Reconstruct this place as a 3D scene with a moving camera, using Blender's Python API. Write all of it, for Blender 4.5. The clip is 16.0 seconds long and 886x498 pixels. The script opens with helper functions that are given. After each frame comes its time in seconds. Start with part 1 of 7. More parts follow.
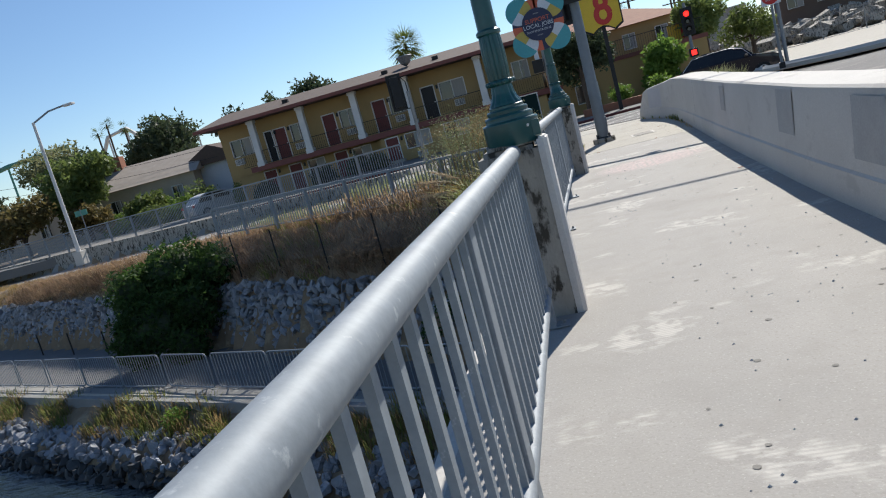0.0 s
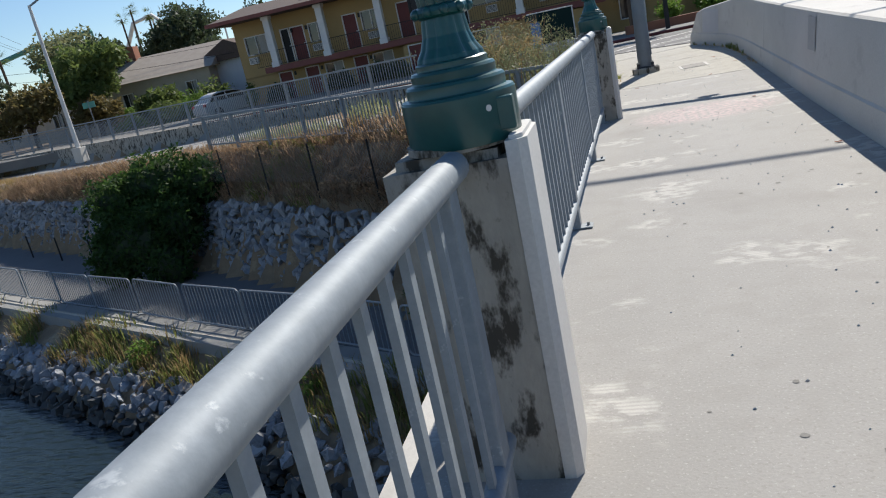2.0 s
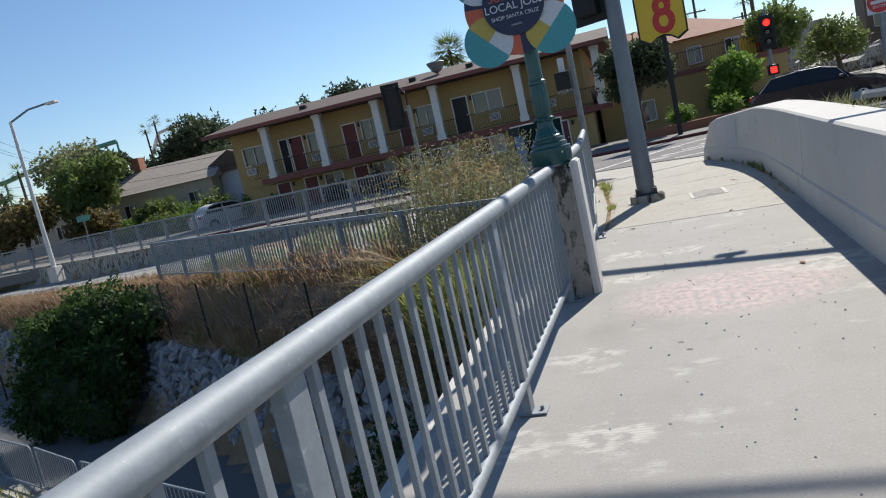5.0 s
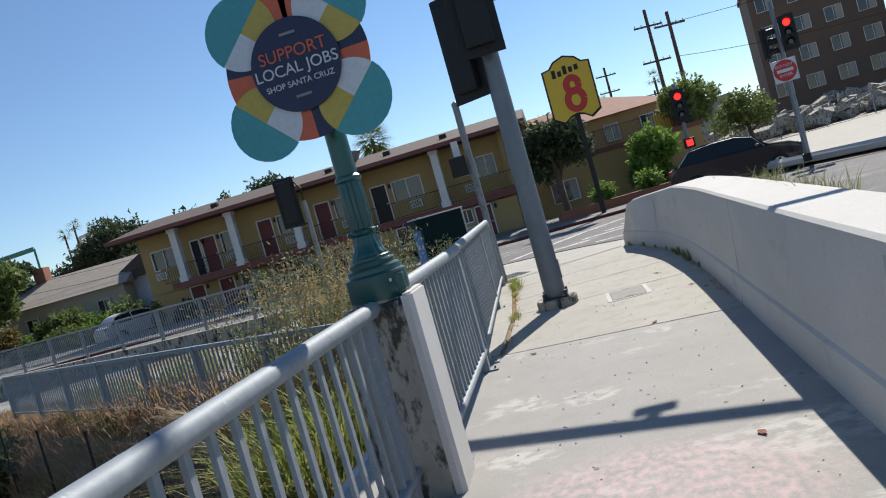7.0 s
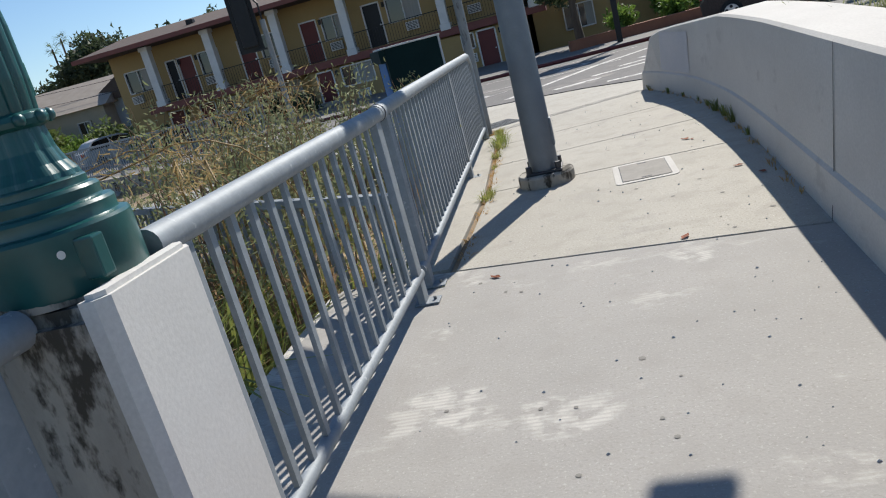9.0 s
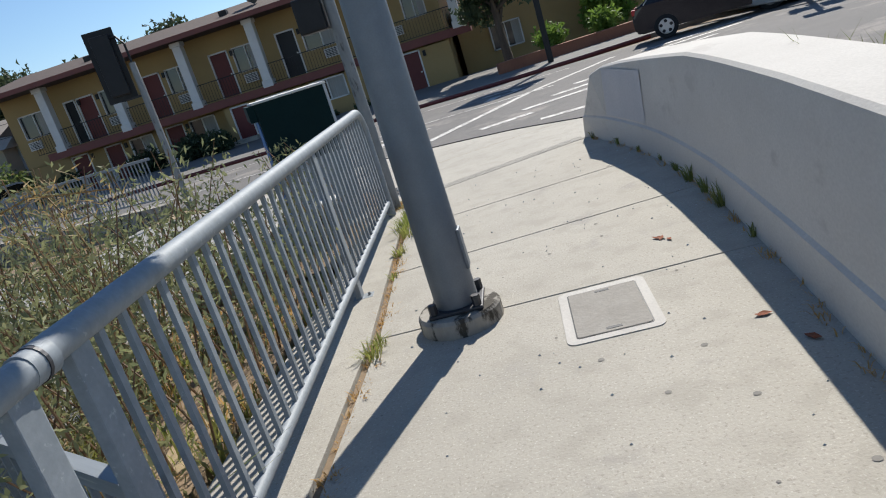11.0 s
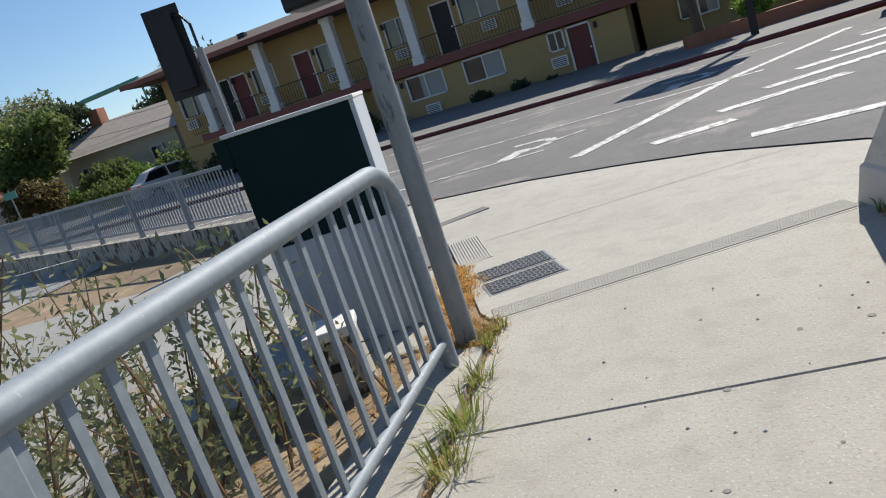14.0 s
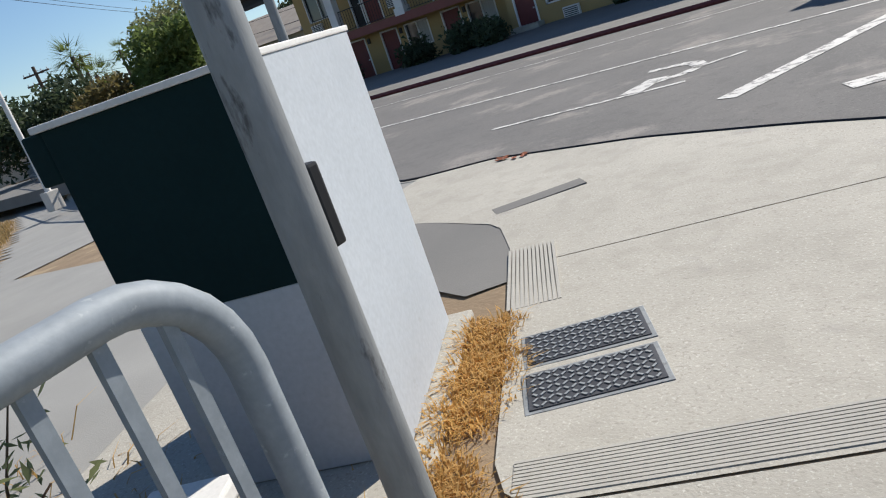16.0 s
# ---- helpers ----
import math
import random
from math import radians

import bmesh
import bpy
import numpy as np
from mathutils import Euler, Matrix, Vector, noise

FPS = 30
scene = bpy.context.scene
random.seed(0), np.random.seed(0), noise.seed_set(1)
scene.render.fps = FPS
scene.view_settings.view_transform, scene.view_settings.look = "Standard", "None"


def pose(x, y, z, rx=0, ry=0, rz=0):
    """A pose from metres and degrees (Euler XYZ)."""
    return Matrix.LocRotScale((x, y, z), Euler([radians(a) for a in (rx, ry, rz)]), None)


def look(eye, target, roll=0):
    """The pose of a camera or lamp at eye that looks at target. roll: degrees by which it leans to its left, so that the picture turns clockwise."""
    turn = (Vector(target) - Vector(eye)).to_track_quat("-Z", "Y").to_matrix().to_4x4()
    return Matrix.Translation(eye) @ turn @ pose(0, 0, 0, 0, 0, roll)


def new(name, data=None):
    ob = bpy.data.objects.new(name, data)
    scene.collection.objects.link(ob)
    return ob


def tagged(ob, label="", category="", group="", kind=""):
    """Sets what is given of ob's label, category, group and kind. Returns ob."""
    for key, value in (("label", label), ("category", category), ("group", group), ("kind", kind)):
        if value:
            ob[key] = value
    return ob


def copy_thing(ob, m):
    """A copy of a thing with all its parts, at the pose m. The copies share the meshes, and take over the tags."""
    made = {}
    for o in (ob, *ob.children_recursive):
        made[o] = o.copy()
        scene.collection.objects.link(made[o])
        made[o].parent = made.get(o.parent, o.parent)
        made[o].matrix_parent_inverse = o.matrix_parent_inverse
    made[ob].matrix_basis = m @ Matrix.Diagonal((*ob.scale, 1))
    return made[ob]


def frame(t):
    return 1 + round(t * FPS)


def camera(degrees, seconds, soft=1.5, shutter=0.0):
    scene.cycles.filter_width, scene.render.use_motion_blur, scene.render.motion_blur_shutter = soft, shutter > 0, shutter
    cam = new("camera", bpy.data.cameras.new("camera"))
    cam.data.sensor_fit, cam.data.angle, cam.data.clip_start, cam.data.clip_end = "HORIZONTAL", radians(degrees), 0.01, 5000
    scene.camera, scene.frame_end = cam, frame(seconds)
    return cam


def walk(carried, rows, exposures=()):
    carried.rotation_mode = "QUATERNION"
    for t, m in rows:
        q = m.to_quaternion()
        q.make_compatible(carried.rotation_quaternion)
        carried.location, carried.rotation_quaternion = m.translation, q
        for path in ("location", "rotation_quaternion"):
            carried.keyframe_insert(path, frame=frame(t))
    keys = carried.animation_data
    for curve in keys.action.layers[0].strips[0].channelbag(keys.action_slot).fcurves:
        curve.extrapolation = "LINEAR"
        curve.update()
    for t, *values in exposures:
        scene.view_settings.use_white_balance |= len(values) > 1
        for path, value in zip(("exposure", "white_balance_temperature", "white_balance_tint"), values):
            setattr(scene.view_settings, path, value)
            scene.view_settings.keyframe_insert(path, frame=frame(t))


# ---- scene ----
cam = camera(62.8, 16.0, soft=1.1)
PATH = [
    (0, (0.176, 1.488, 1.335), (-0.245, 3.415, 1.006), -15.1),
    (0.5, (0.137, 2.099, 1.344), (-0.418, 3.981, 0.955), -15.3),
    (1, (0.167, 2.703, 1.368), (-0.302, 4.608, 0.981), -13.3),
    (1.5, (0.243, 3.274, 1.4), (-0.203, 5.158, 0.896), -13.1),
    (2, (0.272, 3.886, 1.411), (-0.257, 5.734, 0.861), -12.1),
    (2.5, (0.436, 4.287, 1.457), (-0.006, 6.182, 0.996), -8.1),
    (3, (0.441, 4.967, 1.405), (-0.129, 6.781, 0.784), -8.9),
    (3.5, (0.621, 5.447, 1.453), (0.062, 7.34, 1.133), -10.4),
    (4, (0.666, 6.053, 1.474), (0.047, 7.936, 1.206), -10.9),
    (6.5, (0.965, 8.983, 1.44), (0.575, 10.921, 1.137), -16.5),
    (7, (1.111, 9.534, 1.463), (0.765, 11.502, 1.369), -15.8),
    (7.5, (1.154, 10.17, 1.437), (0.833, 12.125, 1.158), -13.9),
    (8, (1.257, 10.796, 1.444), (0.936, 12.721, 1.007), -12.9),
    (8.5, (1.237, 11.413, 1.406), (0.753, 13.277, 0.864), -14.6),
    (11, (1.407, 14.455, 1.578), (1.092, 16.355, 1.039), -17.4),
    (11.5, (1.428, 15.143, 1.555), (1.101, 17.028, 0.971), -17.2),
    (12, (1.432, 15.836, 1.556), (1.048, 17.713, 0.982), -19.4),
    (12.5, (1.439, 16.45, 1.554), (1.006, 18.318, 0.986), -20.9),
    (13, (1.423, 17.216, 1.541), (0.973, 19.072, 0.947), -19.4),
    (13.5, (1.445, 17.819, 1.525), (0.83, 19.648, 1.0), -18.6),
    (14, (1.346, 18.445, 1.511), (0.585, 20.233, 1.037), -18.0),
    (14.5, (1.295, 19.02, 1.498), (0.35, 20.731, 1.072), -19.8),
    (15, (1.171, 19.637, 1.464), (0.109, 21.267, 1.0), -21.1),
    (15.5, (1.18, 20.218, 1.464), (0.2, 21.896, 0.987), -19.6),
    (16, (1.06, 20.798, 1.435), (-0.071, 22.335, 0.837), -19.1),
]
walk(cam, [(t, look(eye, target, roll)) for t, eye, target, roll in PATH], [(0.0, 0.38), (16.0, 0.38)])

SUN_AZ, SUN_EL = math.atan2(0.30, 0.95), radians(40.5)   # from +y towards +x
world = bpy.data.worlds.new("sky")
scene.world = world
world.use_nodes = True
wn = world.node_tree
wn.nodes.clear()
sky = wn.nodes.new("ShaderNodeTexSky")
sky.sky_type, sky.sun_disc = "NISHITA", False
sky.sun_elevation, sky.sun_rotation = SUN_EL, SUN_AZ
sky.air_density, sky.dust_density, sky.ozone_density = 1.0, 0.0, 5.0
bg = wn.nodes.new("ShaderNodeBackground")
bg.inputs["Strength"].default_value = 0.095
wo = wn.nodes.new("ShaderNodeOutputWorld")
wn.links.new(sky.outputs[0], bg.inputs[0])
wn.links.new(bg.outputs[0], wo.inputs[0])
sun = new("sun", bpy.data.lights.new("sun", "SUN"))
sun.data.energy, sun.data.angle, sun.data.color = 5.0, radians(0.55), (1.0, 0.955, 0.88)
sun.matrix_world = look((0, 0, 30), (-math.sin(SUN_AZ) * math.cos(SUN_EL), -math.cos(SUN_AZ) * math.cos(SUN_EL), 30 - math.sin(SUN_EL)))

# ---------------------------------------------------------------- materials


def mat(name, base, rough=0.7, metal=0.0, second=None, scale=3.0, spread=0.5, grain=60.0, bump=0.15, specular=0.4,
        stain=None, stain_scale=1.2, stain_cut=0.58, island=0.0, stretch=(1, 1, 1)):
    """A surface with two scales of colour variation, optional stains, fine relief."""
    m = bpy.data.materials.new(name)
    m.use_nodes = True
    nt = m.node_tree
    b = nt.nodes["Principled BSDF"]
    b.inputs["Roughness"].default_value, b.inputs["Metallic"].default_value = rough, metal
    b.inputs["Specular IOR Level"].default_value = specular
    tc = nt.nodes.new("ShaderNodeTexCoord")
    mp = nt.nodes.new("ShaderNodeMapping")
    mp.inputs["Scale"].default_value = stretch
    nt.links.new(tc.outputs["Object"], mp.inputs[0])
    second = second or tuple(c * 0.7 for c in base)

    def tex(s, detail=4.0, rough_=0.6):
        n = nt.nodes.new("ShaderNodeTexNoise")
        n.inputs["Scale"].default_value, n.inputs["Detail"].default_value, n.inputs["Roughness"].default_value = s, detail, rough_
        nt.links.new(mp.outputs[0], n.inputs["Vector"])
        return n.outputs["Fac"]

    def ramp(fac, lo, hi):
        r = nt.nodes.new("ShaderNodeMapRange")
        r.inputs[1].default_value, r.inputs[2].default_value = lo, hi
        nt.links.new(fac, r.inputs[0])
        return r.outputs[0]

    def mix(fac, a, c):
        x = nt.nodes.new("ShaderNodeMix")
        x.data_type = "RGBA"
        for i, v in ((6, a), (7, c)):
            if isinstance(v, tuple):
                x.inputs[i].default_value = (*v, 1)
            else:
                nt.links.new(v, x.inputs[i])
        if isinstance(fac, float):
            x.inputs[0].default_value = fac
        else:
            nt.links.new(fac, x.inputs[0])
        return x.outputs[2]

    col = mix(ramp(tex(scale), 0.5 - spread / 2, 0.5 + spread / 2), base, second)
    fine = tex(grain, 3.0)
    col = mix(ramp(fine, 0.25, 0.75), col, mix(0.35, col, tuple(c * 0.55 for c in base)))
    if stain:
        s = ramp(tex(stain_scale, 6.0, 0.65), stain_cut, stain_cut + 0.08)
        col = mix(s, col, stain)
    if island:
        g = nt.nodes.new("ShaderNodeNewGeometry")
        oi = nt.nodes.new("ShaderNodeObjectInfo")
        ad = nt.nodes.new("ShaderNodeMath")
        ad.operation = "ADD"
        nt.links.new(g.outputs["Random Per Island"], ad.inputs[0])
        nt.links.new(oi.outputs["Random"], ad.inputs[1])
        hs = nt.nodes.new("ShaderNodeHueSaturation")
        nt.links.new(col, hs.inputs["Color"])
        mr = nt.nodes.new("ShaderNodeMapRange")
        mr.inputs[2].default_value = 2.0
        mr.inputs[3].default_value, mr.inputs[4].default_value = 1 - island, 1 + island
        nt.links.new(ad.outputs[0], mr.inputs[0])
        nt.links.new(mr.outputs[0], hs.inputs["Value"])
        col = hs.outputs[0]
    nt.links.new(col, b.inputs["Base Color"])
    if bump:
        bp = nt.nodes.new("ShaderNodeBump")
        bp.inputs["Strength"].default_value, bp.inputs["Distance"].default_value = bump, 0.01
        nt.links.new(fine, bp.inputs["Height"])
        nt.links.new(bp.outputs[0], b.inputs["Normal"])
    return m


M = {}
M["deck"] = mat("deck_concrete", (0.375, 0.355, 0.325), 0.85, second=(0.315, 0.30, 0.275), scale=1.3, grain=90)
M["slab"] = mat("slab_concrete", (0.455, 0.425, 0.365), 0.88, second=(0.36, 0.335, 0.285), scale=0.9, grain=70, bump=0.3, stain=(0.32, 0.30, 0.265), stain_scale=1.6, stain_cut=0.60)
M["barrier"] = mat("barrier_concrete", (0.58, 0.555, 0.51), 0.85, second=(0.48, 0.455, 0.415), scale=1.5, grain=70, bump=0.2, stain=(0.43, 0.405, 0.37), stain_scale=3.2, stain_cut=0.58, stretch=(1, 0.6, 1))
M["pillar"] = mat("pillar_concrete", (0.44, 0.41, 0.355), 0.88, second=(0.26, 0.24, 0.205), scale=5, grain=60, bump=0.4, stain=(0.06, 0.052, 0.04), stain_scale=8, stain_cut=0.51, stretch=(1, 1, 0.45))
M["slabwhite"] = mat("pale_rendered_concrete", (0.64, 0.62, 0.585), 0.85, second=(0.55, 0.53, 0.50), scale=3, grain=80, bump=0.05, stain=(0.42, 0.40, 0.37), stain_scale=14, stain_cut=0.66)
M["patch"] = mat("grey_paint_patch", (0.36, 0.35, 0.335), 0.8, second=(0.42, 0.41, 0.39), scale=5)
M["lilac"] = mat("lilac_grey_paint", (0.46, 0.455, 0.465), 0.8, second=(0.51, 0.50, 0.50), scale=3)
M["levee"] = mat("pale_levee_path", (0.33, 0.32, 0.295), 0.9, second=(0.25, 0.243, 0.225), scale=0.8, grain=100, bump=0.25)
M["rail"] = mat("galvanized_paint", (0.285, 0.315, 0.34), 0.62, 0.1, second=(0.205, 0.23, 0.25), scale=14, grain=60, bump=0.05, specular=0.4, stain=(0.37, 0.395, 0.41), stain_scale=22, stain_cut=0.62)
M["pole"] = mat("grey_pole_steel", (0.21, 0.235, 0.26), 0.5, 0.4, second=(0.16, 0.18, 0.205), scale=5, grain=120, bump=0.08)
M["worn"] = mat("weathered_galvanized", (0.31, 0.32, 0.32), 0.6, 0.3, second=(0.17, 0.18, 0.185), scale=9, grain=60, stain=(0.09, 0.09, 0.09), stain_scale=12, stain_cut=0.58, stretch=(1, 1, 0.3))
M["green"] = mat("green_enamel", (0.008, 0.085, 0.08), 0.32, second=(0.006, 0.065, 0.065), scale=5, grain=40, bump=0.05, specular=0.6)
M["asphalt"] = mat("asphalt", (0.17, 0.16, 0.15), 0.9, second=(0.12, 0.115, 0.11), scale=0.6, grain=130, bump=0.3, stain=(0.23, 0.21, 0.19), stain_scale=0.5, stain_cut=0.55)
M["path"] = mat("asphalt_and_walk_shade", (0.20, 0.19, 0.175), 0.9, second=(0.15, 0.145, 0.135), scale=0.8, grain=120, bump=0.25)
M["lowpath"] = mat("worn_path_asphalt", (0.17, 0.165, 0.16), 0.9, second=(0.13, 0.13, 0.13), scale=0.6, grain=90)
M["line"] = mat("road_paint", (0.66, 0.64, 0.60), 0.7, second=(0.5, 0.48, 0.45), scale=2, grain=60, stain=(0.20, 0.19, 0.18), stain_scale=7, stain_cut=0.50)
M["dirt"] = mat("dry_soil", (0.31, 0.225, 0.14), 0.95, second=(0.19, 0.135, 0.085), scale=2.0, grain=30, bump=0.6, stain=(0.34, 0.26, 0.16), stain_scale=1.5, stain_cut=0.55)
M["stone"] = mat("riprap_stone", (0.30, 0.31, 0.325), 0.88, second=(0.15, 0.155, 0.165), scale=3.5, grain=25, bump=0.5, stain=(0.12, 0.12, 0.12), stain_scale=2.2, stain_cut=0.56, island=0.5)
M["wet_shade_stone"] = mat("wet_algae_shade_stone", (0.085, 0.085, 0.08), 0.6, second=(0.05, 0.052, 0.05), scale=3.5, grain=25, bump=0.5, island=0.4)
M["water"] = mat("river_water", (0.012, 0.02, 0.022), 0.08, second=(0.015, 0.024, 0.024), scale=0.5, grain=3.0, bump=0.0, specular=0.5)
M["stucco"] = mat("yellow_stucco", (0.41, 0.285, 0.125), 0.9, second=(0.36, 0.245, 0.105), scale=0.8, grain=40, bump=0.2)
M["white"] = mat("white_paint", (0.74, 0.72, 0.68), 0.7, second=(0.62, 0.60, 0.57), scale=2, grain=50, bump=0.05)
M["maroon"] = mat("maroon_paint", (0.16, 0.035, 0.03), 0.6, second=(0.12, 0.028, 0.025), scale=2, grain=40, bump=0.05)
M["fascia"] = mat("maroon_fascia", (0.22, 0.075, 0.06), 0.7, second=(0.17, 0.06, 0.05), scale=2, grain=40, bump=0.05)
M["shingle"] = mat("brown_shingles", (0.115, 0.08, 0.065), 0.9, second=(0.085, 0.06, 0.048), scale=3, grain=25, bump=0.5)
M["black"] = mat("black_metal", (0.012, 0.012, 0.013), 0.5, 0.2, second=(0.018, 0.018, 0.02), scale=8, grain=50, bump=0.03)
M["curtain"] = mat("pale_curtain", (0.40, 0.38, 0.34), 0.9, second=(0.30, 0.29, 0.26), scale=3, grain=20, stretch=(6, 1, 0.3))
M["cabinet_green"] = mat("dark_green_cabinet", (0.002, 0.016, 0.017), 0.8, second=(0.004, 0.022, 0.023), scale=3, grain=40, bump=0.05, specular=0.2)
M["cabinet_pale"] = mat("pale_cabinet_paint", (0.50, 0.53, 0.56), 0.6, second=(0.44, 0.47, 0.50), scale=2, grain=40, bump=0.05, stain=(0.36, 0.36, 0.36), stain_scale=5, stain_cut=0.66)
M["blue"] = mat("blue_panel", (0.03, 0.13, 0.36), 0.6, second=(0.05, 0.18, 0.42), scale=4, grain=30, bump=0.03)
M["bark"] = mat("bark", (0.12, 0.09, 0.065), 0.95, second=(0.07, 0.05, 0.04), scale=6, grain=25, bump=0.6, stretch=(1, 1, 0.2))
M["rubber"] = mat("tyre_rubber", (0.015, 0.015, 0.015), 0.8, second=(0.02, 0.02, 0.02), scale=8, bump=0.05)
M["carpaint"] = mat("black_car_paint", (0.012, 0.010, 0.016), 0.14, 0.2, second=(0.014, 0.012, 0.018), scale=3, grain=30, bump=0.0, specular=0.6)
M["alloy"] = mat("alloy_rim", (0.6, 0.6, 0.62), 0.3, 0.9, scale=4, bump=0.0)
M["plateiron"] = mat("cast_iron_plate", (0.085, 0.085, 0.09), 0.55, 0.6, second=(0.06, 0.06, 0.065), scale=10, grain=60)


def glass(name, tint, rough=0.05):
    m = bpy.data.materials.new(name)
    m.use_nodes = True
    b = m.node_tree.nodes["Principled BSDF"]
    b.inputs["Base Color"].default_value = (*tint, 1)
    b.inputs["Roughness"].default_value, b.inputs["Specular IOR Level"].default_value = rough, 0.6
    n = m.node_tree.nodes.new("ShaderNodeTexNoise")
    n.inputs["Scale"].default_value = 1.5
    bp = m.node_tree.nodes.new("ShaderNodeBump")
    bp.inputs["Strength"].default_value, bp.inputs["Distance"].default_value = 0.05, 0.02
    m.node_tree.links.new(n.outputs["Fac"], bp.inputs["Height"])
    m.node_tree.links.new(bp.outputs[0], b.inputs["Normal"])
    return m


def glow(name, colour, strength):
    m = bpy.data.materials.new(name)
    m.use_nodes = True
    b = m.node_tree.nodes["Principled BSDF"]
    b.inputs["Base Color"].default_value = (*colour, 1)
    b.inputs["Emission Color"].default_value, b.inputs["Emission Strength"].default_value = (*colour, 1), strength
    return m


def leafy(name, base, second, through_=0.45):
    """Leaf or blade: diffuse with some light passing through, varied leaf by leaf."""
    m = mat(name, base, 0.6, second=second, scale=1.2, grain=12, bump=0.0, island=0.35, specular=0.3)
    nt = m.node_tree
    b = nt.nodes["Principled BSDF"]
    t = nt.nodes.new("ShaderNodeBsdfTranslucent")
    link = b.inputs["Base Color"].links[0].from_socket
    nt.links.new(link, t.inputs[0])
    ms = nt.nodes.new("ShaderNodeMixShader")
    ms.inputs[0].default_value = through_
    nt.links.new(b.outputs[0], ms.inputs[1])
    nt.links.new(t.outputs[0], ms.inputs[2])
    nt.links.new(ms.outputs[0], nt.nodes["Material Output"].inputs[0])
    return m


M["glass"] = glass("dark_window_glass", (0.025, 0.028, 0.03))
M["carglass"] = glass("car_glass", (0.01, 0.012, 0.014), 0.03)
M["ivy"] = leafy("ivy_leaf", (0.095, 0.17, 0.04), (0.03, 0.065, 0.017))
M["leaf"] = leafy("tree_leaf", (0.17, 0.215, 0.06), (0.10, 0.14, 0.042))
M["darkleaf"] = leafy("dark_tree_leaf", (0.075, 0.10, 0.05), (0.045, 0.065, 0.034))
M["brightleaf"] = leafy("bright_leaf", (0.18, 0.28, 0.05), (0.10, 0.18, 0.035))
M["brownleaf"] = leafy("brownish_leaf", (0.21, 0.15, 0.06), (0.12, 0.12, 0.04))
M["grass"] = leafy("green_grass_blade", (0.21, 0.27, 0.06), (0.32, 0.30, 0.10))
M["dry"] = leafy("dry_grass_blade", (0.40, 0.29, 0.13), (0.28, 0.19, 0.085))
M["straw"] = leafy("orange_straw", (0.60, 0.36, 0.11), (0.48, 0.30, 0.12))
M["brush"] = leafy("dead_brush", (0.27, 0.17, 0.105), (0.46, 0.33, 0.21), 0.5)
M["sage"] = leafy("sage_leaf", (0.23, 0.27, 0.12), (0.34, 0.32, 0.17))
M["plume"] = leafy("pampas_plume", (0.60, 0.48, 0.33), (0.45, 0.34, 0.22))

# ---------------------------------------------------------------- helpers


def part(name, bm, material, parent=None, label="", smooth=False):
    me = bpy.data.meshes.new(name)
    bm.normal_update()
    bm.to_mesh(me)
    bm.free()
    me.materials.append(material)
    if smooth:
        me.shade_smooth()
        me.set_sharp_from_angle(angle=0.55)
    ob = new(name, me)
    if parent is not None:
        ob.parent = parent
    if label:
        ob["label"] = label
    return ob


def share(name, mesh, m, parent=None):
    ob = new(name, mesh)
    ob.matrix_basis = m
    ob.parent = parent
    return ob


def thing(name, at=(0, 0, 0), turn=0.0, label="", category="", group="", kind=""):
    ob = new(name)
    ob.empty_display_size = 0.2
    ob.matrix_basis = pose(*at, 0, 0, turn)
    return tagged(ob, label, category, group, kind)


def box(bm, x0, x1, y0, y1, z0, z1, bevel=0.0, m=None):
    r = bmesh.ops.create_cube(bm, size=1.0)
    vs = r["verts"]
    t = Matrix.LocRotScale(((x0 + x1) / 2, (y0 + y1) / 2, (z0 + z1) / 2), None, (abs(x1 - x0), abs(y1 - y0), abs(z1 - z0)))
    bmesh.ops.transform(bm, matrix=(m @ t) if m else t, verts=vs)
    if bevel:
        es = list({e for v in vs for e in v.link_edges})
        bmesh.ops.bevel(bm, geom=es, offset=bevel, segments=2, affect="EDGES", profile=0.6)
    return bm


def boxed(*a, **k):
    return box(bmesh.new(), *a, **k)


def rod(bm, p, q, r, r2=None, seg=10, caps=True):
    """A round bar from p to q."""
    p, q = Vector(p), Vector(q)
    r2 = r if r2 is None else r2
    t = (q - p).to_track_quat("Z", "Y").to_matrix()
    rings = []
    for c, rad in ((p, r), (q, r2)):
        rings.append([bm.verts.new(c + t @ Vector((rad * math.cos(a), rad * math.sin(a), 0))) for a in (2 * math.pi * i / seg for i in range(seg))])
    for i in range(seg):
        j = (i + 1) % seg
        bm.faces.new((rings[0][i], rings[0][j], rings[1][j], rings[1][i]))
    if caps:
        bm.faces.new(rings[0][::-1])
        bm.faces.new(rings[1])
    return bm


def tube(bm, pts, r, seg=12, caps=True):
    """A pipe through points; r: one radius or one for each point."""
    pts = [Vector(p) for p in pts]
    rs = r if isinstance(r, (list, tuple)) else [r] * len(pts)
    rings, side = [], None
    for i, p in enumerate(pts):
        d = (pts[min(i + 1, len(pts) - 1)] - pts[max(i - 1, 0)]).normalized()
        if side is None:
            side = d.orthogonal().normalized()
        side = (side - d * side.dot(d)).normalized()
        up = d.cross(side)
        rings.append([bm.verts.new(p + rs[i] * (math.cos(a) * side + math.sin(a) * up)) for a in (2 * math.pi * k / seg for k in range(seg))])
    for a, b in zip(rings, rings[1:]):
        for i in range(seg):
            j = (i + 1) % seg
            bm.faces.new((a[i], a[j], b[j], b[i]))
    if caps:
        bm.faces.new(rings[0][::-1])
        bm.faces.new(rings[-1])
    return bm


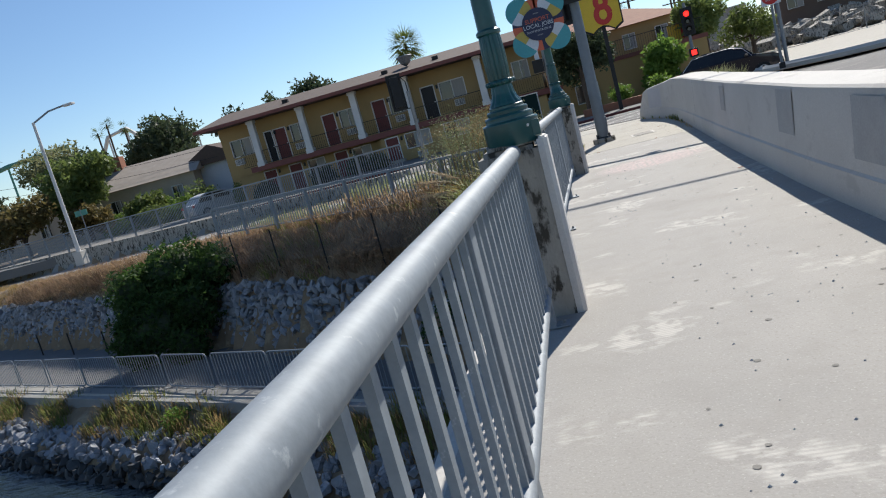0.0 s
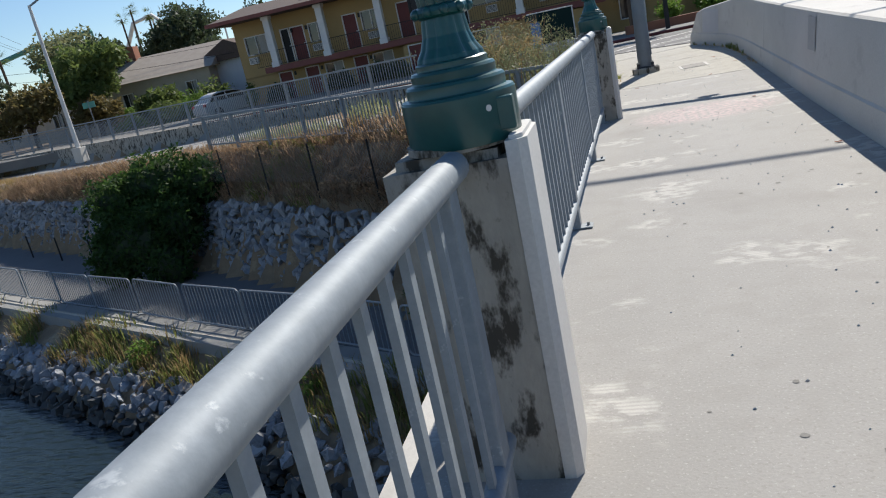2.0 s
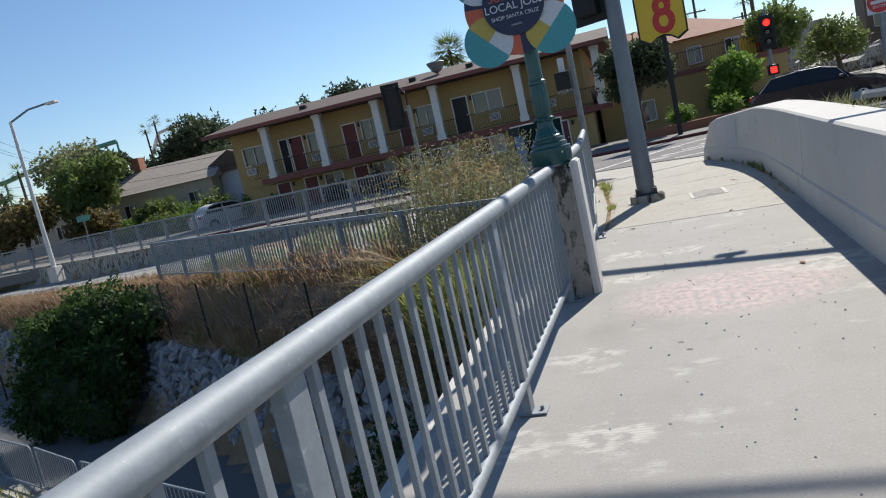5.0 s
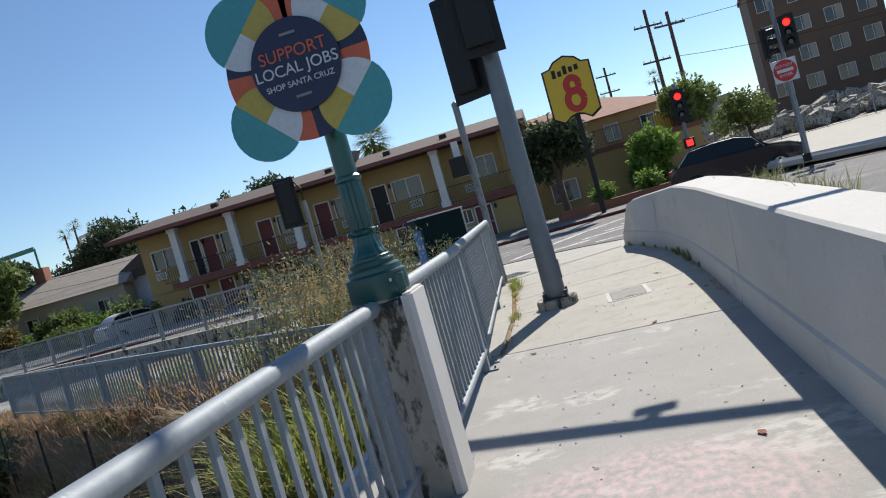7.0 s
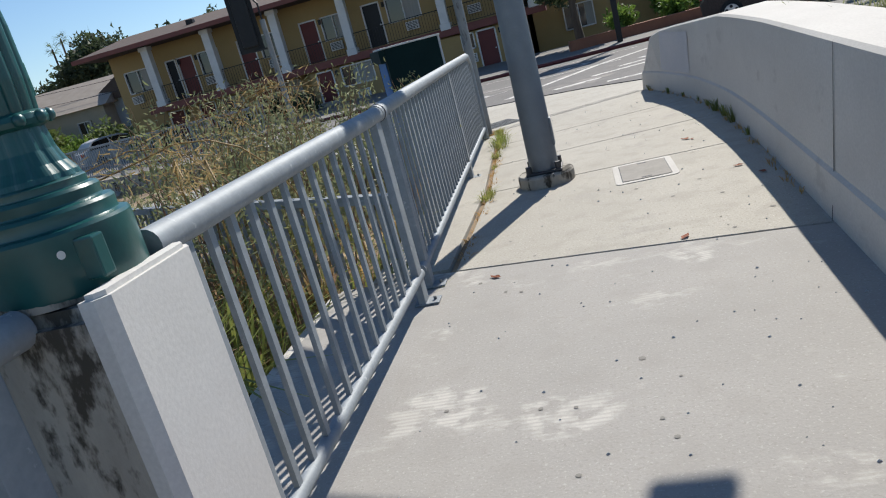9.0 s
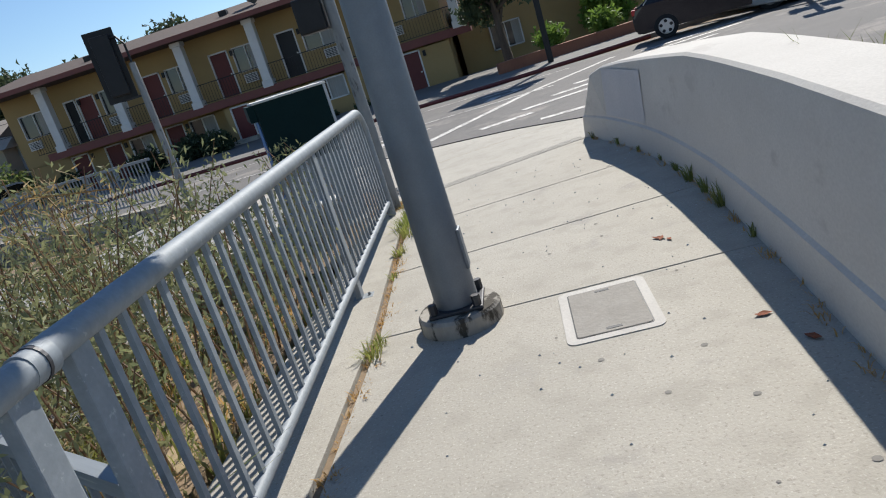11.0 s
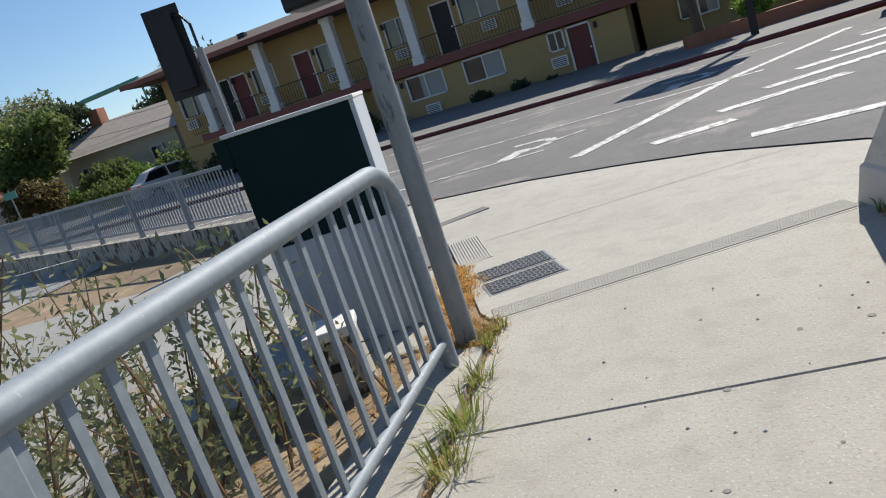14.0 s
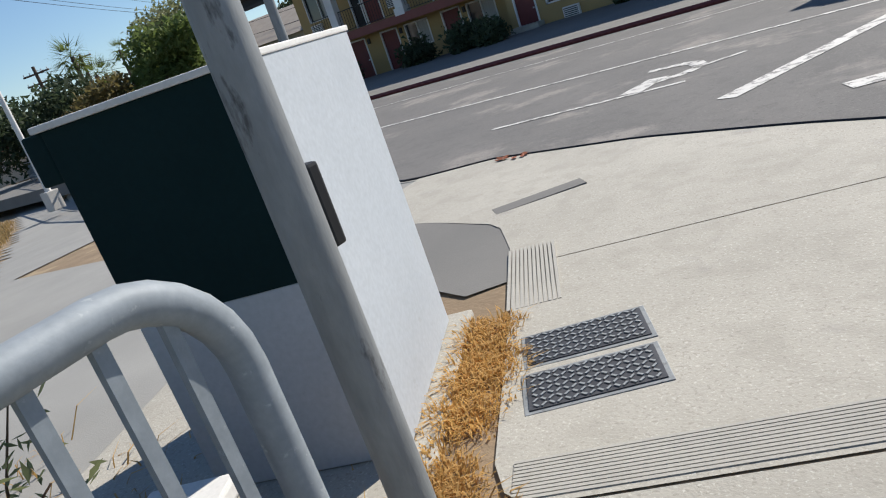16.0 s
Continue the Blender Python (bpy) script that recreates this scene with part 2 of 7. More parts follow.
def lathe(bm, profile, seg=32, at=(0, 0)):
    """profile: (radius, height) from bottom to top, closed by caps."""
    rings = [[bm.verts.new((at[0] + r * math.cos(a), at[1] + r * math.sin(a), z)) for a in (2 * math.pi * k / seg for k in range(seg))] for r, z in profile]
    for a, b in zip(rings, rings[1:]):
        for i in range(seg):
            j = (i + 1) % seg
            bm.faces.new((a[i], a[j], b[j], b[i]))
    bm.faces.new(rings[0][::-1])
    bm.faces.new(rings[-1])
    return bm


def prism(bm, outline, z0, z1, m=None):
    """A flat outline (x, y), counter-clockwise, raised from z0 to z1."""
    lo = [bm.verts.new((x, y, z0)) for x, y in outline]
    hi = [bm.verts.new((x, y, z1)) for x, y in outline]
    n = len(outline)
    for i in range(n):
        bm.faces.new((lo[i], lo[(i + 1) % n], hi[(i + 1) % n], hi[i]))
    bm.faces.new(hi)
    bm.faces.new(lo[::-1])
    if m:
        bmesh.ops.transform(bm, matrix=m, verts=lo + hi)
    return bm


def lerp(table, y):
    return float(np.interp(y, [a for a, _ in table], [b for _, b in table]))


def mesh_from(name, verts, faces, material, parent=None, smooth=False, label=""):
    me = bpy.data.meshes.new(name)
    me.from_pydata(verts, [], faces)
    me.materials.append(material)
    if smooth:
        me.shade_smooth()
    ob = new(name, me)
    if parent is not None:
        ob.parent = parent
    if label:
        ob["label"] = label
    return ob



def wear_deck(m):
    """Pale brushed wear patches with fine ridges, and a faded chalk drawing, on the bridge walk."""
    nt = m.node_tree
    b = nt.nodes["Principled BSDF"]
    col = b.inputs["Base Color"].links[0].from_socket
    tc = nt.nodes.new("ShaderNodeTexCoord")

    def noise_at(scale, sx=1.0, sy=1.0, detail=4.0):
        mp = nt.nodes.new("ShaderNodeMapping")
        mp.inputs["Scale"].default_value = (sx, sy, 1)
        nt.links.new(tc.outputs["Object"], mp.inputs[0])
        n = nt.nodes.new("ShaderNodeTexNoise")
        n.inputs["Scale"].default_value, n.inputs["Detail"].default_value = scale, detail
        nt.links.new(mp.outputs[0], n.inputs["Vector"])
        return n.outputs["Fac"]

    def rng_(s, lo, hi):
        r = nt.nodes.new("ShaderNodeMapRange")
        r.inputs[1].default_value, r.inputs[2].default_value = lo, hi
        nt.links.new(s, r.inputs[0])
        return r.outputs[0]

    def mul(a, c, op="MULTIPLY"):
        x = nt.nodes.new("ShaderNodeMath")
        x.operation, x.use_clamp = op, True
        for i, v in ((0, a), (1, c)):
            if isinstance(v, float):
                x.inputs[i].default_value = v
            else:
                nt.links.new(v, x.inputs[i])
        return x.outputs[0]

    def over(fac, base, colour):
        x = nt.nodes.new("ShaderNodeMix")
        x.data_type = "RGBA"
        nt.links.new(fac, x.inputs[0])
        nt.links.new(base, x.inputs[6])
        x.inputs[7].default_value = (*colour, 1)
        return x.outputs[2]

    wv = nt.nodes.new("ShaderNodeTexWave")
    wv.bands_direction = "Y"
    wv.inputs["Scale"].default_value, wv.inputs["Distortion"].default_value = 12.0, 1.2
    nt.links.new(tc.outputs["Object"], wv.inputs["Vector"])
    ridge = rng_(wv.outputs["Fac"], 0.3, 0.6)
    patch = rng_(noise_at(1.35, 0.85, 1.1, 6.0), 0.565, 0.625)
    fray = rng_(noise_at(11.0, 0.8, 1.1, 6.0), 0.44, 0.56)
    col = over(mul(mul(patch, fray), mul(mul(ridge, 0.4), 0.5, "ADD")), col, (0.50, 0.477, 0.432))
    dark = rng_(noise_at(0.8, 1.0, 0.8, 6.0), 0.60, 0.72)
    col = over(mul(dark, 0.65), col, (0.25, 0.23, 0.205))
    gm = nt.nodes.new("ShaderNodeMapping")
    gm.inputs["Location"].default_value = (-1.15 / 0.95, -12.75 / 0.75, 0)
    gm.inputs["Scale"].default_value = (1 / 0.95, 1 / 0.75, 0)
    nt.links.new(tc.outputs["Object"], gm.inputs[0])
    gr = nt.nodes.new("ShaderNodeTexGradient")
    gr.gradient_type = "SPHERICAL"
    nt.links.new(gm.outputs[0], gr.inputs[0])
    scrawl = rng_(noise_at(22.0, 1.0, 0.7, 8.0), 0.36, 0.66)
    col = over(mul(mul(rng_(gr.outputs["Fac"], 0.05, 0.4), scrawl), 0.65), col, (0.60, 0.42, 0.41))
    nt.links.new(col, b.inputs["Base Color"])



def specks(m, light, dark, s=1.0):
    """Pale and dark aggregate grains in worn concrete."""
    nt = m.node_tree
    b = nt.nodes["Principled BSDF"]
    col = b.inputs["Base Color"].links[0].from_socket
    tc = nt.nodes.new("ShaderNodeTexCoord")
    for scale, lo, hi, c, amount in ((55.0 * s, 0.60, 0.66, dark, 0.75), (75.0 * s, 0.62, 0.68, light, 0.5), (5.0, 0.52, 0.66, dark, 0.35)):
        n = nt.nodes.new("ShaderNodeTexNoise")
        n.inputs["Scale"].default_value, n.inputs["Detail"].default_value = scale, 2.0
        nt.links.new(tc.outputs["Object"], n.inputs["Vector"])
        r = nt.nodes.new("ShaderNodeMapRange")
        r.inputs[1].default_value, r.inputs[2].default_value, r.inputs[4].default_value = lo, hi, amount
        nt.links.new(n.outputs["Fac"], r.inputs[0])
        x = nt.nodes.new("ShaderNodeMix")
        x.data_type = "RGBA"
        nt.links.new(r.outputs[0], x.inputs[0])
        nt.links.new(col, x.inputs[6])
        x.inputs[7].default_value = (*c, 1)
        col = x.outputs[2]
    nt.links.new(col, b.inputs["Base Color"])


specks(M["slab"], (0.58, 0.555, 0.49), (0.29, 0.268, 0.225))
specks(M["asphalt"], (0.24, 0.225, 0.205), (0.10, 0.096, 0.09), 0.6)
specks(M["deck"], (0.46, 0.44, 0.40), (0.28, 0.262, 0.235))
wear_deck(M["deck"])
# ---------------------------------------------------------------- ground and water
UX, UY = 0.425, 0.905            # across the river, towards the street


def off(x):
    return lerp([(-60, 2.5), (-30, 1.4), (-12, 0.1), (-6, -1.0), (0, -2.3)], x)


def levee(x):
    return lerp([(-70, -1.6), (-26, -1.15), (-13, -0.62), (-7, -0.42), (-3, -0.14), (0, -0.1)], x)


def road_z(y):
    return lerp([(26, -0.12), (39, -0.47), (48, -0.68), (60, -0.72)], y)


FENCE_A, FENCE_D = Vector((-6.4, 29.0)), Vector((-0.92, 0.39))


def beyond_fence(x, y):
    """Metres past the street fence, towards the street."""
    return (x - FENCE_A.x) * 0.39 + (y - FENCE_A.y) * 0.92


def height(x, y):
    if x > -0.61:
        return road_z(y) if y > 24 else -0.3
    n = UX * x + UY * y
    o = off(x)
    if n < -30:
        return -1.5
    prof = [(-30, -1.5), (-24, -6.0), (8.8, -6.0), (9.3, -5.1), (9.65, -4.5), (10.4, -4.25), (11.3, -3.75), (15.0 + o, -3.72), (15.35 + o, -2.0), (15.6 + o, -1.85), (16.75 + o, levee(x))]
    z = lerp(prof, n)
    if n > 16.75 + o:
        b = beyond_fence(x, y)
        if x < FENCE_A.x:
            z = levee(x) if b < 0.05 else road_z(max(y, 26) if y < 60 else 60) + (0.0)
        else:
            z = max(levee(x), road_z(y)) if y < 26.5 else road_z(y)
    return z


def spaced(lo, a, b, hi, step):
    mid = list(np.arange(a, b + 1e-6, step))
    left, right, s = [], [], step
    v = a
    while v > lo:
        s *= 1.35
        v -= s
        left.append(max(v, lo))
    v, s = b, step
    while v < hi:
        s *= 1.35
        v += s
        right.append(min(v, hi))
    return left[::-1] + mid + right


gx = sorted(set([round(v, 3) for v in spaced(-1500, -36, 3, 1500, 0.5)] + [-0.62, -0.60]))
gy = spaced(-1500, 4, 42, 1500, 0.5)
gv = []
for y in gy:
    for x in gx:
        z = height(x, y)
        n = UX * x + UY * y
        if x < -0.7 and z < -0.2 and 9 < n < 16.9 + off(x) and not 11.0 < n < 15.1 + off(x):
            z += 0.12 * noise.noise(Vector((x * 0.9, y * 0.9, 0))) + 0.06 * noise.noise(Vector((x * 2.5, y * 2.5, 3)))
        gv.append((x, y, z))
W = len(gx)
gf = [(j * W + i, j * W + i + 1, (j + 1) * W + i + 1, (j + 1) * W + i) for j in range(len(gy) - 1) for i in range(W - 1)]
ground = mesh_from("ground", gv, gf, M["dirt"])
tagged(ground, "dry brown soil of the river bank and surroundings", "ground", kind="structure")


def drape(name, outline_fn, xs, ys, lift, material, label, category):
    """A thin sheet laid on the ground over a grid, kept where outline_fn says so."""
    vs, fs, idx = [], [], {}
    for j, y in enumerate(ys):
        for i, x in enumerate(xs):
            idx[i, j] = len(vs)
            vs.append((x, y, height(x, y) + lift))
    for j in range(len(ys) - 1):
        for i in range(len(xs) - 1):
            if outline_fn((xs[i] + xs[i + 1]) / 2, (ys[j] + ys[j + 1]) / 2):
                fs.append((idx[i, j], idx[i + 1, j], idx[i + 1, j + 1], idx[i, j + 1]))
    ob = mesh_from(name, vs, fs, material)
    return tagged(ob, label, category, kind="structure")


wat = bmesh.new()
bmesh.ops.create_grid(wat, x_segments=2, y_segments=2, size=1)
bmesh.ops.transform(wat, matrix=Matrix.Translation((-45, 0, -5.0)) @ Matrix.Diagonal((44.2, 60, 1, 1)), verts=wat.verts)
water = part("water", wat, M["water"])
tagged(water, "dark rippled river water below the bridge", "water", kind="structure")
wnt = M["water"].node_tree
wave = wnt.nodes.new("ShaderNodeTexNoise")
wave.inputs["Scale"].default_value, wave.inputs["Detail"].default_value = 1.6, 5.0
wtc = wnt.nodes.new("ShaderNodeTexCoord")
wmp = wnt.nodes.new("ShaderNodeMapping")
wmp.inputs["Scale"].default_value = (1.0, 3.2, 1.0)
wmp.inputs["Rotation"].default_value = (0, 0, 0.4)
wnt.links.new(wtc.outputs["Object"], wmp.inputs[0])
wnt.links.new(wmp.outputs[0], wave.inputs["Vector"])
wbp = wnt.nodes.new("ShaderNodeBump")
wbp.inputs["Strength"].default_value, wbp.inputs["Distance"].default_value = 0.9, 0.12
wnt.links.new(wave.outputs["Fac"], wbp.inputs["Height"])
wnt.links.new(wbp.outputs[0], wnt.nodes["Principled BSDF"].inputs["Normal"])

# lower river path and levee path
path_u = [i * 1.0 for i in range(0, 60)]
lv, lf = [], []
for k, u in enumerate(path_u):
    bx, by = -0.905 * u, 0.425 * u
    for n in (11.35, 14.95 + off(bx + 6)):
        x, y = bx + UX * n, by + UY * n
        lv.append((min(x, -0.63), y, -3.70))
    if k:
        lf.append((2 * k - 2, 2 * k - 1, 2 * k + 1, 2 * k))
low = mesh_from("pavement", lv, lf, M["lowpath"])
tagged(low, "shaded grey asphalt path along the river", "path", kind="structure")

# concrete edge, wide and pale to stand for sun on the path's border too
ev, ef = [], []
for k, u in enumerate(path_u):
    for n, z in ((11.0, -4.1), (11.02, -3.66), (11.75, -3.66), (11.77, -3.75)):
        x, y = -0.905 * u + UX * n, 0.425 * u + UY * n
        ev.append((min(x, -0.63), y, z))
    if k:
        ef += [(4 * k - 4 + j, 4 * k - 3 + j, 4 * k + 1 + j, 4 * k + j) for j in range(3)]
tagged(mesh_from("kerb_river", ev, ef, M["levee"]), "pale concrete edge of the river path", "kerb", kind="structure")


def on_levee(x, y):
    n = UX * x + UY * y
    return n > 17.2 + off(x) + (0.9 if x < -13.5 else 0.1) and (beyond_fence(x, y) < -0.1 or x > -6.4) and y < 27.0 and -60 < x < -1.9 or (x < -13 and n > 18.2 + off(x) and beyond_fence(x, y) < -0.1 and x > -60)


drape("pavement_2", on_levee, [-60 + 0.5 * i for i in range(118)], [16 + 0.5 * i for i in range(90)], 0.02, M["levee"], "pale worn asphalt levee path beside the street", "path")

# street
CURB = [(-30, 37.0), (-6.4, 29.1), (-4.8, 27.3), (-3.5, 26.85), (-2.6, 27.1), (-1.0, 26.85), (0.3, 26.4), (1.2, 26.0), (2.4, 25.1), (3.2, 24.0), (3.4, 21.0)]


def curb_y(x):
    return lerp(CURB, x)


rx = [-60 + 1.0 * i for i in range(54)] + [-6 + 0.2 * i for i in range(47)] + [3.4, 3.41] + [4 + 2.0 * i for i in range(70)]
rv, rf = [], []
for i, x in enumerate(rx):
    y0 = curb_y(x) if x <= 3.4 else -60.0
    if x < -6.4:
        y0 = FENCE_A.y + (x - FENCE_A.x) / FENCE_D.x * FENCE_D.y + 0.15
    ys = [y0, 24, 26, 30, 34, 39.4]
    for y in ys:
        y = max(y, y0)
        rv.append((x, min(y, 39.4) if x > -30 else max(y, y0), (road_z(y) if y > 26 else (-0.12 if x <= 3.4 else -0.10)) + 0.012))
    if i:
        for k in range(5):
            a = (i - 1) * 6 + k
            rf.append((a, a + 6, a + 7, a + 1))
road = mesh_from("road", rv, rf, M["asphalt"])
tagged(road, "sunlit grey worn asphalt street with faded white markings", "road", kind="structure")

# ---------------------------------------------------------------- bridge walk, slabs, barrier
deck = part("pavement_3", prism(bmesh.new(), [(-0.60, -8), (3.4, -8), (3.4, 15.83), (0.0, 16.385), (-0.60, 16.385)], -0.45, 0.0), M["deck"])
tagged(deck, "grey patched concrete bridge sidewalk", "sidewalk", kind="structure")
girder = part("wall_bridge", boxed(-0.72, -0.604, -8, 16.5, -1.9, -0.05), M["barrier"])
tagged(girder, "concrete edge beam of the bridge", "wall", kind="structure")
abut = part("wall_abutment", boxed(-0.9, 3.4, 16.5, 17.1, -5.2, -0.31), M["barrier"])
tagged(abut, "concrete bridge abutment in shade", "wall", kind="structure")

walk_slabs = thing("pavement_4", (0, 0, 0), 0, "pale concrete sidewalk slabs with open joints", "sidewalk", kind="structure")

def kerb_x(y):
    """The seam between the kerb and the slabs."""
    return lerp([(16.0, 0.205), (18.4, 0.205), (22.1, -0.03)], y)


JOINTS = [(16.40, 16.06), (18.44, 18.46), (19.66, 19.88), (20.96, 21.28), (22.295, 23.11)]   # y at x = 0 and at x = 2.1
for (a0, a1), (b0, b1) in zip(JOINTS, JOINTS[1:]):
    def yy(p, x):
        return p[0] + (p[1] - p[0]) * x / 2.1
    bm = bmesh.new()
    g = 0.004
    left = [(kerb_x(b0), yy((b0, b1), 0.2) - g)] if b0 < 22 else [(-0.09, yy((b0, b1), -0.09) - g), (-0.04, 22.1)]
    prism(bm, [(kerb_x(a0), yy((a0, a1), 0.2) + g), (3.0, yy((a0, a1), 3.0) + g), (3.0, yy((b0, b1), 3.0) - g)] + left, -0.3, 0.0)
    bmesh.ops.bevel(bm, geom=[e for e in bm.edges if all(v.co.z > -0.01 for v in e.verts)], offset=0.006, segments=1, affect="EDGES")
    part("slab", bm, M["slab"], walk_slabs)
bed = part("kerb", prism(bmesh.new(), [(-0.38, 16.40), (0.155, 16.40), (0.155, 18.4), (kerb_x(21.9) - 0.05, 21.9), (-0.45, 21.9)], -0.5, 0.012), M["slab"], walk_slabs)
part("end_soil", boxed(-0.50, 0.0, 21.88, 22.26, -0.3, -0.018), M["dirt"], walk_slabs)
dirtgap = part("joint_soil", prism(bmesh.new(), [(0.17, 16.0), (3.0, 16.0), (3.0, 23.46), (-0.06, 22.30), (-0.06, 21.9), (0.16, 18.4)], -0.3, -0.012), M["dirt"], walk_slabs)

# corner apron: two large pours down to the gutter
apron = thing("pavement_5", (0, 0, 0), 0, "pale concrete corner apron and ramp", "sidewalk", kind="structure")


def apron_top(x, y):
    y0 = 22.28 + 0.39 * max(x, -0.3)
    y1 = max(curb_y(x), y0 + 0.4)
    return -0.005 - 0.10 * min(max((y - y0) / (y1 - y0), 0), 1)


def strip(name, f0, f1, x0, x1, n=24, m=6, material=None):
    vs, fs = [], []
    for i in range(n + 1):
        x = x0 + (x1 - x0) * i / n
        for j in range(m + 1):
            y = f0(x) + (f1(x) - f0(x)) * j / m
            vs.append((x, y, apron_top(x, y)))
    for i in range(n):
        for j in range(m):
            a = i * (m + 1) + j
            fs.append((a, a + m + 1, a + m + 2, a + 1))
    return mesh_from(name, vs, fs, material or M["slab"], apron)


J_IN = lambda x: 22.30 + 0.39 * x
J_MID = lambda x: 24.60 + 0.42 * x
EDGE = [(-3.4, 25.5), (-2.2, 25.25), (-1.5, 25.0), (-1.17, 24.5), (-0.78, 23.7), (-0.64, 23.36), (-0.26, 22.47), (-0.1, 22.26)]


def y_in(x):
    return max(J_IN(x) + 0.006, lerp(EDGE, x) if x < -0.1 else 0)


strip("slab", y_in, lambda x: max(min(J_MID(x), curb_y(x)) - 0.006, y_in(x)), -1.17, 3.3, 44)
strip("slab", lambda x: max(min(J_MID(x), curb_y(x) - 0.02) + 0.006, y_in(x)), lambda x: max(curb_y(x) - 0.01, y_in(x)), -3.4, 3.3, 48)
under = mesh_from("joint_bed", [(-0.9, 23.7, -0.30), (-0.1, 22.2, -0.24), (3.3, 23.4, -0.24), (3.3, 25.8, -0.32), (-0.9, 24.6, -0.30)], [(0, 1, 2, 3, 4)], M["dirt"], apron)

# concrete barrier, curved and tapered at its end
BAR = [(-8, 1.84), (2, 1.88), (8, 1.97), (12, 2.14), (16, 2.36), (18, 2.47), (19.5, 2.52), (21, 2.46), (22, 2.3), (22.6, 2.17), (23.1, 2.02)]
TOP = [(-8, 0.86), (8, 0.87), (14, 0.92), (18, 0.97), (20, 0.97), (22, 0.85), (23.25, 0.74)]
bs = []
for y in list(np.arange(-8, 22.6, 0.5)) + [23.25]:
    x = lerp(BAR, y - 0.5) * 0.25 + lerp(BAR, y) * 0.5 + lerp(BAR, y + 0.5) * 0.25 if y < 22.9 else 2.0
    h = lerp(TOP, y)
    thick = lerp([(0, 0.42), (18, 0.46), (21, 0.50), (23.1, 0.42)], y)
    k = 1.0 if y > 23.2 else 0.0          # the end face leans back
    bs.append([(x, y, -0.05), (x + 0.015, y - 0.20 * k, 0.25), (x + 0.035, y - 0.22 * k, 0.27), (x + 0.09 + 0.07 * k, y - 0.58 * k, h - 0.02), (x + 0.115 + 0.07 * k, y - 0.60 * k, h), (x + 0.09 + thick, y - 0.60 * k, h + 0.005), (x + 0.11 + thick, y - 0.58 * k, h - 0.03), (x + 0.2 + thick, y, -0.14)])
bv = [p for row in bs for p in row]
bf = [(i * 8 + k, (i + 1) * 8 + k, (i + 1) * 8 + k + 1, i * 8 + k + 1) for i in range(len(bs) - 1) for k in range(7)]
bf += [tuple(range(8)), tuple(range(len(bv) - 1, len(bv) - 9, -1))]
barrier = mesh_from("wall_barrier", bv, bf, M["barrier"])
tagged(barrier, "pale concrete traffic barrier curving at its end", "barrier", kind="structure")


def face_x(y, z):
    """The barrier's inner face at a height."""
    def at(v):
        return lerp(BAR, v - 0.5) * 0.25 + lerp(BAR, v) * 0.5 + lerp(BAR, v + 0.5) * 0.25
    k = math.floor(y * 2) / 2
    x = at(k) + (at(k + 0.5) - at(k)) * (y - k) * 2
    return x + lerp([(-0.05, 0), (0.25, 0.015), (0.27, 0.035), (1.0, 0.092)], z)


def face_patch(y0, y1, z0, z1, name, label):
    cuts = [y0] + [k / 2 for k in range(60) if y0 < k / 2 < y1] + [y1]
    n = len(cuts) - 1
    vs = []
    for y in cuts:
        vs += [(face_x(y, z0) - 0.002, y, z0), (face_x(y, z1) - 0.002, y, z1)]
    o = mesh_from(name, vs, [(2 * i, 2 * i + 2, 2 * i + 3, 2 * i + 1)[::-1] for i in range(n)], M["patch"])
    return tagged(o, label, "paint patch", "barrier paint patches")


face_patch(8.5, 9.1, 0.42, 0.83, "paint_patch", "grey rectangle of paint on the barrier")
face_patch(6.4, 7.0, 0.36, 0.80, "paint_patch", "grey rectangle of paint on the barrier")
face_patch(12.2, 12.6, 0.5, 0.84, "paint_patch", "grey rectangle of paint on the barrier")
face_patch(21.35, 22.45, 0.29, 0.78, "paint_patch", "pale lilac-grey repainted end of the barrier").data.materials[0] = M["lilac"]

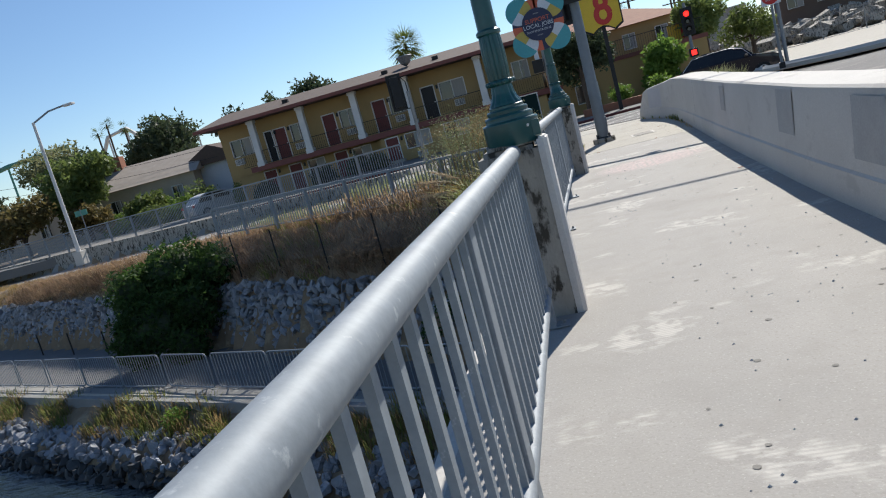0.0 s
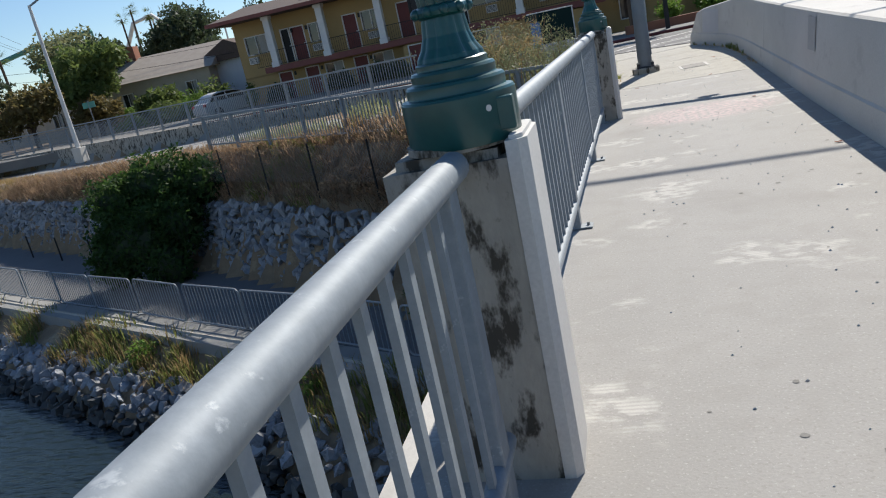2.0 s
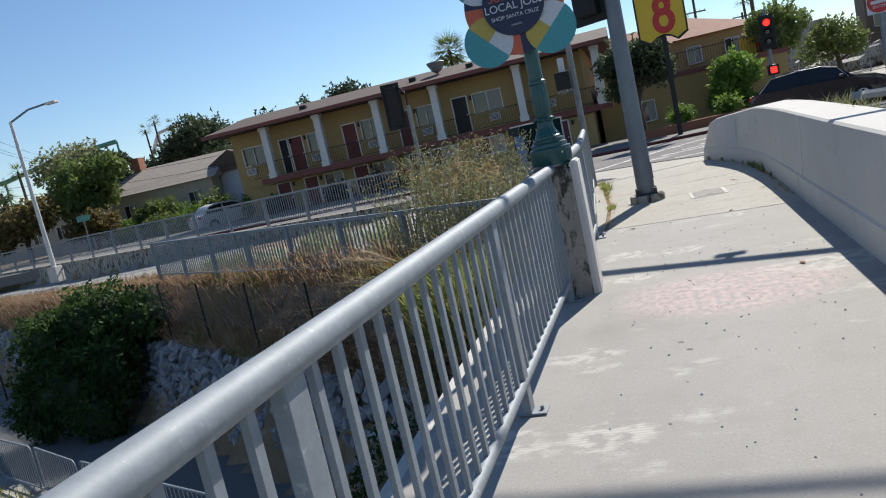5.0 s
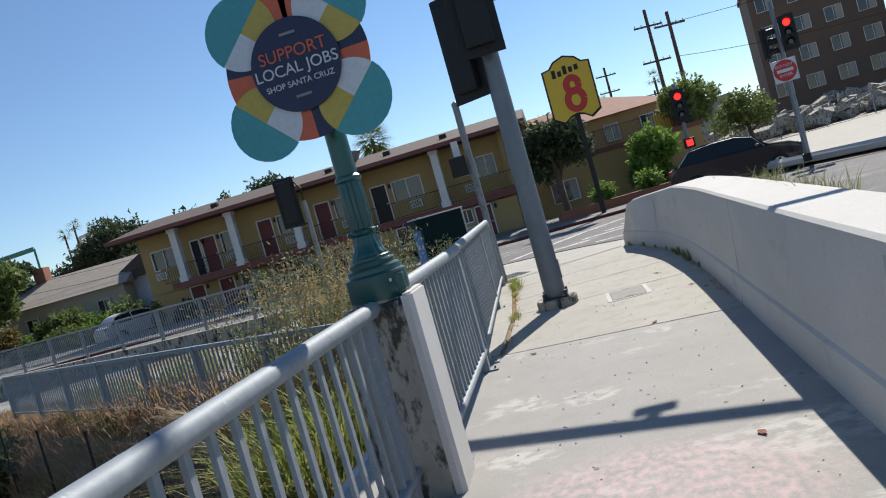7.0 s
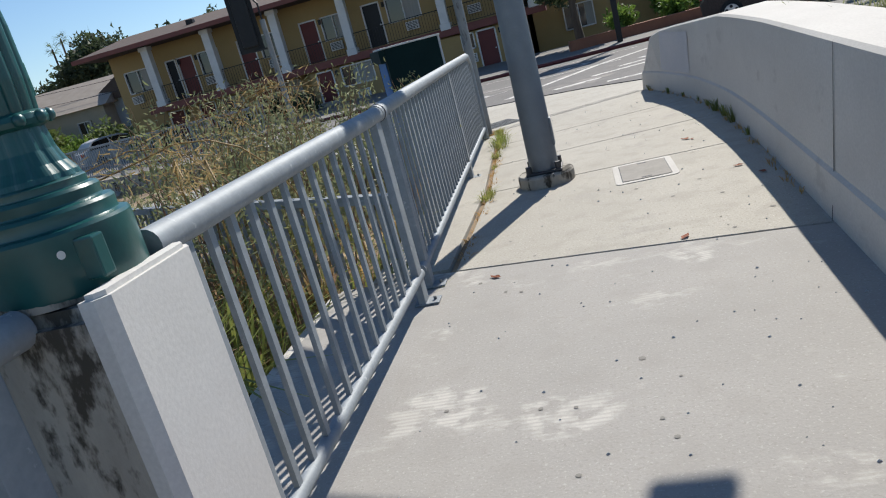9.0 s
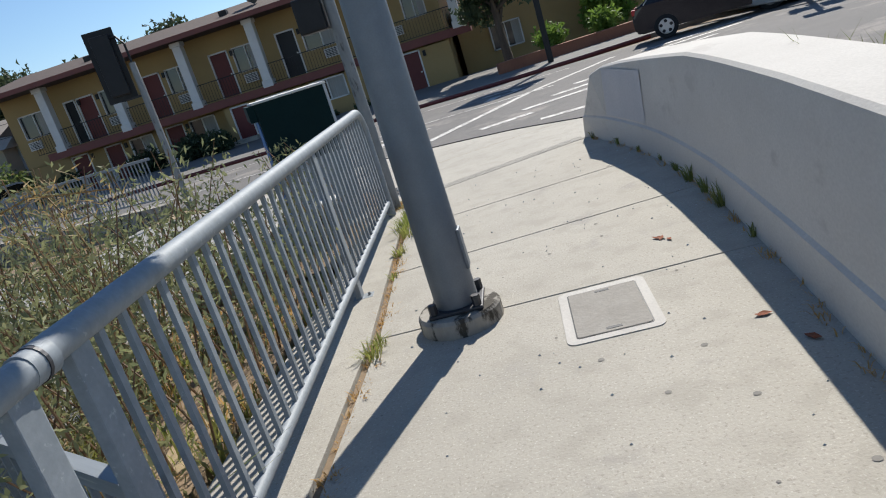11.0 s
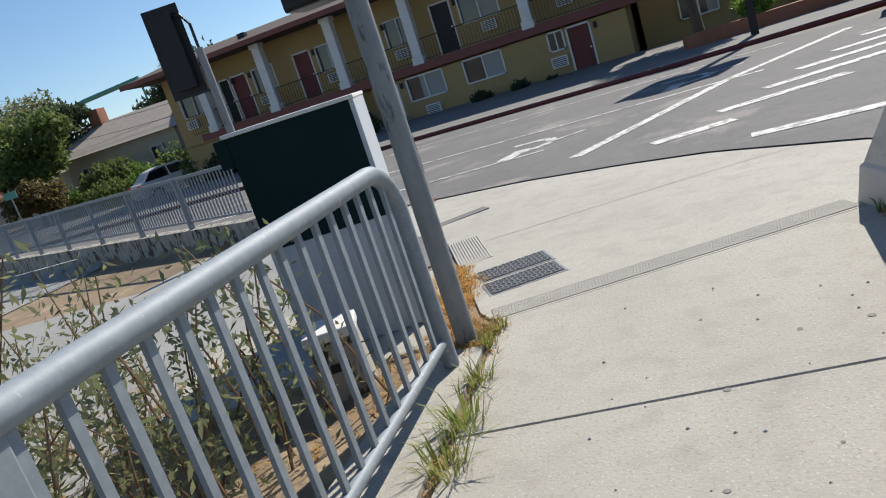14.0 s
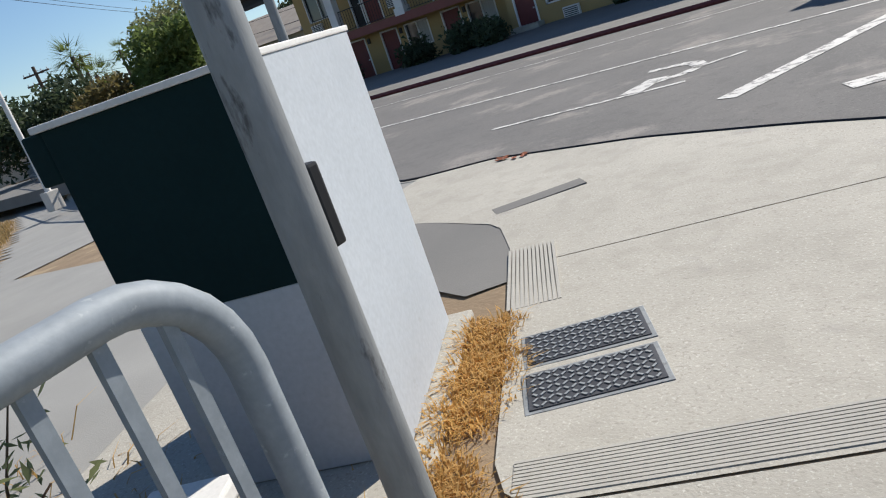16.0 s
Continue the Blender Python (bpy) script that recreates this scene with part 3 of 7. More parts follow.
# ---------------------------------------------------------------- railings
def railing(RX, RX1, RT, RB, y0, y1, posts, label, curved=False):
    """A straight length of railing from (RX, y0) to (RX1, y1)."""
    top = thing("railing", (RX, y0, 0), math.degrees(math.atan2(RX - RX1, y1 - y0)), label, "railing", "bridge railings")
    L = y1 - y0
    bm = bmesh.new()
    if curved:
        pts = [(0, 0, RT), (0, L - 0.42, RT)] + [(0, L - 0.42 + 0.26 * math.sin(a), RT - 0.26 + 0.26 * math.cos(a)) for a in (math.pi / 2 * k / 7 for k in range(1, 8))] + [(0, L - 0.16, 0.3), (0, L - 0.155, 0.02)]
    else:
        pts = [(0, 0, RT), (0, L / 2, RT), (0, L, RT)]
    tube(bm, pts, 0.045, 16)
    part("top_rail", bm, M["rail"], top, "", True)
    part("bottom_rail", rod(bmesh.new(), (0, 0.02, RB), (0, L - (0.16 if curved else 0.02), RB), 0.03, seg=14), M["rail"], top, "", True)
    for p in posts:
        y = p - y0
        po = part("post", boxed(-0.022, 0.022, y - 0.05, y + 0.05, 0.01, RT - 0.02, 0.006), M["rail"], top)
        ft = boxed(-0.05, 0.10, y - 0.055, y + 0.055, 0.004, 0.014, 0.003)
        ft = part("base_plate", ft, M["rail"], po)
        part("bolt", rod(bmesh.new(), (0.07, y, 0.014), (0.07, y, 0.034), 0.010, seg=6), M["worn"], po)
    n = int(L / 0.145)
    me = None
    for k in range(1, n):
        y = L * k / n
        if any(abs(y + y0 - p) < 0.065 for p in posts) or (curved and y > L - 0.2):
            continue
        h = RT if not curved or y < L - 0.42 else RT - 0.26 + math.sqrt(max(0.26 ** 2 - (y - L + 0.42) ** 2, 0))
        if h < RT:
            part("baluster", boxed(-0.010, 0.010, y - 0.016, y + 0.016, RB, h), M["rail"], top)
            continue
        if me is None:
            b = part("baluster", boxed(-0.010, 0.010, -0.016, 0.016, RB, RT), M["rail"], top)
            me = b.data
            b.location = (0, y, 0)
        else:
            share("baluster", me, pose(0, y, 0), top)
    return top


railing(-0.20, -0.21, 1.06, 0.19, -7.0, 5.85, [-4.9, -2.75, -0.6, 1.55, 3.6, 5.70], "grey galvanized pipe railing with flat balusters on the bridge edge")
railing(-0.21, 0.0, 1.07, 0.17, 6.17, 13.25, [6.40, 8.70, 10.88, 13.10], "grey galvanized pipe railing between two concrete piers")
railing(0.11, 0.09, 1.12, 0.16, 13.60, 15.98, [13.72, 15.88], "grey galvanized pipe railing after the lamp pier")
railing(0.085, -0.205, 1.13, 0.16, 16.0, 21.86, [16.16, 19.3], "grey galvanized pipe railing with a bent rounded end", True)
collar = thing("rail_coupling", (0.088, 15.99, 1.122), 0, "dark sleeve joining two lengths of railing", "rail coupling")
part("sleeve", rod(bmesh.new(), (0, -0.05, 0), (0, 0.05, 0), 0.049, seg=18), M["rail"], collar, "", True)
part("clamp_band", rod(bmesh.new(), (0, -0.006, 0), (0, 0.006, 0), 0.052, seg=18), M["plateiron"], collar, "dark clamp band")


# ---------------------------------------------------------------- piers with street lamps
def pier(x, y0, y1, label):
    t = thing("concrete_pier", (x, (y0 + y1) / 2, -0.4), 0, label, "pier", "bridge piers")
    d = (y1 - y0) / 2
    bm = bmesh.new()
    prism(bm, [(-0.17, -d), (0.20, -d), (0.20, d), (-0.17, d)], 0, 1.485)
    bmesh.ops.bevel(bm, geom=[e for e in bm.edges if all(v.co.z > 1.4 for v in e.verts)], offset=0.03, segments=2, affect="EDGES")
    for v in bm.verts:
        if v.co.z > 1.3:
            v.co += Vector(noise.noise_vector(v.co * 9)) * 0.008
    part("shaft", bm, M["pillar"], t)
    sl = bmesh.new()
    prism(sl, [(0.20, -d - 0.004), (0.238, -d - 0.004), (0.262, -d + 0.024), (0.262, d - 0.024), (0.238, d + 0.004), (0.20, d + 0.004)], 0, 1.515)
    bmesh.ops.bevel(sl, geom=[e for e in sl.edges if all(v.co.z > 1.4 for v in e.verts)], offset=0.012, segments=2, affect="EDGES")
    part("facing_slab", sl, M["slabwhite"], t, "pale smooth facing slab with chamfered edges")
    part("footing", boxed(-0.19, 0.16, -d - 0.02, d + 0.02, 0.0, 0.38, 0.01), M["barrier"], t)
    part("lamp_pad", lathe(bmesh.new(), [(0.166, 1.49), (0.166, 1.512), (0.15, 1.516)], 32), M["pillar"], t).location = (0.045, 0, 0)
    return t


pier(-0.262, 5.89, 6.19, "weathered concrete bridge pier with dark stains")
pier(-0.03, 13.24, 13.61, "weathered concrete bridge pier with chipped edges")


def fluted(parent, name, profile, lobes, depth, n=84):
    """A turned column with vertical flutes."""
    vs, fs = [], []
    for r, z in profile:
        for k in range(n):
            a = 2 * math.pi * k / n
            q = r * (1 - depth + depth * abs(math.cos(lobes * a / 2)) ** 0.6)
            vs.append((q * math.cos(a), q * math.sin(a), z))
    for j in range(len(profile) - 1):
        for k in range(n):
            fs.append((j * n + k, j * n + (k + 1) % n, (j + 1) * n + (k + 1) % n, (j + 1) * n + k))
    return mesh_from(name, vs, fs, M["green"], parent)


def lamp_post(at, label):
    t = thing("street_lamp", at, 0, label, "street lamp", "green street lamps")
    part("base", lathe(bmesh.new(), [(0.198, 0.0), (0.205, 0.012), (0.205, 0.148), (0.200, 0.156), (0.178, 0.160), (0.176, 0.164), (0.178, 0.190), (0.172, 0.198), (0.152, 0.202), (0.150, 0.206), (0.152, 0.228), (0.146, 0.236), (0.128, 0.239), (0.127, 0.243), (0.128, 0.256), (0.120, 0.262), (0.10, 0.264)], 48), M["green"], t, "", True)
    part("door", boxed(0.15, 0.208, -0.135, -0.085, 0.03, 0.13, 0.006), M["green"], t, "small access door")
    part("sticker", rod(bmesh.new(), (0.128, -0.158, 0.105), (0.131, -0.162, 0.105), 0.010, seg=16), M["white"], t, "small round white sticker")
    fluted(t, "flare", [(0.122, 0.262), (0.118, 0.275), (0.100, 0.30), (0.086, 0.335), (0.080, 0.375), (0.078, 0.39)], 12, 0.10)
    part("bead_ring", lathe(bmesh.new(), [(0.078, 0.388), (0.095, 0.396), (0.099, 0.408), (0.095, 0.420), (0.078, 0.428)], 32), M["green"], t, "", True)
    for k in range(10):
        a = 2 * math.pi * k / 10
        bd = bmesh.new()
        bmesh.ops.create_icosphere(bd, subdivisions=2, radius=0.017)
        part("bead", bd, M["green"], t, "", True).location = (0.096 * math.cos(a), 0.096 * math.sin(a), 0.408)
    fluted(t, "shaft", [(0.080, 0.425), (0.086, 0.50), (0.086, 0.62), (0.080, 0.70), (0.078, 0.715)], 14, 0.09)
    sh = bmesh.new()
    lathe(sh, [(0.076, 0.71), (0.090, 0.72), (0.090, 0.74), (0.072, 0.755), (0.068, 1.3), (0.062, 2.4), (0.058, 3.6)], 24)
    part("upper_shaft", sh, M["green"], t, "", True)
    part("collar", lathe(bmesh.new(), [(0.058, 3.6), (0.10, 3.66), (0.10, 3.72), (0.06, 3.8)], 20), M["green"], t, "", True)
    part("lantern", lathe(bmesh.new(), [(0.07, 3.8), (0.17, 3.95), (0.19, 4.2), (0.15, 4.4), (0.03, 4.55)], 20), M["white"], t, "pale lantern globe", True)
    for o in t.children:
        o.data.transform(Matrix.Diagonal((0.84, 0.84, 0.94, 1)))
        o.location = Vector((o.location.x * 0.84, o.location.y * 0.84, o.location.z * 0.94))
    return t


lamp_post((-0.20, 6.04, 1.10), "dark green fluted steel street lamp on a concrete pier")
lamp2 = lamp_post((0.02, 13.43, 1.10), "dark green steel street lamp carrying a flower banner")

# ---------------------------------------------------------------- signal pole and small pole
sp = thing("signal_pole", (0.74, 18.40, 0), 0, "tall grey steel traffic signal pole bolted to a concrete footing", "signal pole")
part("footing", lathe(bmesh.new(), [(0.25, 0.0), (0.25, 0.085), (0.235, 0.105), (0.15, 0.107)], 28), M["pillar"], sp)
part("flange", boxed(-0.16, 0.16, -0.16, 0.16, 0.105, 0.13, 0.01), M["plateiron"], sp, "dark bolted base flange")
for sx in (-1, 1):
    for sy in (-1, 1):
        part("anchor_bolt", rod(bmesh.new(), (sx * 0.128, sy * 0.128, 0.13), (sx * 0.128, sy * 0.128, 0.19), 0.026, seg=6), M["plateiron"], sp)
part("shaft", lathe(bmesh.new(), [(0.130, 0.11), (0.124, 1.0), (0.102, 4.5), (0.07, 7.7)], 28), M["pole"], sp, "", True)
part("handhole_cover", boxed(0.115, 0.137, -0.05, 0.05, 0.32, 0.56, 0.008), M["pole"], sp)
part("mast_arm", tube(bmesh.new(), [(0, 0, 3.79), (2.5, -0.62, 3.84), (7.0, -1.75, 3.89)], [0.075, 0.065, 0.045], 12), M["pole"], sp, "", True)
part("lamp_arm", tube(bmesh.new(), [(0, 0, 7.42), (2.0, 0, 7.58), (4.5, 0, 7.62)], [0.05, 0.045, 0.035], 10), M["pole"], sp, "", True)
# unseen fitting below the arm, shaped to cast the T shadow on the walk
part("arm_sensor", boxed(1.82, 1.90, -0.50, -0.44, 3.66, 3.80, 0.01), M["pole"], sp)
part("arm_sensor_head", boxed(1.72, 1.98, -0.51, -0.43, 3.57, 3.66, 0.02), M["pole"], sp)

p2 = thing("pedestrian_signal_pole", (-0.20, 22.0, -0.02), 0, "weathered round galvanized steel pole in dry weeds", "pole")
part("shaft", lathe(bmesh.new(), [(0.062, 0.0), (0.060, 1.5), (0.058, 3.2)], 24), M["worn"], p2, "", True)
part("push_button", boxed(-0.03, 0.03, 0.055, 0.10, 1.0, 1.22, 0.01), M["black"], p2, "black push-button box")
part("cap", lathe(bmesh.new(), [(0.066, 3.2), (0.06, 3.24), (0.02, 3.27)], 16), M["worn"], p2)
# ---------------------------------------------------------------- signal cabinet
cab = thing("signal_cabinet", (-0.635, 22.48, -0.06), 22, "dark green and pale grey traffic signal cabinet on concrete", "cabinet")
part("pad", boxed(-1.75, 0.12, -0.42, 1.2, -0.1, 0.045, 0.02), M["slab"], cab)
part("base", boxed(-0.80, -0.025, 0.0, 1.10, 0.05, 0.80, 0.006), M["cabinet_pale"], cab, "pale grey painted lower body")
part("body", boxed(-0.804, -0.025, -0.004, 1.104, 0.80, 1.54, 0.006), M["cabinet_green"], cab, "dark green painted upper body")
part("side_panel", boxed(-0.024, 0.006, -0.002, 1.104, 0.05, 1.54, 0.004), M["cabinet_pale"], cab, "pale side panel with scuffs")
# lid is white to give the bright sunlit line along the top
part("top", boxed(-0.83, 0.012, -0.02, 1.12, 1.54, 1.565, 0.006), M["white"], cab, "pale lid, whitened for the sun on top")
part("hood", boxed(-0.89, -0.805, 0.0, 1.10, 1.36, 1.54, 0.01), M["cabinet_green"], cab)
part("art_panel", boxed(-0.815, -0.805, 0.15, 0.95, 0.25, 1.35, 0.003), M["blue"], cab, "blue painted side panel")

ped = thing("utility_pedestal", (-0.85, 21.72, -0.30), 25, "small weathered beige utility pedestal in dry straw", "utility box")
bm = boxed(-0.17, 0.17, -0.13, 0.13, 0, 0.60, 0.01)
for v in bm.verts:
    if v.co.z > 0.5:
        v.co.x *= 0.8
part("body", bm, M["pillar"], ped)
part("lid", boxed(-0.15, 0.15, -0.14, 0.14, 0.60, 0.66, 0.012), M["white"], ped, "bleached white lid")
part("label_plate", boxed(-0.05, 0.06, -0.134, -0.130, 0.42, 0.47), M["black"], ped, "small dark marking plate")

# ---------------------------------------------------------------- hatch, grates, ribbed strips
M["lid"] = mat("rough_lid_concrete", (0.34, 0.32, 0.285), 0.9, second=(0.27, 0.25, 0.22), scale=5, grain=45, bump=0.4)
hatch = thing("utility_hatch", (1.555, 18.075, 0.0), 0, "concrete utility box lid in a pale rounded frame", "hatch")


def rounded(w, h, r, n=5):
    out = []
    for cx, cy, a0 in ((w - r, h - r, 0), (r - w, h - r, 90), (r - w, r - h, 180), (w - r, r - h, 270)):
        for k in range(n + 1):
            a = radians(a0 + 90 * k / n)
            out.append((cx + r * math.cos(a), cy + r * math.sin(a)))
    return out


part("frame", prism(bmesh.new(), rounded(0.245, 0.345, 0.05), -0.02, 0.005), M["barrier"], hatch, "pale concrete rim")
part("lid", prism(bmesh.new(), rounded(0.188, 0.285, 0.02), 0.0, 0.009), M["lid"], hatch, "darker rough lid")
part("lid_gap", prism(bmesh.new(), rounded(0.195, 0.292, 0.02), 0.0, 0.0065), M["black"], hatch)
for y in (-0.25, 0.25):
    part("pull_slot", boxed(-0.04, 0.04, y - 0.012, y + 0.012, 0.008, 0.0105), M["black"], hatch)


def grate(at, turn, w, h, name, label):
    t = thing(name, at, turn, label, "grate", "drain plates by the cabinet")
    part("frame", boxed(-w, w, -h, h, -0.03, 0.004, 0.003), M["worn"], t)
    part("plate", boxed(-w + 0.02, w - 0.02, -h + 0.02, h - 0.02, 0.004, 0.009, 0.002), M["plateiron"], t)
    me = None
    for i in range(16):
        for j in range(7):
            x, y = -w + 0.05 + (2 * w - 0.1) * i / 15, -h + 0.04 + (2 * h - 0.08) * j / 6
            m = pose(x, y, 0.009, 0, 0, 45 if (i + j) % 2 else -45)
            if me is None:
                o = part("stud", boxed(-0.013, 0.013, -0.005, 0.005, 0, 0.005), M["worn"], t)
                o.matrix_basis, me = m, o.data
            else:
                share("stud", me, m, t)
    return t


grate((-0.235, 23.325, apron_top(-0.235, 23.325) + 0.003), 27, 0.28, 0.15, "drain_plate", "dark studded cast iron cover plate in concrete")
grate((-0.085, 23.0, apron_top(-0.085, 23.0) + 0.003), 27, 0.28, 0.15, "drain_plate", "dark studded cast iron cover plate in concrete")


M["rib"] = mat("worn_grooved_concrete", (0.44, 0.415, 0.365), 0.9, second=(0.36, 0.34, 0.30), scale=5, grain=60)


def ribbed(x0, y0, x1, y1, width, n, name="ribbed_strip"):
    """Grooved concrete band from one point to another."""
    d = Vector((x1 - x0, y1 - y0))
    L = d.length
    t = thing(name, (x0, y0, apron_top(x0, y0) + 0.002), math.degrees(math.atan2(d.y, d.x)), "grooved concrete band of the kerb ramp", "pavement strip", "ribbed bands")
    for k in range(n):
        y = width * (k + 0.5) / n
        part("rib", boxed(0, L, y - width / n * 0.36, y + width / n * 0.36, -0.02, 0.002), M["rib"], t)
    return t


ribbed(-0.11, 22.29, 2.0, 23.113, 0.20, 11)
ribbed(-0.51, 23.74, -0.87, 24.53, 0.29, 12)
ap2 = mesh_from("ground_asphalt", [(-2.5, 25.35, -0.07), (-2.2, 24.3, -0.07), (-1.15, 23.85, -0.05), (-0.95, 24.0, -0.05), (-1.0, 24.5, -0.06), (-1.38, 25.05, -0.07)], [(0, 1, 2, 3, 4, 5)], M["path"])
tagged(ap2, "patch of worn asphalt beside the cabinet", "asphalt", kind="structure")
dash_p = thing("asphalt_patch", (-1.41, 25.53, apron_top(-1.41, 25.53) + 0.002), 39, "narrow dark asphalt patch in the concrete", "patch")
part("patch", boxed(-0.36, 0.36, -0.085, 0.085, -0.02, 0.006, 0.004), M["path"], dash_p)
soilpad = mesh_from("ground_soil", [(-2.0, 25.3, -0.10), (-2.3, 20.5, -0.10), (-0.35, 20.5, -0.03), (0.02, 22.1, -0.022), (-0.10, 22.30, -0.022), (-0.50, 23.3, -0.045), (-0.90, 24.1, -0.06), (-1.05, 24.6, -0.075), (-1.7, 25.2, -0.075)], [tuple(range(9))[::-1]], M["dirt"])
tagged(soilpad, "dry soil and straw around the cabinet", "soil", kind="structure")

# ---------------------------------------------------------------- street markings
marks = thing("road_marking", (0, 0, 0), 0, "faded white painted lines and turn arrows on asphalt", "road marking")


def stripe(x0, y0, x1, y1, w, name="stripe"):
    d = Vector((x1 - x0, y1 - y0))
    n = Vector((-d.y, d.x)).normalized() * w / 2
    k = max(2, int(d.length / 1.5))
    vs = []
    for i in range(k + 1):
        for s in (-1, 1):
            x, y = x0 + d.x * i / k + s * n.x, y0 + d.y * i / k + s * n.y
            vs.append((x, y, road_z(y) + 0.018))
    o = mesh_from(name, vs, [(2 * i, 2 * i + 2, 2 * i + 3, 2 * i + 1)[::-1] for i in range(k)], M["line"], marks)
    return o


stripe(-16, 31.5, 2.2, 32.5, 0.13)
stripe(-0.48, 27.9, 1.6, 32.5, 0.22)
stripe(1.6, 32.5, 4.2, 36.4, 0.22)
for a in ((0.55, 27.4, 1.5, 27.75), (1.35, 28.7, 3.0, 29.3), (2.0, 29.9, 4.3, 30.8), (2.6, 31.2, 5.4, 32.2), (3.3, 32.5, 6.4, 33.6), (4.0, 33.9, 7.4, 35.0), (4.8, 35.2, 8.0, 36.2)):
    stripe(*a, 0.28)
stripe(1.6, 26.4, 3.4, 26.35, 0.25)
stripe(-3.6, 29.0, -1.2, 29.4, 0.10)


def arrow(x, y, k):
    """A left-turn arrow: a hook with a head, seen from the corner."""
    pts = [(-0.45, 0.72), (-0.05, 0.75), (0.22, 0.58), (0.36, 0.22), (0.24, -0.1), (-0.12, -0.3)]
    for (a, b), (c, d) in zip(pts, pts[1:]):
        stripe(x + a * k, y + b * k, x + c * k, y + d * k, 0.20, "arrow_shaft")
    stripe(x - 0.28 * k, y - 0.72 * k, x - 0.12 * k, y + 0.02 * k, 0.30, "arrow_head")
    stripe(x + 0.28 * k, y + 0.1 * k, x + 0.85 * k, y + 0.55 * k, 0.10, "arrow_tail")


arrow(-1.58, 30.1, 1.0)
arrow(0.9, 34.3, 1.3)
stripe(-14, 35.9, 3.0, 37.3, 0.10)
gut = [(x, curb_y(x)) for x in np.arange(-4.6, 3.3, 0.25)]
gutter = bmesh.new()
tube(gutter, [(x, y, -0.103) for x, y in gut], 0.013, 6)
tagged(part("trim_gutter", gutter, M["black"]), "dark gutter joint at the edge of the street", "gutter", kind="structure")

# far kerb and sidewalk
fk = bmesh.new()
prism(fk, [(-60, 39.3), (0.5, 39.3), (3.2, 39.6), (6, 40.3), (14, 41.5), (60, 43), (60, 48), (-60, 48)], -0.9, -0.35)
# asphalt's dark colour stands in for the motel's shade on this walk
farwalk = part("pavement_6", fk, M["path"])
tagged(farwalk, "concrete sidewalk across the street, coloured dark for building shade", "sidewalk", kind="structure")
kb = bmesh.new()
tube(kb, [(-30, 39.25, -0.42), (0.5, 39.25, -0.42), (3.2, 39.55, -0.42), (6, 40.25, -0.42)], 0.085, 6)
tagged(part("kerb", kb, M["maroon"]), "faded red painted kerb across the street", "kerb", kind="structure")


# ---------------------------------------------------------------- fences
def bar_fence(a, b, z0, z1, top, spacing, gap, label, name="metal_fence", rail_r=0.04, wall=None):
    a, b = Vector((*a, z0)), Vector((*b, z1))
    d = b - a
    L = math.hypot(d.x, d.y)
    t = thing(name, a, math.degrees(math.atan2(d.y, d.x)), label, "fence")
    sl = d.z / L
    part("top_rail", boxed(0, 1, -0.03, 0.03, top - 0.06, top), M["rail"], t).matrix_basis = Matrix(((L, 0, 0, 0), (0, 1, 0, 0), (d.z, 0, 1, 0), (0, 0, 0, 1)))
    part("bottom_rail", boxed(0, 1, -0.02, 0.02, 0.10, 0.14), M["rail"], t).matrix_basis = Matrix(((L, 0, 0, 0), (0, 1, 0, 0), (d.z, 0, 1, 0), (0, 0, 0, 1)))
    n = max(1, round(L / spacing))
    pm = bars = None
    for k in range(n + 1):
        x = L * k / n
        m = pose(x, 0, sl * x)
        if k == 0:
            continue
        if pm is None:
            o = part("post", boxed(-0.045, 0.045, -0.045, 0.045, -0.02, top + 0.005, 0.006), M["rail"], t)
            o.matrix_basis, pm = m, o.data
        else:
            share("post", pm, m, t)
    nb = int(L / gap)
    if nb <= 300:
        for k in range(1, nb):
            x = L * k / nb
            if bars is None:
                o = part("baluster", boxed(-0.010, 0.010, -0.012, 0.012, 0.1, top - 0.03), M["rail"], t)
                o.matrix_basis, bars = pose(x, 0, sl * x), o.data
            else:
                share("baluster", bars, pose(x, 0, sl * x), t)
    else:
        bm = bmesh.new()
        for k in range(1, nb):
            x = L * k / nb
            if k < 240:
                if bars is None:
                    o = part("baluster", boxed(-0.010, 0.010, -0.012, 0.012, 0.1, top - 0.03), M["rail"], t)
                    o.matrix_basis, bars = pose(x, 0, sl * x), o.data
                else:
                    share("baluster", bars, pose(x, 0, sl * x), t)
            else:
                box(bm, x - 0.01, x + 0.01, -0.012, 0.012, 0.1 + sl * x, top - 0.03 + sl * x)
        tagged(part("baluster_rest", bm, M["rail"], t), kind="stuff")
    return t


bar_fence((0.06, 16.22), (-12.2, 24.2), -0.40, -0.42, 1.0, 1.9, 0.12, "grey metal bar fence along the top of the river bank")
fend = FENCE_A + FENCE_D * 46
bar_fence(FENCE_A, fend, 0.0, -0.35, 1.02, 2.35, 0.125, "long grey metal bar fence on a low concrete wall")
wb = bmesh.new()
wp = []
for k in range(24):
    p = FENCE_A + FENCE_D * (2 * k)
    wp.append((p.x, p.y, 0.0 - 0.35 * 2 * k / 46))
for i, (x, y, z) in enumerate(wp):
    lo = min(levee(x), z) - 0.3
    r = [wb.verts.new((x + sx * 0.39 * 0.16, y + sx * 0.92 * 0.16, zz)) for sx, zz in ((-1, lo), (-1, z - 0.02), (1, z - 0.02), (1, lo))]
    if i:
        for k in range(3):
            wb.faces.new((prev[k], prev[k + 1], r[k + 1], r[k]))
    else:
        wb.faces.new(r)
    prev = r
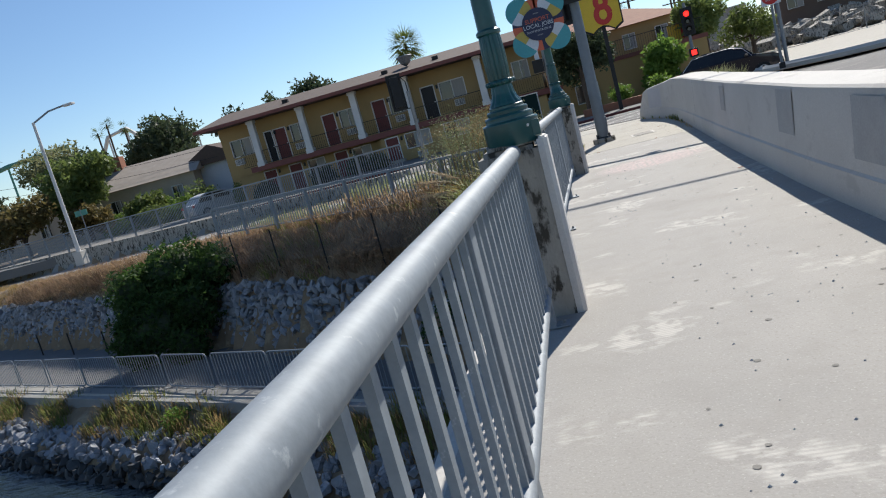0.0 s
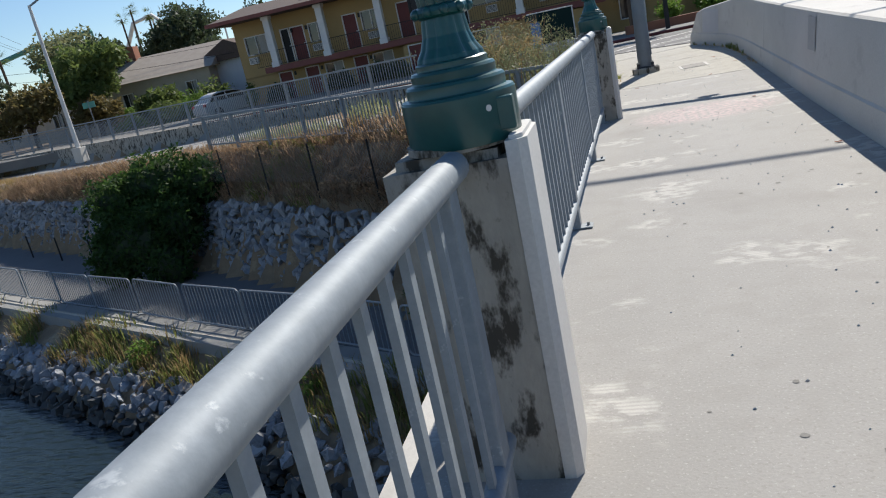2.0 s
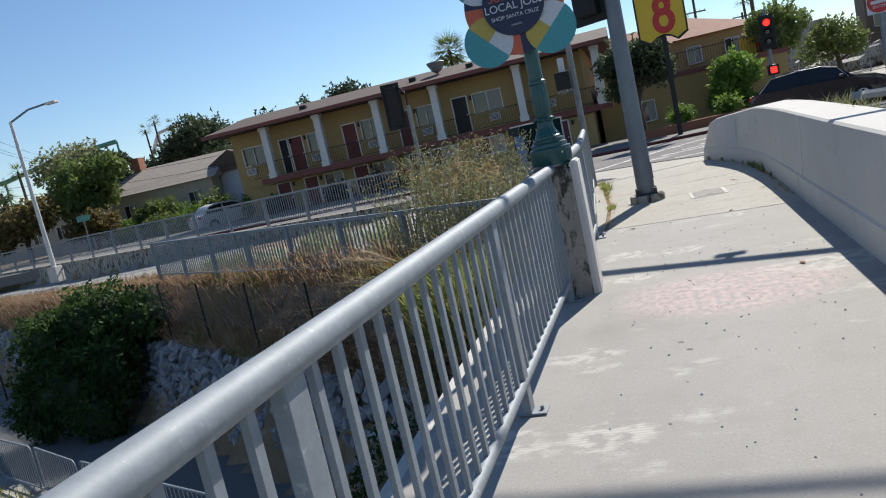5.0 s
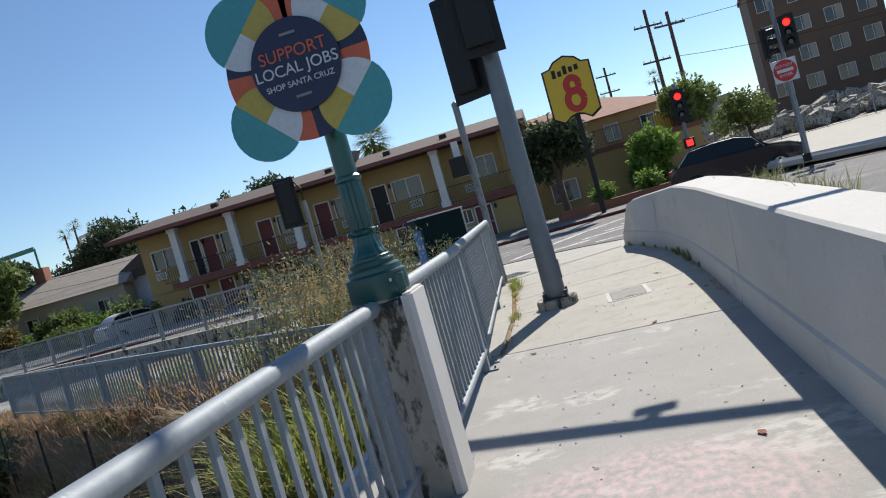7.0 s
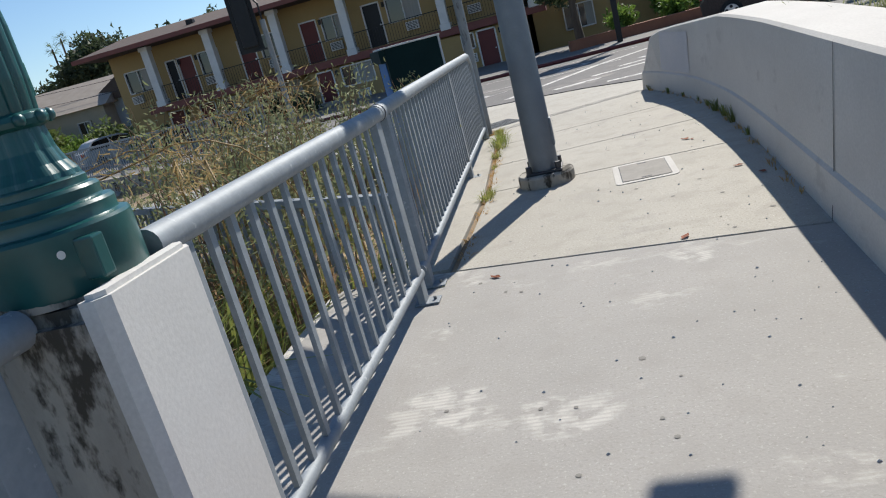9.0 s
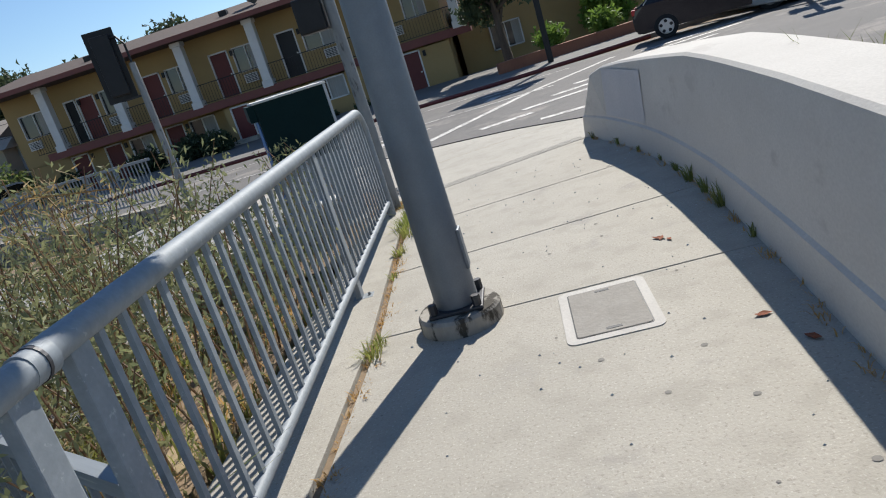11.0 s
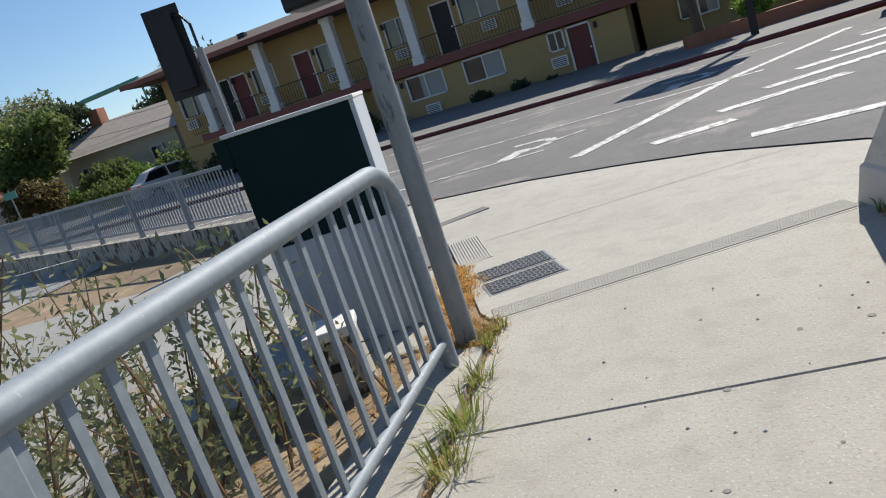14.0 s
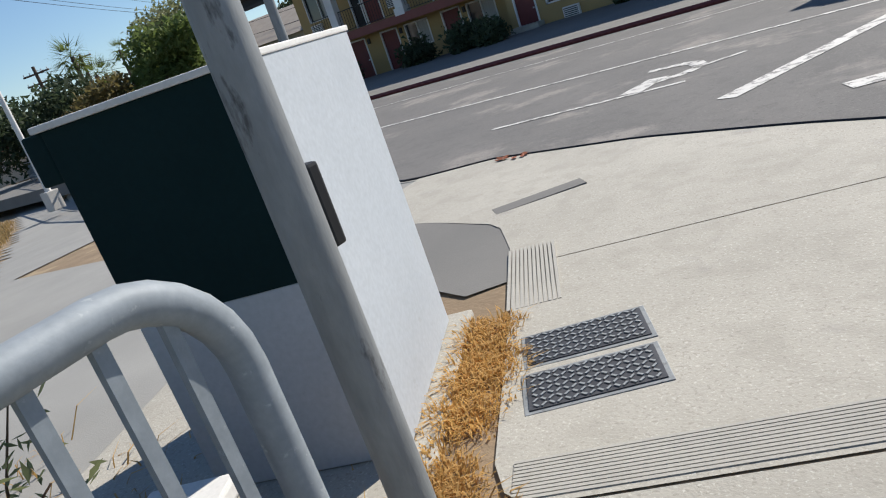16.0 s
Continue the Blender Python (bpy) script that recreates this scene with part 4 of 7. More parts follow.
tagged(part("wall_street", wb, M["pillar"]), "low grey concrete wall carrying the street fence", "wall", kind="structure")

# chain-link fence on short dark posts below
cl = thing("chain_link_fence", (-0.9, 15.6, -1.0), math.degrees(math.atan2(7.9, -12.0)), "sagging chain-link fence on dark steel posts in dry brush", "fence")
cL = 14.4
for k in range(7):
    x = 0.3 + 2.3 * k
    part("post", rod(bmesh.new(), (x, 0, -0.6), (x, 0, 0.72), 0.022, seg=8), M["black"], cl)
wires = bmesh.new()
nw = 150
for k in range(-12, nw):
    for s in (0, 1):
        xa, xb = (k * cL / nw, k * cL / nw + 0.9)
        za, zb = (-0.2, 0.65) if s == 0 else (0.65, -0.2)
        if xa < 0 or xb > cL:
            continue
        vs = [wires.verts.new(p) for p in ((xa, 0, za), (xa + 0.008, 0, za), (xb + 0.008, 0.004, zb), (xb, 0.004, zb))]
        wires.faces.new(vs)
tagged(part("wire_mesh", wires, M["worn"], cl), kind="stuff")
for k in range(5):
    x, y = -13.2 - 2.6 * k, 22.2 + 1.35 * k
    tagged(part("steel_stake", rod(bmesh.new(), (x, y, height(x, y) - 0.3), (x, y, height(x, y) + 0.95), 0.03, seg=8), M["black"]), "dark steel stake standing in dry grass", "stake", "bank stakes")


# ---------------------------------------------------------------- crowd barricades
def barricade():
    t = thing("crowd_barricade", (0, 0, 0), 0, "galvanized steel crowd control barricade standing on the river path", "barricade", "river path barricades")
    w, h, z0 = 1.05, 1.08, 0.18
    pts = []
    for cx, cz, a0 in ((w - 0.1, h - 0.1, 0), (-w + 0.1, h - 0.1, 90), (-w + 0.1, z0 + 0.1, 180), (w - 0.1, z0 + 0.1, 270)):
        for k in range(5):
            a = radians(a0 + 22.5 * k)
            pts.append((cx + 0.1 * math.cos(a), 0, cz + 0.1 * math.sin(a)))
    pts.append(pts[0])
    part("frame", tube(bmesh.new(), pts, 0.021, 8, False), M["rail"], t, "", True)
    me = None
    for k in range(1, 17):
        x = -w + 2 * w * k / 17
        if me is None:
            o = part("bar", rod(bmesh.new(), (0, 0, z0), (0, 0, h), 0.009, seg=6), M["rail"], t)
            o.matrix_basis, me = pose(x, 0, 0), o.data
        else:
            share("bar", me, pose(x, 0, 0), t)
    for x in (-0.7, 0.7):
        bm = bmesh.new()
        tube(bm, [(x, -0.3, 0.0), (x, -0.12, 0.05), (x, 0, z0), (x, 0.12, 0.05), (x, 0.3, 0.0)], 0.018, 6)
        part("foot", bm, M["rail"], t)
    return t


first = barricade()
BU = [(1.2, 0), (3.42, 2), (5.66, -1), (7.9, 1.5), (10.1, 0), (12.35, -2), (14.6, 1), (16.8, 0), (19.0, 1), (21.3, -1), (23.5, 0), (25.8, 0)]
for i, (u, tw) in enumerate(BU):
    n = 11.62
    x, y = -0.905 * u + UX * n - 4.6, 0.425 * u + UY * n + 2.16
    m = pose(x, y, -3.70, 0, 0, math.degrees(math.atan2(0.425, -0.905)) + tw)
    if i == 0:
        first.matrix_basis = m
    else:
        copy_thing(first, m)
lk = bmesh.new()
lpts = [(-0.905 * u + UX * 11.3, 0.425 * u + UY * 11.3, -3.72) for u in range(0, 50)]
tube(lk, lpts, 0.10, 6)
tagged(part("kerb_2", lk, M["slab"]), "pale concrete edge of the river path", "kerb", kind="structure")
# ---------------------------------------------------------------- motel
MY = 48.0
motel = thing("motel", (0, MY, -0.68), 0, "two-storey yellow stucco motel with maroon doors and white balcony columns", "building")
COLS = [-20.6, -17.0, -13.25, -9.65, -4.8, -0.5]


def wall_with(name, x0, x1, y0, y1, z0, z1, holes, parent):
    """A wall along x with rectangular holes (xa, xb, za, zb) through it."""
    xs = sorted({x0, x1, *[v for h in holes for v in h[:2]]})
    zs = sorted({z0, z1, *[v for h in holes for v in h[2:]]})
    nx, nz = len(xs) - 1, len(zs) - 1
    solid = {(i, k): not any(h[0] < (xs[i] + xs[i + 1]) / 2 < h[1] and h[2] < (zs[k] + zs[k + 1]) / 2 < h[3] for h in holes) for i in range(nx) for k in range(nz)}
    bm = bmesh.new()
    vert = {}

    def at(i, k, y):
        if (i, k, y) not in vert:
            vert[i, k, y] = bm.verts.new((xs[i], y, zs[k]))
        return vert[i, k, y]

    for (i, k), s in solid.items():
        if not s:
            continue
        bm.faces.new((at(i, k, y0), at(i + 1, k, y0), at(i + 1, k + 1, y0), at(i, k + 1, y0)))
        bm.faces.new((at(i, k + 1, y1), at(i + 1, k + 1, y1), at(i + 1, k, y1), at(i, k, y1)))
        for (di, dk), (a, b) in {(-1, 0): ((0, 1), (0, 0)), (1, 0): ((1, 0), (1, 1)), (0, -1): ((0, 0), (1, 0)), (0, 1): ((1, 1), (0, 1))}.items():
            if not solid.get((i + di, k + dk), False):
                bm.faces.new((at(i + b[0], k + b[1], y0), at(i + a[0], k + a[1], y0), at(i + a[0], k + a[1], y1), at(i + b[0], k + b[1], y1)))
    bmesh.ops.recalc_face_normals(bm, faces=bm.faces)
    return part(name, bm, M["stucco"], parent)


def window(parent, xa, xb, za, zb, y, panes=2, curtain=0.5):
    w = part("window", boxed(xa, xb, y + 0.10, y + 0.16, za, zb), M["glass"], parent)
    fr = bmesh.new()
    for a in ((xa, xb, za, za + 0.06), (xa, xb, zb - 0.06, zb), (xa, xa + 0.06, za, zb), (xb - 0.06, xb, za, zb)):
        box(fr, a[0], a[1], y - 0.03, y + 0.09, a[2], a[3])
    for k in range(1, panes):
        x = xa + (xb - xa) * k / panes
        box(fr, x - 0.025, x + 0.025, y + 0.02, y + 0.095, za, zb)
    part("frame", fr, M["white"], w)
    if curtain:
        part("curtain", boxed(xb - (xb - xa) * curtain, xb - 0.06, y + 0.085, y + 0.098, za + 0.06, zb - 0.06), M["curtain"], w, "pale half-drawn curtain")
    return w


def door(parent, xa, xb, za, zb, y, open_=False):
    # an open door is a flat black panel painted as the room's shade
    d = part("door", boxed(xa + 0.06, xb - 0.06, y + 0.06, y + 0.12, za, zb - 0.06, 0.004), M["black"] if open_ else M["maroon"], parent, "black panel for the shade in an open doorway" if open_ else "maroon door")
    fr = bmesh.new()
    for a in ((xa, xa + 0.07, za, zb), (xb - 0.07, xb, za, zb), (xa, xb, zb - 0.07, zb)):
        box(fr, a[0], a[1], y - 0.025, y + 0.05, a[2], a[3])
    part("frame", fr, M["white"], d)
    part("knob", rod(bmesh.new(), (xb - 0.16, y, za + 1.0), (xb - 0.16, y + 0.06, za + 1.0), 0.035, seg=8), M["alloy"], d)
    part("wall_lamp", boxed(xb + 0.12, xb + 0.26, y - 0.09, y - 0.005, zb - 0.35, zb - 0.1, 0.02), M["black"], parent)
    return d


def cooler(parent, x, z, y):
    a = part("air_conditioner", boxed(x - 0.33, x + 0.33, y - 0.16, y + 0.05, z, z + 0.42, 0.02), M["white"], parent, "grey louvred air conditioner")
    for k in range(5):
        part("louvre", boxed(x - 0.28, x + 0.28, y - 0.175, y - 0.16, z + 0.06 + 0.07 * k, z + 0.09 + 0.07 * k), M["black"], a)


UPY, UZ0, UZ1 = 1.3, 2.52, 5.55
bays = list(zip(COLS, COLS[1:]))
up_doors, up_wins = [], []
for i, ((a, b), dd, ww) in enumerate(zip(bays, ((0.25, 0.52), (0.25, 0.50), (0.22, 0.48), (0.13, 0.33), (0.08, 0.0)), ((0.6, 0.95), (0.58, 0.93), (0.55, 0.92), (0.39, 0.75), (0.45, 0.70)))):
    w = b - a
    if dd[1]:
        up_doors.append((a + dd[0] * w, a + dd[0] * w + 0.98, i == 3))
    up_wins.append((a + ww[0] * w, a + ww[1] * w))
up_doors.append((-20.4, -19.75, True))
up_wins.append((-23.0, -21.4))
holes = [(x0, x1, UZ0, UZ0 + 2.12) for x0, x1, _ in up_doors] + [(x0, x1, UZ0 + 0.9, UZ0 + 2.1) for x0, x1 in up_wins]
wall_with("wall", -23.6, -1.1, UPY, UPY + 0.2, UZ0 - 0.5, UZ1, holes, motel)
for x0, x1, o in up_doors:
    door(motel, x0, x1, UZ0, UZ0 + 2.12, UPY, o)
for i, (x0, x1) in enumerate(up_wins):
    window(motel, x0, x1, UZ0 + 0.9, UZ0 + 2.1, UPY, 2, (0.45, 0.3, 0.4, 0.5, 0.35, 0.4)[i])
for x in (-14.2, -10.7, -6.6, -3.4, -18.0, -22.6):
    cooler(motel, x, UZ0 + 0.35, UPY)
# lower storey: flush on one side, set back under the walkway on the other
lo_doors = [(-3.48, -2.50, False), (-11.9, -10.95, False)]
lo_wins = [(-10.55, -8.8, 1.0, 2.25, 0.65), (-7.9, -6.15, 1.02, 2.18, 0.5), (-4.25, -3.58, 1.25, 2.12, 0.0)]
wall_with("wall", -12.2, -1.1, 0.12, 0.32, 0.0, 2.05, [(a, b, 0.1, 2.03) for a, b, _ in lo_doors] + [(a, b, c, min(d, 2.03)) for a, b, c, d, _ in lo_wins], motel)
for a, b, o in lo_doors:
    door(motel, a, b, 0.05, 2.03, 0.12, o)
for a, b, c, d, cu in lo_wins:
    window(motel, a, b, c, min(d, 2.03), 0.12, 2, cu)
cooler(motel, -3.95, 0.62, 0.12)
cooler(motel, -9.6, 0.30, 0.12)
back_d = [(-21.2, -20.2), (-19.3, -18.3), (-15.9, -14.9)]
back_w = [(-17.9, -16.6), (-14.6, -13.2)]
wall_with("wall", -23.6, -12.2, UPY, UPY + 0.2, 0.0, 2.05, [(a, b, 0.0, 2.03) for a, b in back_d] + [(a, b, 0.9, 2.0) for a, b in back_w], motel)
for a, b in back_d:
    door(motel, a, b, 0, 2.03, UPY)
for a, b in back_w:
    window(motel, a, b, 0.9, 2.0, UPY, 2, 0.5)
part("end_wall", boxed(-23.6, -23.4, UPY + 0.2, 11, 0, UZ1), M["stucco"], motel)
part("end_wall", boxed(-1.3, -1.1, 0.32, 11, 0, UZ1), M["stucco"], motel)
part("back_wall", boxed(-23.4, -1.3, 10.8, 11, 0, UZ1), M["stucco"], motel)
part("room_floor", boxed(-23.4, -1.3, UPY + 0.2, 10.8, 2.2, 2.4), M["black"], motel)
part("inner_wall", boxed(-23.4, -1.3, UPY + 1.6, UPY + 1.7, 0.0, UZ1), M["curtain"], motel)
sl = part("walkway", boxed(-21.4, 0.0, -0.05, UPY, 2.12, 2.48, 0.01), M["fascia"], motel, "maroon edged concrete walkway")
for x in COLS:
    c = part("column", boxed(x - 0.21, x + 0.21, 0.02, 0.44, 2.52, UZ1 - 0.02, 0.02), M["white"], motel)
    part("plinth", boxed(x - 0.26, x + 0.26, -0.06, 0.49, 2.42, 2.74, 0.02), M["white"], c)
    part("capital", boxed(x - 0.26, x + 0.26, -0.04, 0.49, UZ1 - 0.22, UZ1 - 0.02, 0.02), M["white"], c)
# balcony rails
for a, b in [(-22.2, COLS[0])] + bays:
    x0, x1 = a + 0.24, b - 0.24
    g = part("balcony_rail", boxed(x0, x1, 0.18, 0.22, 3.40, 3.44), M["black"], motel, "thin black steel balcony rail")
    nb = int((x1 - x0) / 0.14)
    bm = bmesh.new()
    for k in range(nb + 1):
        x = x0 + (x1 - x0) * k / nb
        box(bm, x - 0.007, x + 0.007, 0.193, 0.207, 2.55, 3.40)
    box(bm, x0, x1, 0.19, 0.21, 2.55, 2.58)
    tagged(part("picket_row", bm, M["black"], g), kind="stuff")
# roof: low gable with eaves
bm = bmesh.new()
prof = [(-0.7, UZ1 + 0.0), (-0.7, UZ1 + 0.18), (5.0, UZ1 + 1.25), (11.8, UZ1 + 0.1), (11.8, UZ1 - 0.05)]
ends = []
for x in (-24.3, 0.3):
    ends.append([bm.verts.new((x, y, z)) for y, z in prof])
for k in range(len(prof) - 1):
    bm.faces.new((ends[0][k], ends[0][k + 1], ends[1][k + 1], ends[1][k]))
bm.faces.new((ends[0][4], ends[0][0], ends[1][0], ends[1][4]))
bm.faces.new(ends[0])
bm.faces.new(ends[1][::-1])
rf_ = part("roof", bm, M["shingle"], motel)
part("fascia_board", boxed(-24.35, 0.35, -0.76, -0.70, UZ1 - 0.02, UZ1 + 0.2), M["fascia"], rf_)
for x in (-18.2, -11.0, -7.5, -4.2):
    part("roof_vent", boxed(x - 0.2, x + 0.2, 1.2, 1.5, UZ1 + 0.45, UZ1 + 0.78, 0.02), M["black"], rf_)
part("dish", lathe(bmesh.new(), [(0.02, UZ1 + 0.7), (0.3, UZ1 + 0.9), (0.55, UZ1 + 1.35), (0.5, UZ1 + 1.4)], 16, (-9.6, 2.0)), M["worn"], rf_, "pale rooftop satellite dish")
steps = thing("concrete_steps", (-11.4, MY - 0.5, -0.68), 0, "shaded concrete steps at a motel door", "steps")
for k in range(3):
    part("step", boxed(-0.6, 0.6, -0.6 + 0.28 * k, 0.6, 0.0, 0.17 * (k + 1)), M["slab"], steps)

# office wing beyond the motel
wing = thing("office_building", (3.2, 62, -0.7), 0, "tan two-storey building with a red tile roof and roof terrace", "building")
part("wall", boxed(-7, 6.5, 0, 9, 0, 5.6), M["stucco"], wing)
part("low_wing", boxed(-4.0, 6.0, -11.5, -0.1, 0, 3.0), M["stucco"], wing)
part("terrace_edge", boxed(-4.1, 6.1, -11.6, 0.0, 3.0, 3.25), M["fascia"], wing)
tl = thing("terrace_rail", (3.2, 50.5, 2.55), 0, "black steel terrace rail on a low roof", "railing")
part("rail", boxed(-4.0, 6.0, 0, 0.04, 0.96, 1.0), M["black"], tl)
tb = bmesh.new()
for k in range(70):
    box(tb, -4 + k * 0.143, -3.985 + k * 0.143, 0.01, 0.03, 0, 0.96)
tagged(part("picket_row", tb, M["black"], tl), kind="stuff")
M["tile"] = mat("red_roof_tile", (0.33, 0.14, 0.08), 0.85, second=(0.25, 0.10, 0.06), scale=2, grain=12, bump=0.5)
rb = bmesh.new()
q = [rb.verts.new(p) for p in ((-7.6, -0.6, 5.6), (7.1, -0.6, 5.6), (7.1, 9.6, 5.6), (-7.6, 9.6, 5.6), (-3.5, 4.5, 7.3), (3.0, 4.5, 7.3))]
for f in ((0, 1, 5, 4), (1, 2, 5), (2, 3, 4, 5), (3, 0, 4), (3, 2, 1, 0)):
    rb.faces.new([q[i] for i in f])
part("roof", rb, M["tile"], wing)
for x in (-4.5, -1.0, 2.5, 5.0):
    window(wing, x - 0.5, x + 0.5, 3.8, 5.0, -0.16, 2, 0.4)
window(wing, -2.5, -1.0, 0.9, 2.1, -11.66, 2, 0.3)
window(wing, 2.0, 4.0, 0.9, 2.2, -11.66, 2, 0.3)
plw = thing("planter_wall", (4.2, 43.2, -0.5), 14, "low brown brick planter with green shrubs", "planter")
part("wall", boxed(-3.5, 4.0, -0.15, 0.15, 0, 0.55, 0.02), M["tile"], plw)

# ---------------------------------------------------------------- signs
M["navy"] = mat("navy_sign", (0.018, 0.026, 0.07), 0.45, second=(0.022, 0.03, 0.08), scale=3, grain=30, bump=0.02)
M["teal"] = mat("teal_sign", (0.06, 0.32, 0.36), 0.45, second=(0.07, 0.35, 0.38), scale=3, grain=30, bump=0.02)
M["coral"] = mat("coral_sign", (0.62, 0.13, 0.06), 0.45, second=(0.58, 0.12, 0.06), scale=3, grain=30, bump=0.02)
M["mustard"] = mat("mustard_sign", (0.52, 0.40, 0.08), 0.45, second=(0.48, 0.37, 0.08), scale=3, grain=30, bump=0.02)
M["paper"] = mat("sign_white", (0.62, 0.66, 0.70), 0.45, second=(0.58, 0.62, 0.66), scale=3, grain=30, bump=0.02)
M["yellow"] = mat("sign_yellow", (0.72, 0.48, 0.03), 0.4, second=(0.68, 0.45, 0.03), scale=2, grain=30, bump=0.02)
M["red"] = mat("sign_red", (0.55, 0.03, 0.025), 0.4, second=(0.5, 0.03, 0.025), scale=2, grain=30, bump=0.02)


def words(text, size, material, parent, at, name="lettering"):
    cu = bpy.data.curves.new(name, "FONT")
    cu.body, cu.size, cu.align_x, cu.align_y, cu.extrude = text, size, "CENTER", "CENTER", 0.002
    tmp = new("tmp", cu)
    bpy.context.view_layer.update()
    me = bpy.data.meshes.new_from_object(tmp.evaluated_get(bpy.context.evaluated_depsgraph_get()))
    bpy.data.objects.remove(tmp)
    me.materials.clear()
    me.materials.append(material)
    ob = new(name, me)
    ob.parent = parent
    ob.matrix_basis = pose(*at, 90, 0, 0)
    return ob


def disc_sector(cx, cz, r, a0, a1, y, n=14):
    bm = bmesh.new()
    pts = [(cx, cz)] + [(cx + r * math.cos(radians(a0 + (a1 - a0) * k / n)), cz + r * math.sin(radians(a0 + (a1 - a0) * k / n))) for k in range(n + 1)]
    f = [bm.verts.new((x, y, z)) for x, z in pts]
    g = [bm.verts.new((x, y + 0.004, z)) for x, z in pts]
    bm.faces.new(f)
    bm.faces.new(g[::-1])
    for i in range(len(f)):
        j = (i + 1) % len(f)
        bm.faces.new((f[j], f[i], g[i], g[j]))
    return bm


banner = thing("flower_banner_sign", (-0.02, 13.24, 2.42), 0, "round navy sign with teal, coral and mustard petals", "sign")
for sx, sz in ((-1, 1), (1, 1), (-1, -1), (1, -1)):
    cx, cz, r = sx * 0.29, sz * 0.285, 0.235
    a = {(-1, 1): 135, (1, 1): 45, (-1, -1): 225, (1, -1): 315}[sx, sz]
    part("petal", disc_sector(cx, cz, r, a - 90, a + 90, 0.0), M["teal"], banner, "teal petal")
    part("petal", disc_sector(cx, cz, r * 0.98, a + 90, a + 180, -0.003), M["paper"], banner, "white petal half")
    part("petal", disc_sector(cx, cz, r * 0.98, a + 180, a + 270, -0.003), M["mustard"], banner, "mustard petal half")
for a0, c in ((65, "coral"), (85, "coral"), (245, "coral"), (265, "navy"), (155, "navy"), (175, "coral"), (-25, "coral"), (-5, "navy")):
    part("petal", disc_sector(0, 0, 0.46, a0, a0 + 26, 0.002 if c == "coral" else 0.004), M[c], banner)
dk = bmesh.new()
lathe(dk, [(0.285, 0), (0.285, 0.012)], 48)
bmesh.ops.transform(dk, matrix=pose(0, -0.012, 0, 90), verts=dk.verts)
part("disc", dk, M["navy"], banner, "navy round centre")
words("SUPPORT", 0.105, M["coral"], banner, (0, -0.028, 0.075))
words("LOCAL JOBS", 0.098, M["paper"], banner, (0, -0.028, -0.02))
words("SHOP SANTA CRUZ", 0.05, M["paper"], banner, (0, -0.028, -0.11))
for z in (0.19, -0.19):
    part("strap", boxed(-0.05, 0.05, -0.03, -0.022, z - 0.008, z + 0.008), M["worn"], banner)
part("bracket", boxed(-0.03, 0.05, 0.0, 0.16, -0.25, 0.25), M["worn"], banner)
banner.scale = (0.86, 0.86, 0.86)

motelsign = thing("motel_sign", (2.68, 40.9, -0.45), 0, "tall yellow motel sign with red rings on dark post", "sign")
part("post", boxed(-0.10, 0.10, -0.05, 0.15, 0, 4.4, 0.01), M["black"], motelsign)
outl = [(-1.02, 4.35), (-0.6, 4.1), (-0.3, 4.3), (0, 4.38), (0.3, 4.3), (0.6, 4.1), (1.02, 4.35), (1.02, 6.45), (0.7, 6.5), (0.45, 6.75), (0, 6.9), (-0.45, 6.75), (-0.7, 6.5), (-1.02, 6.45)]
turn_up = pose(0, 0, 0, 90)
part("border", prism(bmesh.new(), outl, -0.10, 0.10, turn_up), M["black"], motelsign)
part("panel", prism(bmesh.new(), [(x * 0.93, 5.55 + (z - 5.55) * 0.94) for x, z in outl], 0.10, 0.115, turn_up), M["yellow"], motelsign, "yellow sign face")
for cz, r in ((5.62, 0.42), (4.98, 0.52)):
    rg = bmesh.new()
    tube(rg, [((r - 0.13) * math.cos(a) * 0.85 + 0.1, -0.125, cz + (r - 0.13) * math.sin(a)) for a in (2 * math.pi * k / 24 for k in range(25))], 0.14, 8, False)
    for v in rg.verts:
        v.co.y = -0.125 + (v.co.y + 0.125) * 0.15
    part("emblem", rg, M["red"], motelsign, "red ring shape")
for k in range(5):
    part("script_bar", boxed(-0.62 + 0.24 * k, -0.46 + 0.24 * k, -0.125, -0.116, 6.05 + 0.03 * k, 6.28 + 0.03 * k + (0.12 if k in (0, 2) else 0), 0.0), M["black"], motelsign)
sgn2 = thing("motel_sign", (8.3, 54.5, -0.6), 0, "small yellow motel sign behind shrubs", "sign")
part("panel", boxed(-0.75, 0.75, -0.1, 0.1, 3.1, 4.3, 0.03), M["yellow"], sgn2)
part("emblem", boxed(0.1, 0.6, -0.12, -0.1, 3.3, 4.0), M["red"], sgn2)
part("post", boxed(-0.08, 0.08, -0.08, 0.08, 0, 3.1), M["black"], sgn2)

nes = thing("do_not_enter_sign", (8.95, 34.5, -0.1), -14, "red and white do not enter sign on a grey post", "traffic sign")
part("post", rod(bmesh.new(), (0, 0, 0), (0, 0, 3.4), 0.055, seg=12), M["pole"], nes)
part("base", boxed(-0.12, 0.12, -0.12, 0.12, 0, 0.25, 0.02), M["black"], nes)
part("plate", boxed(-0.36, 0.36, -0.075, -0.06, 2.62, 3.34, 0.004), M["paper"], nes)
rd = bmesh.new()
lathe(rd, [(0.34, 0), (0.34, 0.006)], 32)
bmesh.ops.transform(rd, matrix=pose(0, -0.076, 2.98, 90), verts=rd.verts)
part("disc", rd, M["red"], nes, "red disc")
part("bar", boxed(-0.24, 0.24, -0.09, -0.083, 2.93, 3.03), M["paper"], nes)
words("DO NOT", 0.13, M["paper"], nes, (0, -0.088, 3.13))
